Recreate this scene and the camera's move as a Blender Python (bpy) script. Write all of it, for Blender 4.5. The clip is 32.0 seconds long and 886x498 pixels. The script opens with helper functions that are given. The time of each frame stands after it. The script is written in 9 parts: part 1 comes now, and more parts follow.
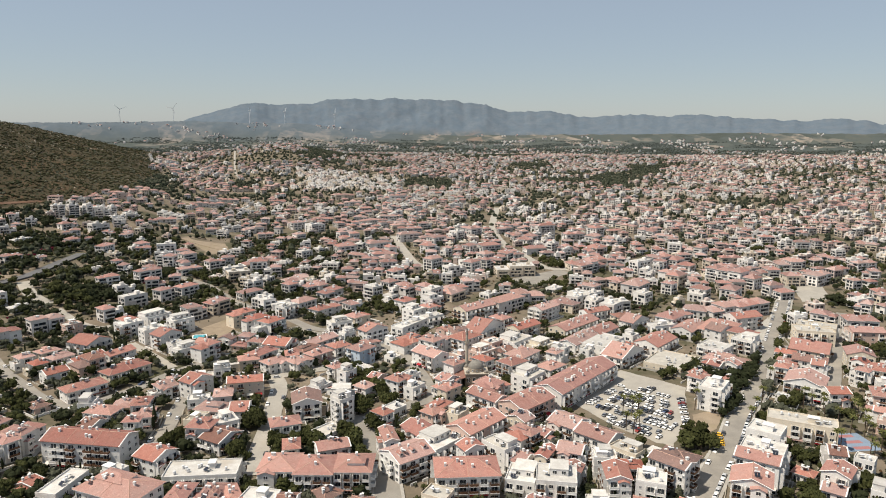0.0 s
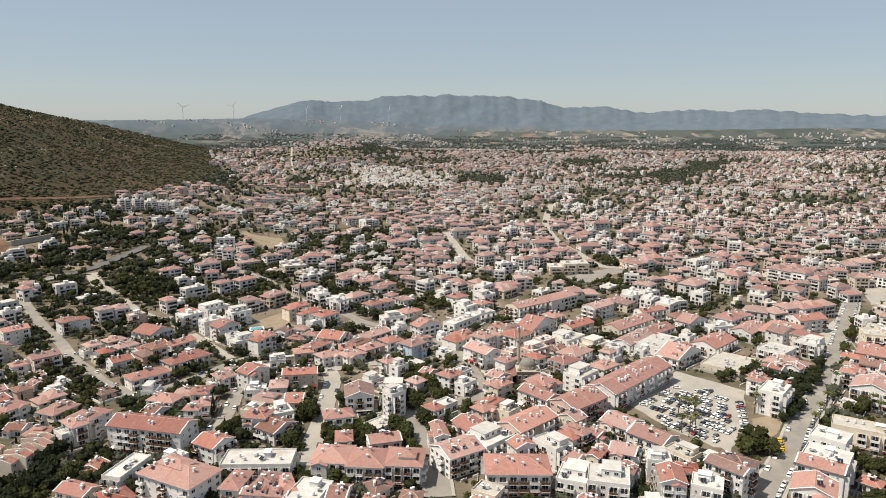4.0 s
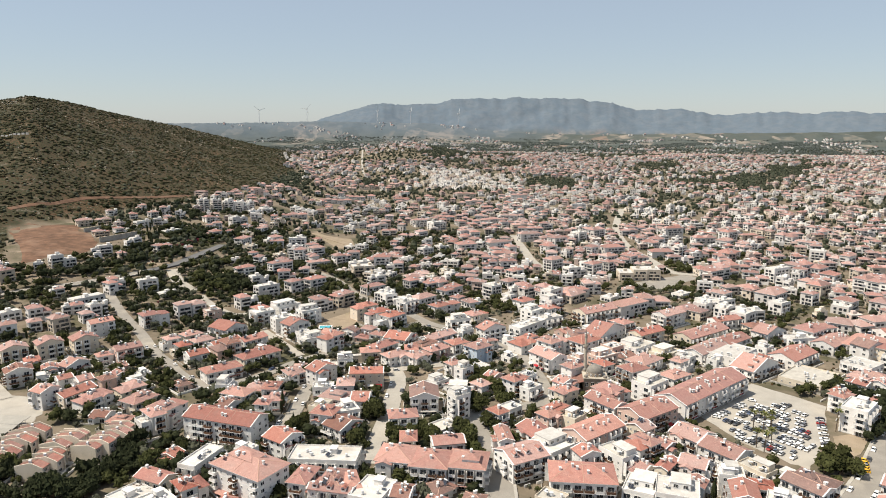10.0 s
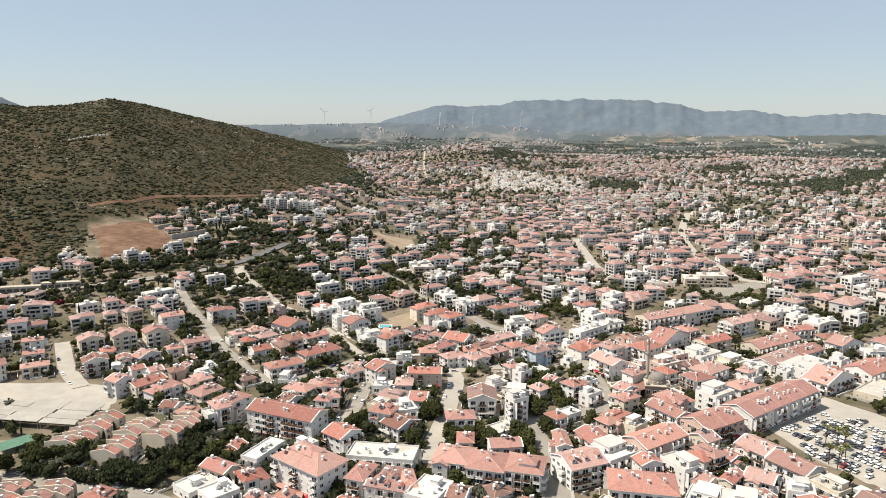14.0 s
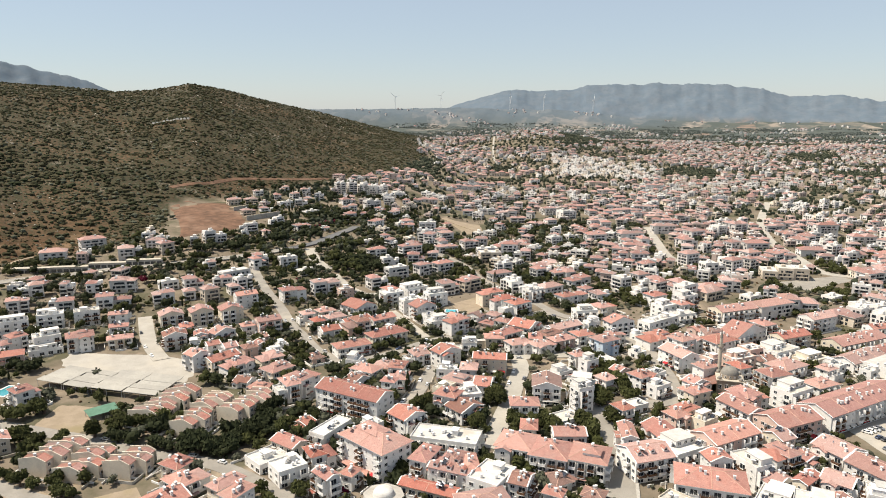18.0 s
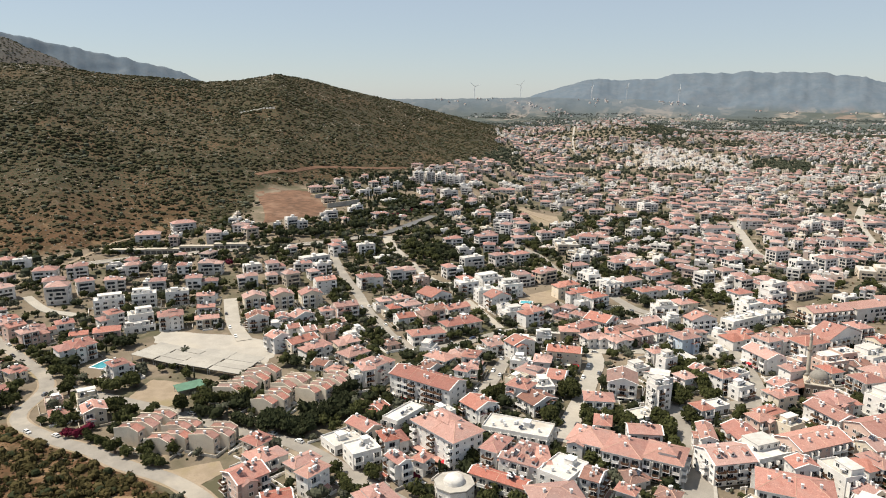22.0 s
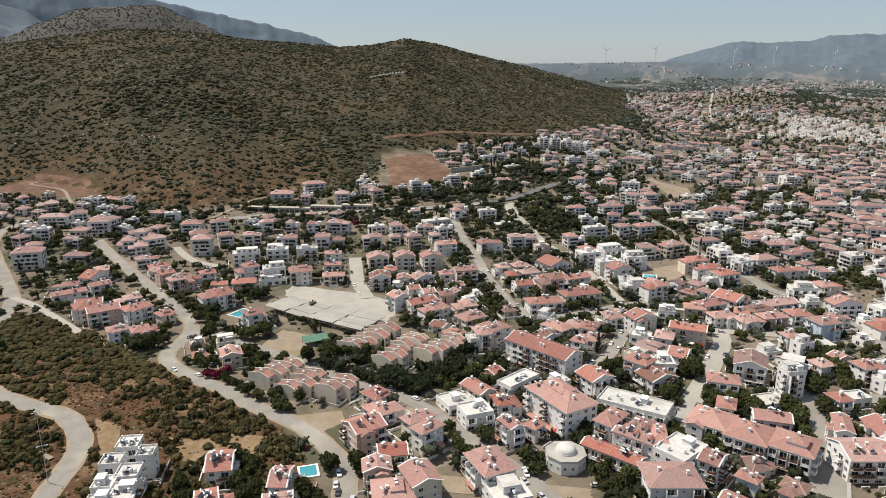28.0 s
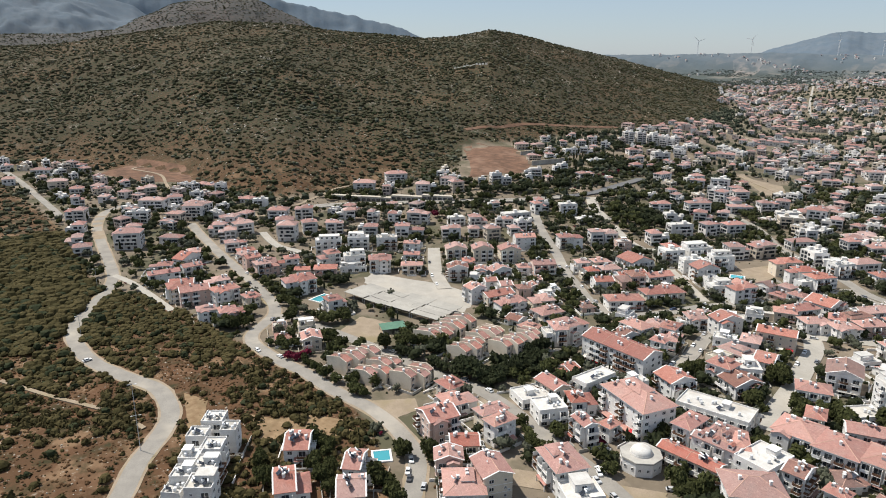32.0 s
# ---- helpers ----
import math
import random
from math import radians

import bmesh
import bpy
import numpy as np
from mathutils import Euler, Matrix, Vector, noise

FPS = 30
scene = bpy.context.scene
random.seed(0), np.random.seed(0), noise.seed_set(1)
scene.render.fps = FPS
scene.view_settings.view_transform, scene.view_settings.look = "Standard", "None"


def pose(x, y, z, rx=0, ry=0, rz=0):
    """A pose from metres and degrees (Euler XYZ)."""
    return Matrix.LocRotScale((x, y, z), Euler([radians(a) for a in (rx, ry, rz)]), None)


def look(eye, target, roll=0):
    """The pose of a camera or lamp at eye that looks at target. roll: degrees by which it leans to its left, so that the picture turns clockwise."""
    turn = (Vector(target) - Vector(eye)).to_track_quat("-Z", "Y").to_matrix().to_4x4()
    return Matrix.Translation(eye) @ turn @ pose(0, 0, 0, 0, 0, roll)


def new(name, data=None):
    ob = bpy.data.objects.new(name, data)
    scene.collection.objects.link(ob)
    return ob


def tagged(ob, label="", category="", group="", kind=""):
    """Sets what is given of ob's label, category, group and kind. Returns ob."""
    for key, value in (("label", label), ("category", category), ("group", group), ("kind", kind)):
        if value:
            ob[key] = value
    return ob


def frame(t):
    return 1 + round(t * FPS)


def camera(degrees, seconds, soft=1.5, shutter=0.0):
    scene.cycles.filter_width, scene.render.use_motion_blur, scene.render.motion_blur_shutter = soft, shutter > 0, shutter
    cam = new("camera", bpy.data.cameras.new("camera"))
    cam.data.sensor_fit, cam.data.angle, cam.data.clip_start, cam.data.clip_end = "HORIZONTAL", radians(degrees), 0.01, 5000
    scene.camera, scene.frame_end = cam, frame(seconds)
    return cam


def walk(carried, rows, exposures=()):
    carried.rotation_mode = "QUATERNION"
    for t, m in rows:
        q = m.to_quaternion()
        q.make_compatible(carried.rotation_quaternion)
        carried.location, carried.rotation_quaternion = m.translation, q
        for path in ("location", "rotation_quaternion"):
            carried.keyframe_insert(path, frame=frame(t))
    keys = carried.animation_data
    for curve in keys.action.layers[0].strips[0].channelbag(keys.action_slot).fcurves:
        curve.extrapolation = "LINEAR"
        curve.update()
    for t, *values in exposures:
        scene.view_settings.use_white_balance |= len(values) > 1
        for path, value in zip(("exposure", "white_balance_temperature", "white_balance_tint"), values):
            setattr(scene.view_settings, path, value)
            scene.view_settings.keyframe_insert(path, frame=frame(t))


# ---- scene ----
cam = camera(65.39, 32.0, soft=1.0)
EYE = (0.0, 0.0, 145.0)


def aim(turn, dip, lean):
    """A pose at EYE: bearing anticlockwise from +y, dip below the horizon, lean to the left, in degrees."""
    a, d = radians(turn), radians(dip)
    return look(EYE, (EYE[0] - math.sin(a) * math.cos(d) * 100, EYE[1] + math.cos(a) * math.cos(d) * 100, EYE[2] - math.sin(d) * 100), lean)


walk(cam, [
    (0.0, aim(4.270, 10.279, 0.180)),
    (0.5, aim(4.830, 10.433, 0.147)),
    (1.0, aim(5.402, 10.665, 0.120)),
    (1.5, aim(5.964, 10.828, 0.072)),
    (2.0, aim(6.517, 10.842, 0.036)),
    (2.5, aim(7.063, 10.792, 0.019)),
    (3.0, aim(7.598, 10.720, 0.001)),
    (3.5, aim(8.143, 10.654, -0.025)),
    (5.5, aim(10.407, 10.380, -0.047)),
    (6.0, aim(10.934, 10.347, -0.054)),
    (6.5, aim(11.444, 10.303, -0.060)),
    (7.0, aim(11.917, 10.275, -0.069)),
    (7.5, aim(12.340, 10.259, -0.085)),
    (8.0, aim(12.748, 10.240, -0.092)),
    (8.5, aim(13.159, 10.254, -0.089)),
    (9.0, aim(13.557, 10.279, -0.091)),
    (9.5, aim(13.957, 10.313, -0.084)),
    (10.0, aim(14.364, 10.350, -0.084)),
    (10.5, aim(14.765, 10.360, -0.095)),
    (11.0, aim(15.191, 10.355, -0.105)),
    (11.5, aim(15.741, 10.337, -0.094)),
    (12.0, aim(16.387, 10.312, -0.086)),
    (12.5, aim(17.142, 10.292, -0.068)),
    (13.0, aim(17.947, 10.277, -0.058)),
    (13.5, aim(18.717, 10.242, -0.036)),
    (14.0, aim(19.438, 10.211, -0.036)),
    (14.5, aim(20.128, 10.199, -0.045)),
    (16.5, aim(22.980, 10.774, 0.012)),
    (17.0, aim(23.676, 11.010, 0.040)),
    (17.5, aim(24.385, 11.226, 0.063)),
    (18.0, aim(25.112, 11.425, 0.070)),
    (18.5, aim(25.841, 11.608, 0.059)),
    (19.0, aim(26.585, 11.773, 0.054)),
    (19.5, aim(27.362, 11.860, 0.047)),
    (20.0, aim(28.205, 11.910, 0.044)),
    (20.5, aim(29.074, 11.978, 0.052)),
    (21.0, aim(29.923, 12.070, 0.065)),
    (21.5, aim(30.746, 12.173, 0.076)),
    (22.0, aim(31.544, 12.255, 0.069)),
    (22.5, aim(32.329, 12.317, 0.052)),
    (23.0, aim(33.112, 12.399, 0.050)),
    (23.5, aim(33.906, 12.493, 0.029)),
    (24.0, aim(34.702, 12.601, -0.002)),
    (24.5, aim(35.505, 12.825, 0.000)),
    (25.0, aim(36.317, 13.308, 0.012)),
    (25.5, aim(37.123, 14.049, 0.027)),
    (26.0, aim(38.046, 14.542, 0.017)),
    (26.5, aim(38.969, 14.766, 0.008)),
    (27.5, aim(40.816, 14.945, -0.010)),
    (28.0, aim(41.803, 15.044, 0.009)),
    (28.5, aim(42.794, 15.145, -0.006)),
    (29.0, aim(43.747, 15.246, 0.002)),
    (29.5, aim(44.652, 15.331, -0.000)),
    (30.0, aim(45.497, 15.409, -0.018)),
    (30.5, aim(46.293, 15.493, -0.025)),
    (31.0, aim(47.061, 15.579, -0.021)),
    (31.5, aim(47.812, 15.652, -0.000)),
    (32.0, aim(48.521, 15.726, 0.044)),
], exposures=[(0.0, 0.29, 6730, 10), (3.0, 0.33, 6730, 10), (6.0, 0.43, 6730, 10), (9.0, 0.51, 6740, 10), (14.0, 0.63, 6740, 10), (17.0, 0.69, 6810, 10), (19.0, 0.67, 6810, 10), (22.0, 0.57, 6810, 10), (25.0, 0.43, 6690, 10), (28.0, 0.32, 6460, 10), (32.0, 0.44, 6260, 10)])

# ---- daylight: a high summer sun and a clear hazy sky ----
SUN_FROM = Vector((-0.92, -0.385, 1.68)).normalized()
world = bpy.data.worlds.new("world")
scene.world = world
world.use_nodes = True
wn = world.node_tree.nodes
sky = wn.new("ShaderNodeTexSky")
sky.sky_type, sky.sun_disc = "NISHITA", False
sky.sun_elevation = math.asin(SUN_FROM.z)
sky.sun_rotation = math.atan2(SUN_FROM.x, SUN_FROM.y)
sky.air_density, sky.dust_density, sky.ozone_density, sky.altitude = 1.0, 0.3, 5.0, 100
wn["Background"].inputs["Strength"].default_value = 0.085
veil = wn.new("ShaderNodeMix")
veil.data_type = "RGBA"
veil.inputs[0].default_value = 0.60
veil.inputs[7].default_value = (4.05, 4.57, 5.12, 1)
world.node_tree.links.new(sky.outputs[0], veil.inputs[6])
world.node_tree.links.new(veil.outputs[2], wn["Background"].inputs[0])
sun = new("sun", bpy.data.lights.new("sun", "SUN"))
sun.data.energy, sun.data.angle, sun.data.color = 4.62, radians(0.6), (1.0, 0.93, 0.815)
sun.matrix_world = look(SUN_FROM * 300, (0, 0, 0))


# ---- materials ----
def material(name, rough=0.8, metal=0.0, spec=0.3):
    m = bpy.data.materials.new(name)
    m.use_nodes = True
    b = m.node_tree.nodes["Principled BSDF"]
    b.inputs["Roughness"].default_value, b.inputs["Metallic"].default_value = rough, metal
    b.inputs["Specular IOR Level"].default_value = spec
    return m, m.node_tree.nodes, m.node_tree.links, b


def tint(m_nodes, links, a, b, fac, kind="MIX"):
    """A colour mix node; a and b are sockets or colours, fac a socket or a number."""
    n = m_nodes.new("ShaderNodeMix")
    n.data_type, n.blend_type = "RGBA", kind
    for i, v in ((0, fac), (6, a), (7, b)):
        if isinstance(v, bpy.types.NodeSocket):
            links.new(v, n.inputs[i])
        else:
            n.inputs[i].default_value = v if i == 0 else (*v[:3], 1)
    return n.outputs[2]


def grain(nodes, links, scale, detail=3.0, lo=0.35, hi=0.65, rough=0.6):
    """World-sized noise, stretched to 0..1 between lo and hi."""
    g = nodes.new("ShaderNodeNewGeometry")
    n = nodes.new("ShaderNodeTexNoise")
    n.inputs["Scale"].default_value, n.inputs["Detail"].default_value, n.inputs["Roughness"].default_value = scale, detail, rough
    links.new(g.outputs["Position"], n.inputs["Vector"])
    r = nodes.new("ShaderNodeMapRange")
    r.inputs[1].default_value, r.inputs[2].default_value = lo, hi
    links.new(n.outputs["Fac"], r.inputs[0])
    return r.outputs[0]


def bump(nodes, links, b, height, strength, distance):
    n = nodes.new("ShaderNodeBump")
    n.inputs["Strength"].default_value, n.inputs["Distance"].default_value = strength, distance
    links.new(height, n.inputs["Height"])
    links.new(n.outputs[0], b.inputs["Normal"])


def mottled(name, c1, c2, scale=0.6, fine=6.0, rough=0.85, vary=0.25, per_island=False, relief=0.0, dirt=None, spec=0.25):
    """Two tones in large patches, fine grain over it, and a tone of its own for each object or piece."""
    m, n, l, b = material(name, rough, 0, spec)
    col = tint(n, l, c1, c2, grain(n, l, scale))
    col = tint(n, l, col, tuple(0.72 * v for v in c1), grain(n, l, fine, 2, 0.5, 0.8))
    if dirt:
        col = tint(n, l, col, dirt, grain(n, l, scale * 0.35, 4, 0.52, 0.75))
    if vary:
        if per_island:
            rnd = n.new("ShaderNodeNewGeometry").outputs["Random Per Island"]
        else:
            rnd = n.new("ShaderNodeObjectInfo").outputs["Random"]
        k = n.new("ShaderNodeMapRange")
        k.inputs[3].default_value, k.inputs[4].default_value = 1 - vary, 1 + vary * 0.5
        l.new(rnd, k.inputs[0])
        h = n.new("ShaderNodeHueSaturation")
        l.new(k.outputs[0], h.inputs["Value"])
        l.new(col, h.inputs["Color"])
        col = h.outputs[0]
    l.new(col, b.inputs["Base Color"])
    if relief:
        bump(n, l, b, grain(n, l, fine, 3, 0.2, 0.8), relief, 0.05)
    return m


def tiled(name, c1, c2, c3, per_island=False, vary=0.2):
    """Clay roof tiles: courses as fine relief, bleached and lichened patches."""
    m, n, l, b = material(name, 0.82, 0, 0.2)
    col = tint(n, l, c1, c2, grain(n, l, 0.5, 4))
    col = tint(n, l, col, c3, grain(n, l, 0.17, 5, 0.5, 0.72))
    col = tint(n, l, col, tuple(0.5 * v for v in c1), grain(n, l, 2.6, 4, 0.53, 0.80))
    col = tint(n, l, col, tuple(min(1, 1.35 * v) for v in c2), grain(n, l, 1.1, 5, 0.56, 0.74))
    rnd = n.new("ShaderNodeNewGeometry").outputs["Random Per Island"] if per_island else n.new("ShaderNodeObjectInfo").outputs["Random"]
    k = n.new("ShaderNodeMapRange")
    k.inputs[3].default_value, k.inputs[4].default_value = 1 - vary, 1 + vary * 0.6
    l.new(rnd, k.inputs[0])
    h = n.new("ShaderNodeHueSaturation")
    l.new(k.outputs[0], h.inputs["Value"])
    l.new(col, h.inputs["Color"])
    s = n.new("ShaderNodeMapRange")
    s.inputs[3].default_value, s.inputs[4].default_value = 0.72, 1.05
    w = n.new("ShaderNodeMath")
    w.operation = "FRACT"
    x7 = n.new("ShaderNodeMath")
    x7.operation = "MULTIPLY"
    x7.inputs[1].default_value = 7.31
    l.new(rnd, x7.inputs[0])
    l.new(x7.outputs[0], w.inputs[0])
    l.new(w.outputs[0], s.inputs[0])
    l.new(s.outputs[0], h.inputs["Saturation"])
    l.new(h.outputs[0], b.inputs["Base Color"])
    wv = n.new("ShaderNodeTexWave")
    wv.bands_direction = "Z"
    wv.inputs["Scale"].default_value, wv.inputs["Distortion"].default_value = 3.2, 0.6
    l.new(n.new("ShaderNodeNewGeometry").outputs["Position"], wv.inputs["Vector"])
    bump(n, l, b, wv.outputs["Fac"], 0.7, 0.06)
    return m


MAT = {}
MAT["plaster"] = mottled("plaster", (0.765, 0.75, 0.725), (0.695, 0.675, 0.645), 0.25, 3, 0.85, 0.10, dirt=(0.58, 0.54, 0.49))
MAT["cream"] = mottled("cream_plaster", (0.72, 0.64, 0.52), (0.66, 0.58, 0.47), 0.25, 3, 0.85, 0.12, dirt=(0.45, 0.4, 0.33))
MAT["yellow"] = mottled("yellow_plaster", (0.70, 0.58, 0.32), (0.65, 0.53, 0.30), 0.25, 3, 0.85, 0.08)
MAT["pink"] = mottled("pink_plaster", (0.62, 0.45, 0.38), (0.56, 0.41, 0.35), 0.25, 3, 0.85, 0.1)
MAT["grey"] = mottled("grey_plaster", (0.42, 0.43, 0.45), (0.36, 0.37, 0.39), 0.25, 3, 0.85, 0.1)
MAT["blue"] = mottled("pale_blue_plaster", (0.50, 0.58, 0.66), (0.46, 0.53, 0.60), 0.25, 3, 0.85, 0.08)
MAT["stone"] = mottled("pale_stone", (0.46, 0.42, 0.35), (0.38, 0.34, 0.28), 1.2, 5, 0.9, 0.06, relief=0.3)
MAT["flatroof"] = mottled("white_roof_coating", (0.58, 0.565, 0.535), (0.47, 0.45, 0.42), 0.35, 2.5, 0.8, 0.18, dirt=(0.42, 0.38, 0.33))
MAT["screed"] = mottled("grey_roof_screed", (0.50, 0.47, 0.42), (0.40, 0.38, 0.34), 0.35, 2.5, 0.9, 0.12, dirt=(0.3, 0.28, 0.25))
MAT["tile"] = tiled("clay_roof_tiles", (0.322, 0.135, 0.104), (0.372, 0.177, 0.140), (0.334, 0.187, 0.155))
MAT["tile_pale"] = tiled("bleached_roof_tiles", (0.374, 0.194, 0.158), (0.411, 0.230, 0.191), (0.372, 0.232, 0.198))
MAT["tile_red"] = tiled("deep_red_roof_tiles", (0.298, 0.110, 0.085), (0.336, 0.140, 0.108), (0.298, 0.149, 0.119))
MAT["tile_dark"] = tiled("dark_brown_roof_tiles", (0.20, 0.105, 0.085), (0.25, 0.13, 0.10), (0.21, 0.14, 0.12))
MAT["mortar"] = mottled("ridge_mortar", (0.52, 0.34, 0.27), (0.44, 0.26, 0.20), 1.0, 6, 0.9, 0.1)
MAT["trim"] = mottled("white_paint", (0.78, 0.77, 0.75), (0.70, 0.69, 0.67), 0.5, 5, 0.6, 0.05)
MAT["timber"] = mottled("brown_timber", (0.16, 0.085, 0.05), (0.11, 0.06, 0.035), 1, 8, 0.7, 0.2)
MAT["metal"] = mottled("galvanised_metal", (0.45, 0.46, 0.47), (0.38, 0.39, 0.40), 1, 8, 0.4, 0.1)
MAT["steel"] = mottled("white_tank_enamel", (0.72, 0.73, 0.74), (0.62, 0.63, 0.64), 1, 8, 0.35, 0.1, spec=0.5)
MAT["bark"] = mottled("bark", (0.12, 0.085, 0.06), (0.08, 0.06, 0.045), 2, 10, 0.95, 0.2)
MAT["concrete"] = mottled("concrete", (0.42, 0.40, 0.36), (0.34, 0.32, 0.29), 0.4, 3, 0.9, 0.08, dirt=(0.27, 0.25, 0.22))
MAT["asphalt"] = mottled("sunbleached_asphalt", (0.275, 0.255, 0.225), (0.22, 0.203, 0.18), 0.12, 2.0, 0.92, 0.04, dirt=(0.36, 0.325, 0.27))
MAT["paving"] = mottled("dusty_paving", (0.37, 0.345, 0.305), (0.31, 0.29, 0.255), 0.12, 2.0, 0.92, 0.04, dirt=(0.41, 0.37, 0.31))
MAT["tarmac_dark"] = mottled("dark_asphalt", (0.13, 0.13, 0.13), (0.10, 0.10, 0.105), 0.12, 2.0, 0.92, 0.04, dirt=(0.17, 0.16, 0.15))
MAT["dirt"] = mottled("bare_earth", (0.30, 0.24, 0.175), (0.24, 0.19, 0.135), 0.15, 1.6, 0.95, 0.05, dirt=(0.22, 0.18, 0.10), relief=0.3)
MAT["straw"] = mottled("dry_grass", (0.27, 0.19, 0.11), (0.18, 0.115, 0.062), 0.3, 2.0, 0.95, 0.05, dirt=(0.16, 0.115, 0.062), relief=0.4)
MAT["red_earth"] = mottled("red_earth", (0.175, 0.098, 0.062), (0.085, 0.049, 0.031), 0.10, 0.5, 0.95, 0.05, dirt=(0.22, 0.14, 0.098), relief=0.3)
MAT["awning"] = mottled("canvas_awning", (0.66, 0.62, 0.55), (0.58, 0.55, 0.5), 0.4, 3, 0.8, 0.1)
MAT["red_awning"] = mottled("red_awning", (0.42, 0.03, 0.04), (0.35, 0.025, 0.03), 0.4, 3, 0.8, 0.1)
MAT["tyre"] = mottled("tyre_rubber", (0.02, 0.02, 0.02), (0.03, 0.03, 0.03), 3, 9, 0.8, 0)
MAT["shed"] = mottled("weathered_sheet", (0.36, 0.34, 0.30), (0.30, 0.285, 0.255), 0.12, 1.2, 0.7, 0.1, dirt=(0.26, 0.245, 0.22))
MAT["green_sheet"] = mottled("green_sheet", (0.10, 0.20, 0.14), (0.08, 0.16, 0.11), 0.3, 2, 0.7, 0.1)
MAT["court"] = mottled("blue_court_paint", (0.22, 0.28, 0.36), (0.19, 0.25, 0.33), 0.2, 2, 0.8, 0.02)
MAT["court_red"] = mottled("red_court_paint", (0.36, 0.17, 0.17), (0.32, 0.15, 0.15), 0.2, 2, 0.8, 0.02)
MAT["tan"] = mottled("tan_plaster", (0.63, 0.555, 0.485), (0.55, 0.48, 0.415), 0.25, 3, 0.88, 0.12, dirt=(0.40, 0.34, 0.29))
MAT["lead"] = mottled("lead_dome", (0.235, 0.22, 0.195), (0.18, 0.168, 0.148), 0.5, 3, 0.8, 0.02)
MAT["brown_stone"] = mottled("brown_stone", (0.34, 0.285, 0.225), (0.26, 0.215, 0.17), 0.9, 4, 0.92, 0.04, dirt=(0.20, 0.165, 0.13), relief=0.3)
MAT["rock"] = mottled("pale_limestone", (0.42, 0.37, 0.30), (0.32, 0.28, 0.23), 0.8, 3, 0.95, 0.3, per_island=True)


def leafy(name, c1, c2, vary=0.5):
    m, n, l, b = material(name, 0.85, 0, 0.06)
    rnd = n.new("ShaderNodeNewGeometry").outputs["Random Per Island"]
    ob = n.new("ShaderNodeObjectInfo").outputs["Random"]
    col = tint(n, l, c1, c2, rnd)
    col = tint(n, l, col, tuple(v * 0.55 for v in c1), grain(n, l, 1.4, 3, 0.45, 0.75))
    k = n.new("ShaderNodeMapRange")
    k.inputs[3].default_value, k.inputs[4].default_value = 1 - vary * 0.6, 1 + vary * 0.6
    l.new(ob, k.inputs[0])
    h = n.new("ShaderNodeHueSaturation")
    l.new(k.outputs[0], h.inputs["Value"])
    l.new(col, h.inputs["Color"])
    l.new(h.outputs[0], b.inputs["Base Color"])
    return m


MAT["leaf"] = leafy("broad_leaves", (0.034, 0.038, 0.0145), (0.064, 0.068, 0.026))
MAT["leaf_dark"] = leafy("dark_evergreen_leaves", (0.020, 0.025, 0.012), (0.036, 0.041, 0.020))
MAT["leaf_olive"] = leafy("olive_leaves", (0.065, 0.070, 0.048), (0.095, 0.098, 0.070))
MAT["palm"] = leafy("palm_fronds", (0.08, 0.09, 0.03), (0.14, 0.13, 0.05))
MAT["scrub"] = leafy("maquis_scrub", (0.034, 0.034, 0.018), (0.068, 0.060, 0.034))
MAT["near_scrub"] = leafy("garrigue_scrub", (0.038, 0.033, 0.013), (0.072, 0.058, 0.025))
MAT["dry_scrub"] = leafy("dry_thorn_scrub", (0.10, 0.056, 0.028), (0.062, 0.038, 0.019))
MAT["bloom"] = leafy("magenta_blossom", (0.13, 0.012, 0.03), (0.08, 0.014, 0.026))


def glassy(name, colour, rough=0.08, spec=0.6):
    m, n, l, b = material(name, rough, 0, spec)
    l.new(tint(n, l, colour, tuple(0.5 * v for v in colour), n.new("ShaderNodeObjectInfo").outputs["Random"]), b.inputs["Base Color"])
    return m


MAT["glass"] = glassy("window_glass", (0.035, 0.042, 0.05))
MAT["panel"] = glassy("solar_panel", (0.03, 0.035, 0.05), 0.15)
MAT["pool"] = glassy("pool_water", (0.10, 0.50, 0.58), 0.06)
MAT["carglass"] = glassy("car_glass", (0.02, 0.025, 0.03), 0.05)


def carpaint(name):
    m, n, l, b = material(name, 0.3, 0, 0.5)
    r = n.new("ShaderNodeValToRGB")
    r.color_ramp.interpolation = "CONSTANT"
    e = r.color_ramp.elements
    e[0].color, e[1].position, e[1].color = (0.75, 0.75, 0.74, 1), 0.5, (0.45, 0.46, 0.47, 1)
    for p, c in ((0.72, (0.06, 0.06, 0.065, 1)), (0.84, (0.16, 0.17, 0.19, 1)), (0.95, (0.25, 0.03, 0.025, 1)), (0.975, (0.05, 0.07, 0.13, 1))):
        e.new(p).color = c
    l.new(n.new("ShaderNodeObjectInfo").outputs["Random"], r.inputs[0])
    l.new(r.outputs[0], b.inputs["Base Color"])
    return m


MAT["car"] = carpaint("car_paint")
MAT["taxi"] = mottled("taxi_yellow_paint", (0.75, 0.42, 0.03), (0.7, 0.4, 0.03), 1, 5, 0.3, 0)


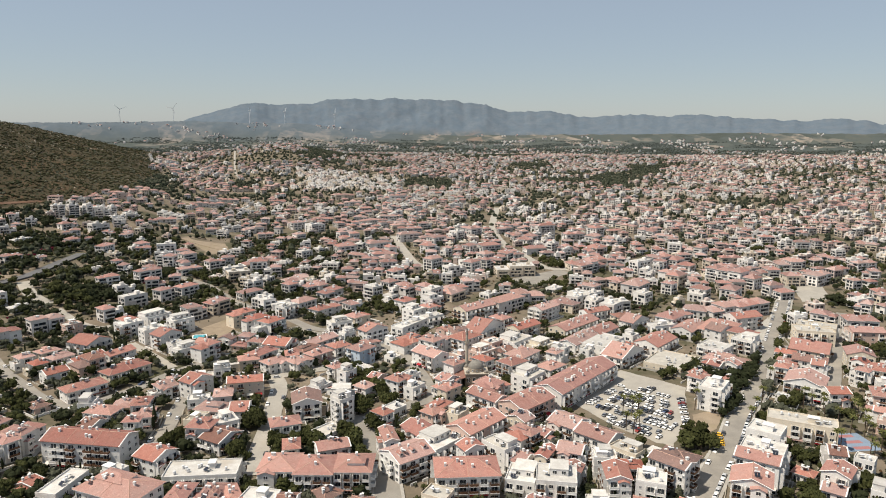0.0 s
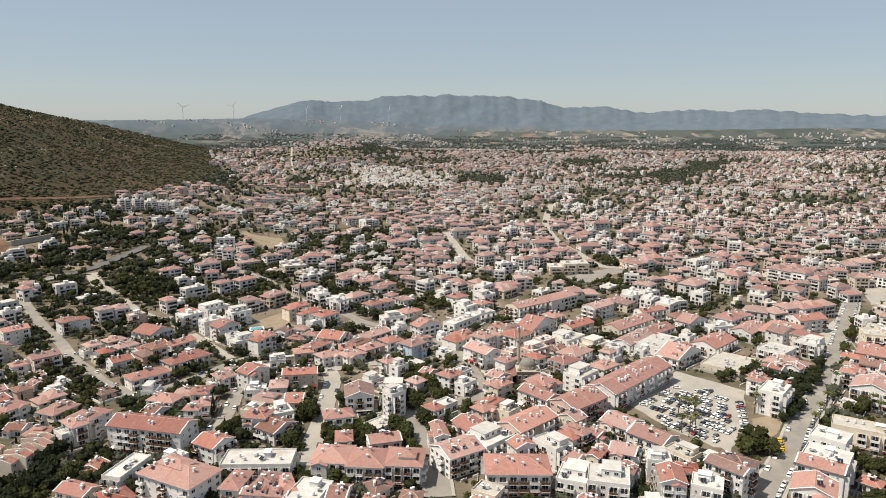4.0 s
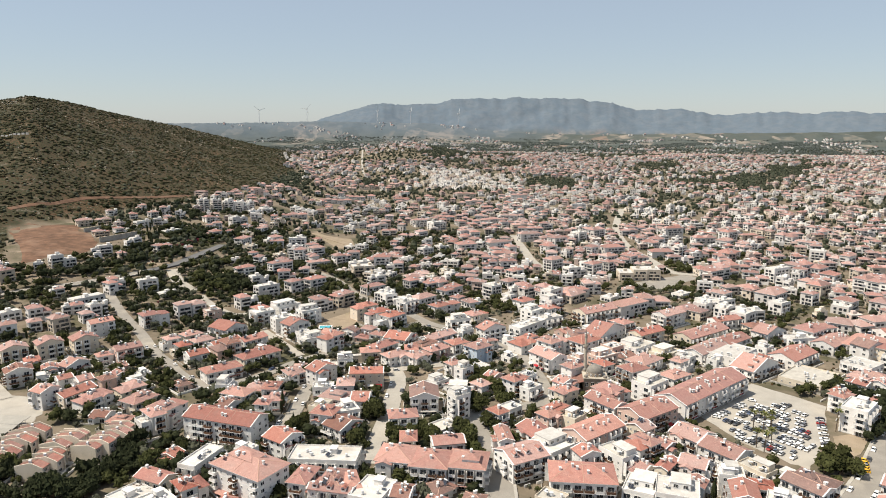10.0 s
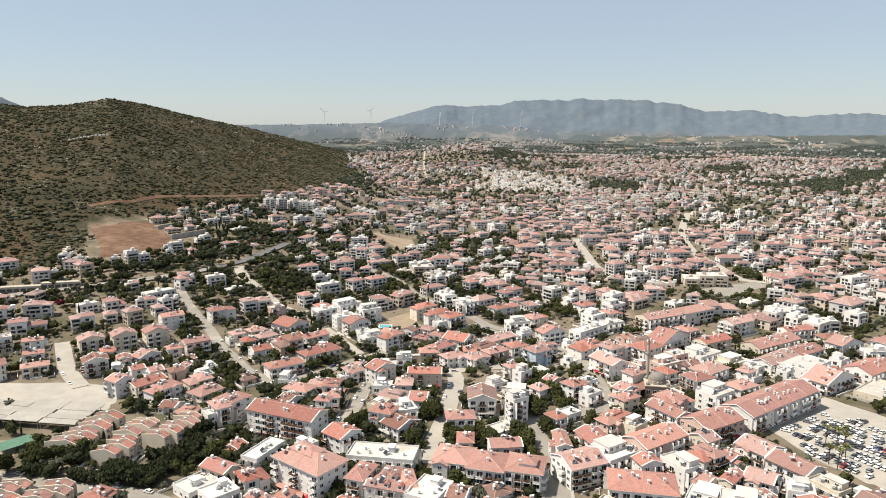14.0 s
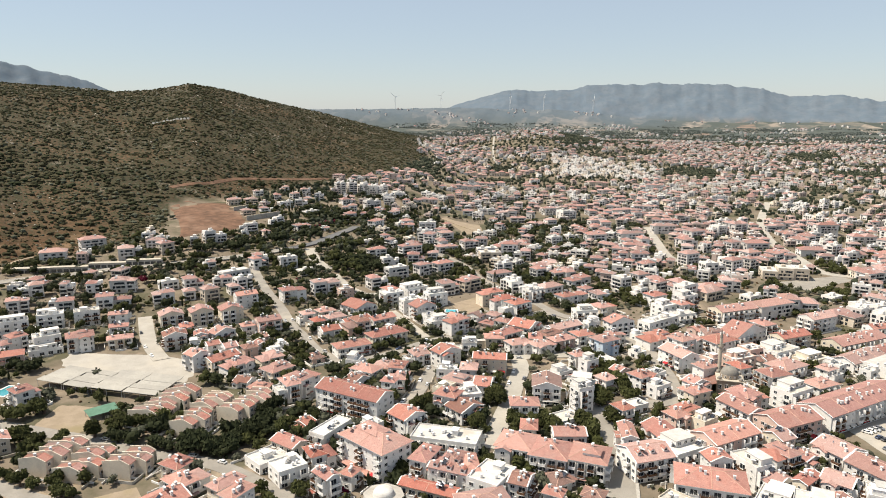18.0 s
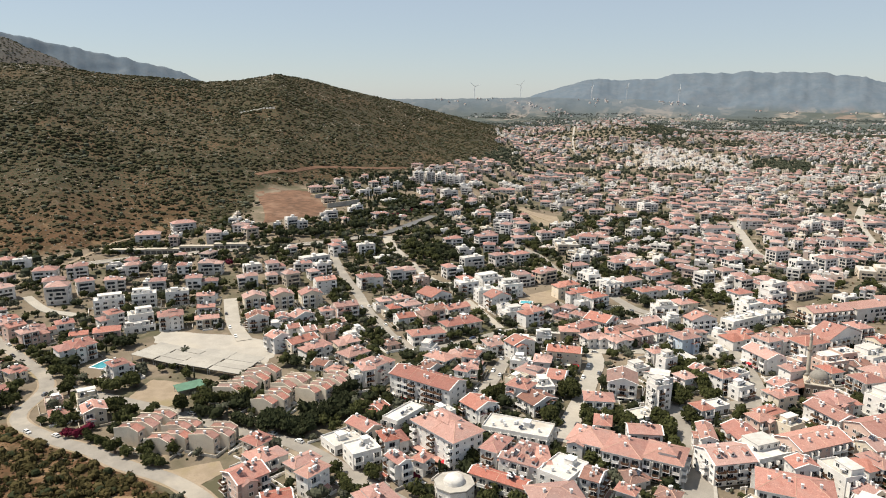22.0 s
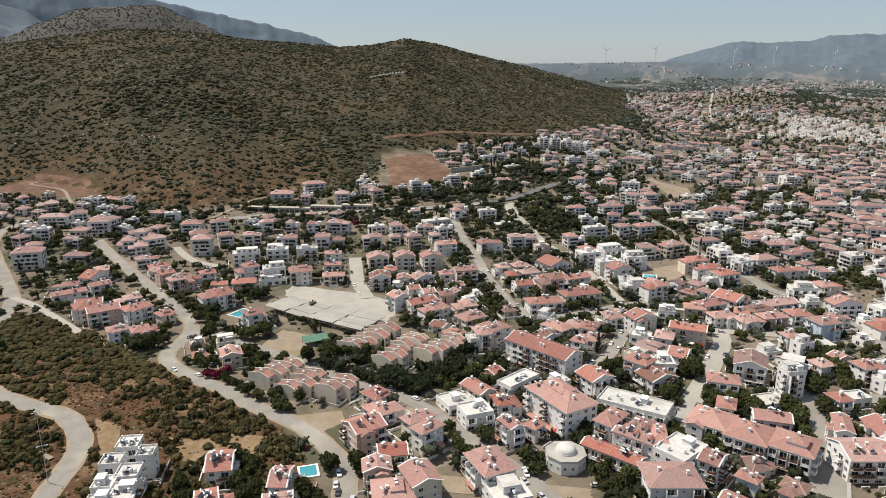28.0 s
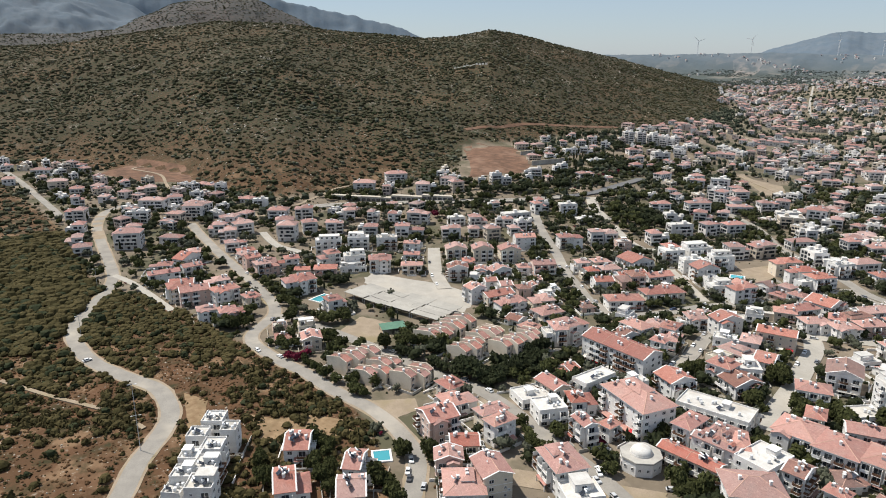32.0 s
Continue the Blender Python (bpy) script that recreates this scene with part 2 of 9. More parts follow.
# ---- mesh helpers ----
class Build:
    """Collects faces of several materials into one mesh."""

    def __init__(self):
        self.v, self.f, self.m, self.mats = [], [], [], []

    def slot(self, mat):
        if mat not in self.mats:
            self.mats.append(mat)
        return self.mats.index(mat)

    def face(self, pts, mat):
        k = len(self.v)
        self.v.extend(pts)
        self.f.append(tuple(range(k, k + len(pts))))
        self.m.append(self.slot(mat))

    def solid(self, pts, faces, mat):
        k, s = len(self.v), self.slot(mat)
        self.v.extend(pts)
        for f in faces:
            self.f.append(tuple(k + i for i in f))
            self.m.append(s)

    def box(self, x0, x1, y0, y1, z0, z1, mat):
        self.solid([(x0, y0, z0), (x1, y0, z0), (x1, y1, z0), (x0, y1, z0), (x0, y0, z1), (x1, y0, z1), (x1, y1, z1), (x0, y1, z1)],
                   ((0, 3, 2, 1), (4, 5, 6, 7), (0, 1, 5, 4), (1, 2, 6, 5), (2, 3, 7, 6), (3, 0, 4, 7)), mat)

    def tube(self, x, y, z0, z1, r0, r1, mat, n=8, cap=True):
        pts = [(x + r * math.cos(i * math.tau / n), y + r * math.sin(i * math.tau / n), z) for z, r in ((z0, r0), (z1, r1)) for i in range(n)]
        faces = [(i, (i + 1) % n, n + (i + 1) % n, n + i) for i in range(n)]
        if cap:
            faces += [tuple(range(n, 2 * n)), tuple(reversed(range(n)))]
        self.solid(pts, faces, mat)

    def add(self, other, m):
        """Takes in what another Build holds, moved by m."""
        k = len(self.v)
        slots = [self.slot(q) for q in other.mats]
        self.v.extend(tuple(m @ Vector(p)) for p in other.v)
        self.f.extend(tuple(k + i for i in f) for f in other.f)
        self.m.extend(slots[i] for i in other.m)

    def mesh(self, name, smooth=False):
        me = bpy.data.meshes.new(name)
        me.from_pydata(self.v, [], self.f)
        for m in self.mats:
            me.materials.append(MAT[m])
        if len(self.mats) > 1:
            me.polygons.foreach_set("material_index", self.m)
        if smooth:
            me.polygons.foreach_set("use_smooth", [True] * len(self.f))
        return me


def part(name, data, parent, label="", at=None):
    """Links a mesh (or what a Build holds) as one mesh object under a thing or a part."""
    ob = new(name, data.mesh(name) if isinstance(data, Build) else data)
    ob.parent = parent
    if at is not None:
        ob.matrix_basis = at
    return tagged(ob, label)


rng = random.Random(7)


# ---- the lie of the land, in plan: bearing (degrees, anticlockwise from +y) and distance from the square under the camera ----
HILL_BEARING = (20, 26, 28, 32, 35, 39, 42.4, 44.7, 47.8, 50, 52.3, 56.7, 61, 66, 69.2, 73, 77, 82, 95)
HILL_CREST = (2755, 2538, 2349, 2175, 2001, 1812, 1711, 1638, 1624, 1624, 1624, 1610, 1595, 1595, 1624, 1668, 1740, 1812, 1885)
HILL_TOP = (58, 44, 62, 107, 137, 165, 190, 199, 183, 180, 186, 194, 209, 212, 200, 183, 165, 157, 152)
HILL_FOOT = (2175, 1740, 1378, 1218, 1102, 1000, 942, 899, 856, 812, 783, 754, 696, 754, 856, 928, 1000, 1073, 1102)
RIDGE_BEARING = (-60, -40, -28, -26.7, -24.6, -23, -18, -15.4, -13.4, -10.4, -7.3, -4.2, -1, 0.8, 3.6, 8.1, 10.9, 13.6, 14.9, 17.1, 19.7, 21.8, 24.4, 26, 46, 48.5, 50.5, 52.3, 56.7, 62.2, 65, 70, 90)
RIDGE_RISE = (0.3, 0.2, 0.1, 0.29, 0.48, 0.28, 0.55, 0.8, 0.64, 0.8, 0.53, 1.07, 0.97, 1.51, 1.87, 2.03, 1.92, 1.95, 1.54, 1.48, 1.6, 1.05, 0.3, -0.3, -0.4, 0.4, 1.5, 2.2, 3.15, 4.25, 4.8, 4.9, 4.5)
# the low wooded ridge in front of them, and the nearer mountain beyond the scrub hill
FRONT_BEARING = (-60, -20, 3, 7, 11, 13.5, 16, 20, 24, 29, 36, 46, 60)
FRONT_RISE = (-0.5, -0.55, -0.9, -0.75, -0.45, -0.15, 0.06, 0.08, 0.24, 0.12, 0.05, 0.2, 0.4)
SIDE_BEARING = (62, 65, 67, 68.5, 69.5, 70.7, 71.5, 72.8, 76, 80, 95)
SIDE_RISE = (-1.0, 0.4, 1.3, 2.1, 2.6, 2.75, 3.4, 3.75, 4.7, 5.0, 4.6)


def fbm(x, y, size, seed=0.0):
    return noise.fractal(Vector((x / size, y / size, seed)), 0.9, 2.1, 5)


def smooth(a, b, v):
    k = min(1.0, max(0.0, (v - a) / (b - a)))
    return k * k * (3 - 2 * k)


def land(x, y):
    """Height of the ground."""
    r = math.hypot(x, y)
    b = math.degrees(math.atan2(-x, y))
    z = 0.006 * max(0.0, r - 725) * (1 - smooth(2800, 3500, r))
    # low rise with houses beyond the middle of the town
    z += 60 * math.exp(-((b - 17.5) / 5.6) ** 2 - ((r - 2400) / 560) ** 2) + 20 * math.exp(-((b + 24) / 7) ** 2 - ((r - 2600) / 600) ** 2)
    if 20 < b < 95 and r > 435:
        foot, crest, top = (float(np.interp(b, HILL_BEARING, t)) for t in (HILL_FOOT, HILL_CREST, HILL_TOP))
        low = 9 + 23 * smooth(56, 44, b) + 6 * smooth(66, 74, b)
        edge = smooth(20, 28, b)
        if r < foot:
            h = low * smooth(435, foot, r)
        elif r < crest:
            k = (r - foot) / (crest - foot)
            h = low + (top - low) * (k * 0.75 + 0.25 * (1 - (1 - k) ** 2.2))
            h += math.sin(math.pi * k) * (13 * fbm(x, y, 275, 3) + 4 * fbm(x, y, 87, 8))
        else:
            h = top * (1 - smooth(crest, crest + (320 if b < 36 else 320 + 780 * smooth(36, 42, b)), r))
        z = max(z, 0) * (1 - edge) + h * edge
    # far country: a plain rising gently, a low ridge and the mountains behind it
    if r > 3250:
        at = min(89.0, max(-59.0, b))
        plain = 60 * ((r - 3250) / 1000) ** 1.25 + 5 * smooth(3250, 3500, r) * fbm(x, y, 260, 9)
        top = 145 + 4330 * math.tan(math.radians(float(np.interp(at, FRONT_BEARING, FRONT_RISE))))
        rough = fbm(x, y, 210, 5) - 0.5 * abs(fbm(x, y, 120, 6))
        k = smooth(3980, 4330, r)
        front = (top - 46) * k * (1 + 0.22 * rough * (1 - k)) + 40 + 6 * k * fbm(x, y, 90, 14) - 90 * smooth(4360, 4520, r)
        top = 145 + 4780 * math.tan(math.radians(float(np.interp(at, RIDGE_BEARING, RIDGE_RISE))))
        k = min(1.0, max(0.0, (r - 4340) / 440))
        top += 12 * fbm(b * 60, 7, 60, 2) + 3 * fbm(b * 60, 3, 17, 4)
        back = 45 + (top - 45) * (k ** 0.85 + 0.08 * math.sin(k * math.pi) * (rough - 0.15)) if r < 4780 else top - 0.2 * (r - 4780)
        z = max(z, min(plain, 62 + 0.01 * (r - 3250)), front if r > 3950 else 0, back if r > 4340 else 0)
    if b > 62 and 2900 < r:
        top = 145 + 4000 * math.tan(math.radians(float(np.interp(min(b, 95), SIDE_BEARING, SIDE_RISE))))
        k = min(1.0, max(0.0, (r - 2900) / 1100))
        z = max(z, top * (k ** 0.9 + 0.16 * math.sin(k * math.pi) * (fbm(x, y, 330, 5) - 0.5 * abs(fbm(x, y, 170, 6)))) if r < 4000 else top - 0.25 * (r - 4000))
    # a brown hill behind the scrub hill
    if 55 < b < 95 and 2300 < r < 3800:
        rise = float(np.interp(b, (55, 57.5, 59.1, 61, 63, 65, 67.5, 69, 70.8, 73, 78, 95), (0, 1.6, 2.3, 3.2, 3.98, 4.2, 3.85, 3.46, 2.7, 1.7, 1.3, 0.8)))
        top = 145 + 2950 * math.tan(math.radians(rise))
        z = max(z, top * smooth(2300, 2950, r) * smooth(3800, 3100, r) * (1 + 0.05 * fbm(x, y, 200, 4)) * smooth(55, 57, b))
    return z


# ---- ground: one sheet out to the mountains ----
def ground_sheet():
    az = [-180 + 4 * i for i in range(35)] + [-40 + 0.2 * i for i in range(int(140 / 0.2))] + [100 + 4 * i for i in range(20)]
    rad = [25 * (3150 / 25) ** (i / 235) for i in range(236)] + [3150 + 15.5 * i for i in range(1, 118)]
    pts, cols = [], []
    for a in az:
        sa, ca = math.sin(math.radians(a)), math.cos(math.radians(a))
        for r in rad:
            x, y = -sa * r, ca * r
            pts.append((x, y, land(x, y) if -45 < a < 105 else 0.0))
    na, nr = len(az), len(rad)
    faces = [(i * nr + j, i * nr + j + 1, ((i + 1) % na) * nr + j + 1, ((i + 1) % na) * nr + j) for i in range(na) for j in range(nr - 1)]
    faces.append(tuple(i * nr for i in range(na)))
    me = bpy.data.meshes.new("ground")
    me.from_pydata(pts, [], faces)
    me.polygons.foreach_set("use_smooth", [True] * len(faces))
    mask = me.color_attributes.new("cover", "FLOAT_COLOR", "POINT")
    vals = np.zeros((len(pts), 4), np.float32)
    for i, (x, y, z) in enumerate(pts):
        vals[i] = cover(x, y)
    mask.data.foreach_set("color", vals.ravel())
    return me


def scrub_edge(b):
    """Distance at which the scrub of the hill begins, by bearing."""
    return float(np.interp(b, (20, 26, 28, 30.8, 34.2, 38.6, 41.3, 45.4, 46.8, 47.3, 50.6, 55, 62, 66, 74, 81, 95), (2755, 1800, 1357, 1224, 1126, 1015, 955, 905, 880, 770, 735, 725, 695, 735, 880, 1000, 1102)))


def near_scrub(x, y):
    """How far the scrub beside the winding road reaches (1 inside)."""
    b, r = math.degrees(math.atan2(-x, y)), math.hypot(x, y)
    lo = float(np.interp(r, (87, 188, 218, 254, 290, 326, 355, 380, 435, 478, 609, 754, 1015), (52, 52.5, 53.5, 55.5, 58.5, 62.5, 66.5, 68.5, 72, 76.6, 77.6, 80.0, 82.5)))
    return smooth(lo - 0.3, lo + 0.3, b) if b < 130 else 0.0


def cover(x, y):
    """Red: scrub; green: dry fields of the far country; blue: mountain colour with haze in it; alpha: bare dust."""
    b, r = math.degrees(math.atan2(-x, y)), math.hypot(x, y)
    s = near_scrub(x, y)
    if 20 < b < 110:
        e = scrub_edge(min(b, 95))
        s = max(s, smooth(e - 9, e + 9, r) * smooth(25.5, 28.5, b + 2 * fbm(x, y, 200, 2)) * smooth(3300, 2900, r) * (1 - smooth(40, 36, b) * smooth(120, 260, r - float(np.interp(b, HILL_BEARING, HILL_CREST)))))
    edge = town_edge(x, y)
    foot = 0.85 * smooth(e + 190, e + 20, r) * smooth(49, 54, b) if 20 < b < 110 else 0
    # share of the hazed mountain colour, growing with distance
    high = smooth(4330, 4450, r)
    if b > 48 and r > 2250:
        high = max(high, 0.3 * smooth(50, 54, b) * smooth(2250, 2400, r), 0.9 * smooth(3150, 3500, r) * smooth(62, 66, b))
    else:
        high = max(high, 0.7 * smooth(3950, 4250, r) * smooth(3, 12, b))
    if b > 48 and r > 2250:
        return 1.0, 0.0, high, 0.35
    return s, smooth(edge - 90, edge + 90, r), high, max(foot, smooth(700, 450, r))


def town_edge(x, y):
    """Distance at which the houses give way to the plain."""
    b = math.degrees(math.atan2(-x, y))
    return float(np.interp(b, (-60, -30, -24, -18, -8, 4, 12, 17, 26, 40), (3500, 3600, 3500, 3250, 3150, 3300, 3150, 3250, 3500, 3500))) + 260 * fbm(x, y, 400, 12)


def ground_material():
    m, n, l, b = material("ground", 0.95, 0, 0.1)
    at = n.new("ShaderNodeAttribute")
    at.attribute_name = "cover"
    sep = n.new("ShaderNodeSeparateColor")
    l.new(at.outputs["Color"], sep.inputs[0])
    town = tint(n, l, (0.195, 0.160, 0.121), (0.140, 0.114, 0.084), grain(n, l, 0.05, 5))
    town = tint(n, l, town, (0.085, 0.08, 0.05), grain(n, l, 0.022, 5, 0.47, 0.6))
    town = tint(n, l, town, (0.275, 0.222, 0.165), grain(n, l, 0.035, 4, 0.58, 0.7))
    scrub = tint(n, l, (0.076, 0.053, 0.034), (0.049, 0.039, 0.025), grain(n, l, 0.018, 7, 0.40, 0.60))
    scrub = tint(n, l, scrub, (0.185, 0.158, 0.128), grain(n, l, 0.045, 7, 0.57, 0.70))
    scrub = tint(n, l, scrub, (0.108, 0.066, 0.040), grain(n, l, 0.009, 5, 0.48, 0.62))
    scrub = tint(n, l, scrub, (0.038, 0.042, 0.023), grain(n, l, 0.30, 5, 0.42, 0.58))
    warm = tint(n, l, (0.112, 0.061, 0.034), (0.070, 0.041, 0.022), grain(n, l, 0.06, 6, 0.35, 0.65))
    warm = tint(n, l, warm, (0.19, 0.122, 0.072), grain(n, l, 0.05, 7, 0.50, 0.66))
    warm = tint(n, l, warm, (0.30, 0.265, 0.215), grain(n, l, 0.4, 6, 0.60, 0.74))
    warm = tint(n, l, warm, (0.04, 0.036, 0.018), grain(n, l, 0.09, 6, 0.52, 0.66))
    scrub = tint(n, l, scrub, warm, at.outputs["Alpha"])
    plots = n.new("ShaderNodeTexVoronoi")
    plots.inputs["Scale"].default_value = 0.012
    stretch = n.new("ShaderNodeMapping")
    stretch.inputs["Rotation"].default_value, stretch.inputs["Scale"].default_value = (0, 0, 0.5), (1, 0.42, 0)
    l.new(n.new("ShaderNodeNewGeometry").outputs["Position"], stretch.inputs[0])
    l.new(stretch.outputs[0], plots.inputs["Vector"])
    pick = n.new("ShaderNodeSeparateColor")
    l.new(plots.outputs["Color"], pick.inputs[0])
    ramp = n.new("ShaderNodeValToRGB")
    ramp.color_ramp.interpolation = "CONSTANT"
    e = ramp.color_ramp.elements
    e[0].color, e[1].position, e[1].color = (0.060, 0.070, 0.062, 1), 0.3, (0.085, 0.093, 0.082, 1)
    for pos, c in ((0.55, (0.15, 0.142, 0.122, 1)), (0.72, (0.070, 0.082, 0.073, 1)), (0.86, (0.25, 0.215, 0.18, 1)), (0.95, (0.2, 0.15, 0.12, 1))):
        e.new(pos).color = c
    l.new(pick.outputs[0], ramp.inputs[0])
    # greyed, bluish tint over the plots: haze of the far plain put into colour
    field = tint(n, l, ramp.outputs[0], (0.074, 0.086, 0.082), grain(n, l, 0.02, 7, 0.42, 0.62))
    # mountain tones shifted to blue-grey: distance haze put into the base colour
    hazed_hills = tint(n, l, (0.104, 0.136, 0.170), (0.124, 0.150, 0.178), grain(n, l, 0.016, 9, 0.40, 0.62))
    hazed_hills = tint(n, l, hazed_hills, (0.128, 0.146, 0.166), grain(n, l, 0.010, 7, 0.60, 0.78))
    hazed_hills = tint(n, l, hazed_hills, (0.100, 0.128, 0.152), grain(n, l, 0.05, 6, 0.5, 0.7))
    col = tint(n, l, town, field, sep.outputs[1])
    col = tint(n, l, col, scrub, sep.outputs[0])
    col = tint(n, l, col, hazed_hills, sep.outputs[2])
    l.new(col, b.inputs["Base Color"])
    bump(n, l, b, grain(n, l, 0.5, 5, 0.2, 0.8), 0.5, 0.4)
    return m


MAT["ground"] = ground_material()
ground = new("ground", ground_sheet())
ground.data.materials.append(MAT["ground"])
tagged(ground, "dusty town ground rising to a scrub-covered hill", "ground", kind="structure")


# ---- ground already built on: discs in plan ----
TAKEN = {}
FAR_FROM = 580


def take(x, y, r):
    for i in range(int((x - r) // 12), int((x + r) // 12) + 1):
        for j in range(int((y - r) // 12), int((y + r) // 12) + 1):
            TAKEN.setdefault((i, j), []).append((x, y, r))


def taken(x, y, gap=0.0):
    return any(math.hypot(x - a, y - b) < r + gap for i in (0, -1, 1) for j in (0, -1, 1) for a, b, r in TAKEN.get((int(x // 12) + i, int(y // 12) + j), ())) if gap else any(math.hypot(x - a, y - b) < r for a, b, r in TAKEN.get((int(x // 12), int(y // 12)), ()))


PAVED = {}


def pave(x, y, r):
    for i in range(int((x - r) // 12), int((x + r) // 12) + 1):
        for j in range(int((y - r) // 12), int((y + r) // 12) + 1):
            PAVED.setdefault((i, j), []).append((x, y, r))
    take(x, y, r)


def paved(x, y, gap):
    return any(math.hypot(x - a, y - b) < r + gap for a, b, r in PAVED.get((int(x // 12), int(y // 12)), ()))


def canopy(g, x, y, z, w, h, mat, n=2):
    """A clump of foliage: crumpled low domes."""
    if n == 0:
        a, w2 = rng.uniform(0, 6.28), w * 0.5
        pts = [(x + w2 * f * rng.uniform(0.7, 1.2) * math.cos(i * 1.2566 + a), y + w2 * f * rng.uniform(0.7, 1.2) * math.sin(i * 1.2566 + a), z + h * t * rng.uniform(0.85, 1.15)) for f, t in ((0.9, 0.05), (0.85, 0.62)) for i in range(5)]
        pts.append((x + rng.uniform(-0.2, 0.2) * w, y + rng.uniform(-0.2, 0.2) * w, z + h))
        g.solid(pts, [(i, (i + 1) % 5, 5 + (i + 1) % 5, 5 + i) for i in range(5)] + [(5 + i, 5 + (i + 1) % 5, 10) for i in range(5)], mat)
        return
    for k in range(n):
        a = rng.uniform(0, 6.28)
        cx, cy, cw = x + math.cos(a) * w * 0.3 * (n > 1), y + math.sin(a) * w * 0.3 * (n > 1), w * rng.uniform(0.3, 0.5)
        hh = h * rng.uniform(0.75, 1.1)
        pts = [(cx + cw * f * rng.uniform(0.75, 1.2) * math.cos(i * 1.0472 + a), cy + cw * f * rng.uniform(0.75, 1.2) * math.sin(i * 1.0472 + a), z + hh * t) for f, t in ((0.75, 0.05), (1.0, 0.5), (0.6, 0.88)) for i in range(6)]
        pts.append((cx, cy, z + hh))
        faces = [(r * 6 + i, r * 6 + (i + 1) % 6, r * 6 + 6 + (i + 1) % 6, r * 6 + 6 + i) for r in (0, 1) for i in range(6)] + [(12 + i, 12 + (i + 1) % 6, 18) for i in range(6)]
        g.solid(pts, faces, mat)




# ---- house kit ----
KIT = {}


def kit(g, name):
    """A mesh that many houses share; its faces are kept for the joined parts of far houses."""
    me = g.mesh(name)
    KIT[me.name] = g
    return me


def window_mesh(name, w, h, door=False):
    """A framed pair of panes in one piece: proud frame with a mullion, dark glass set back. Stands in the xz plane, faces -y."""
    g = Build()
    f = 0.09
    xs, zs = (-w / 2, -w / 2 + f, -0.04, 0.04, w / 2 - f, w / 2), (0, f, h - f, h)
    pts = [(x, -0.1, z) for z in zs for x in xs]
    trim, panes = [], []
    for j in range(3):
        for i in range(5):
            if j == 1 and i in (1, 3):
                k = len(pts)
                front = (j * 6 + i, j * 6 + i + 1, j * 6 + i + 7, j * 6 + i + 6)
                pts += [(pts[q][0], -0.03, pts[q][2]) for q in front]
                panes.append((k, k + 1, k + 2, k + 3))
                trim += [(front[q], front[(q + 1) % 4], k + (q + 1) % 4, k + q) for q in range(4)]
            else:
                trim.append((j * 6 + i, j * 6 + i + 1, j * 6 + i + 7, j * 6 + i + 6))
    k = len(pts)
    rim = (0, 5, 23, 18)
    pts += [(pts[q][0], 0.02, pts[q][2]) for q in rim]
    trim += [(rim[(q + 1) % 4], rim[q], k + q, k + (q + 1) % 4) for q in range(4)]
    g.solid(pts, trim, "trim")
    s = g.slot("glass")
    for f4 in panes:
        g.f.append(f4)
        g.m.append(s)
    return kit(g, name)


WINDOW = window_mesh("window", 1.75, 1.5)
WINDOW_SMALL = window_mesh("window_small", 0.9, 1.1)
GLASS_DOOR = window_mesh("balcony_door", 2.6, 2.3, True)
SHOPFRONT = window_mesh("shopfront", 3.2, 2.3, True)


DEEP = 1.75


def railing_mesh(w, solid):
    """Parapet round a balcony: rendered, or a dark panel under a white handrail."""
    g = Build()
    mat = "plaster" if solid else "timber"
    a, b, e = w / 2, -DEEP + 0.02, 0.12
    plan = [(-a, 0), (-a, b), (a, b), (a, 0), (a - e, 0), (a - e, b + e), (-a + e, b + e), (-a + e, 0)]
    g.solid([(x, y, z) for z in (0, 0.97) for x, y in plan], [tuple(range(8, 16)), tuple(reversed(range(8)))] + [(i, (i + 1) % 8, 8 + (i + 1) % 8, 8 + i) for i in range(8)], mat)
    return kit(g, "railing")


def slab_mesh(w, fins):
    g = Build()
    g.box(-w / 2 - 0.06, w / 2 + 0.06, -DEEP - 0.06, 0, -0.22, 0, "trim")
    if fins:
        for x in (-w / 2 - 0.06, w / 2 - 0.1):
            g.box(x, x + 0.16, -DEEP - 0.02, 0, 0, 2.68, "plaster")
    return kit(g, "balcony")


BALCONY = {w: (slab_mesh(w, False), slab_mesh(w, True), railing_mesh(w, True), railing_mesh(w, False)) for w in (2.8, 3.5, 4.6)}


def chimney_mesh():
    g = Build()
    g.box(-0.4, 0.4, -0.36, 0.36, -0.9, 1.0, "trim")
    g.box(-0.5, 0.5, -0.46, 0.46, 1.0, 1.1, "trim")
    for x in (-0.34, 0.26):
        for y in (-0.34, 0.26):
            g.box(x, x + 0.08, y, y + 0.08, 1.1, 1.35, "plaster")
    g.box(-0.52, 0.52, -0.48, 0.48, 1.35, 1.45, "trim")
    return kit(g, "chimney")


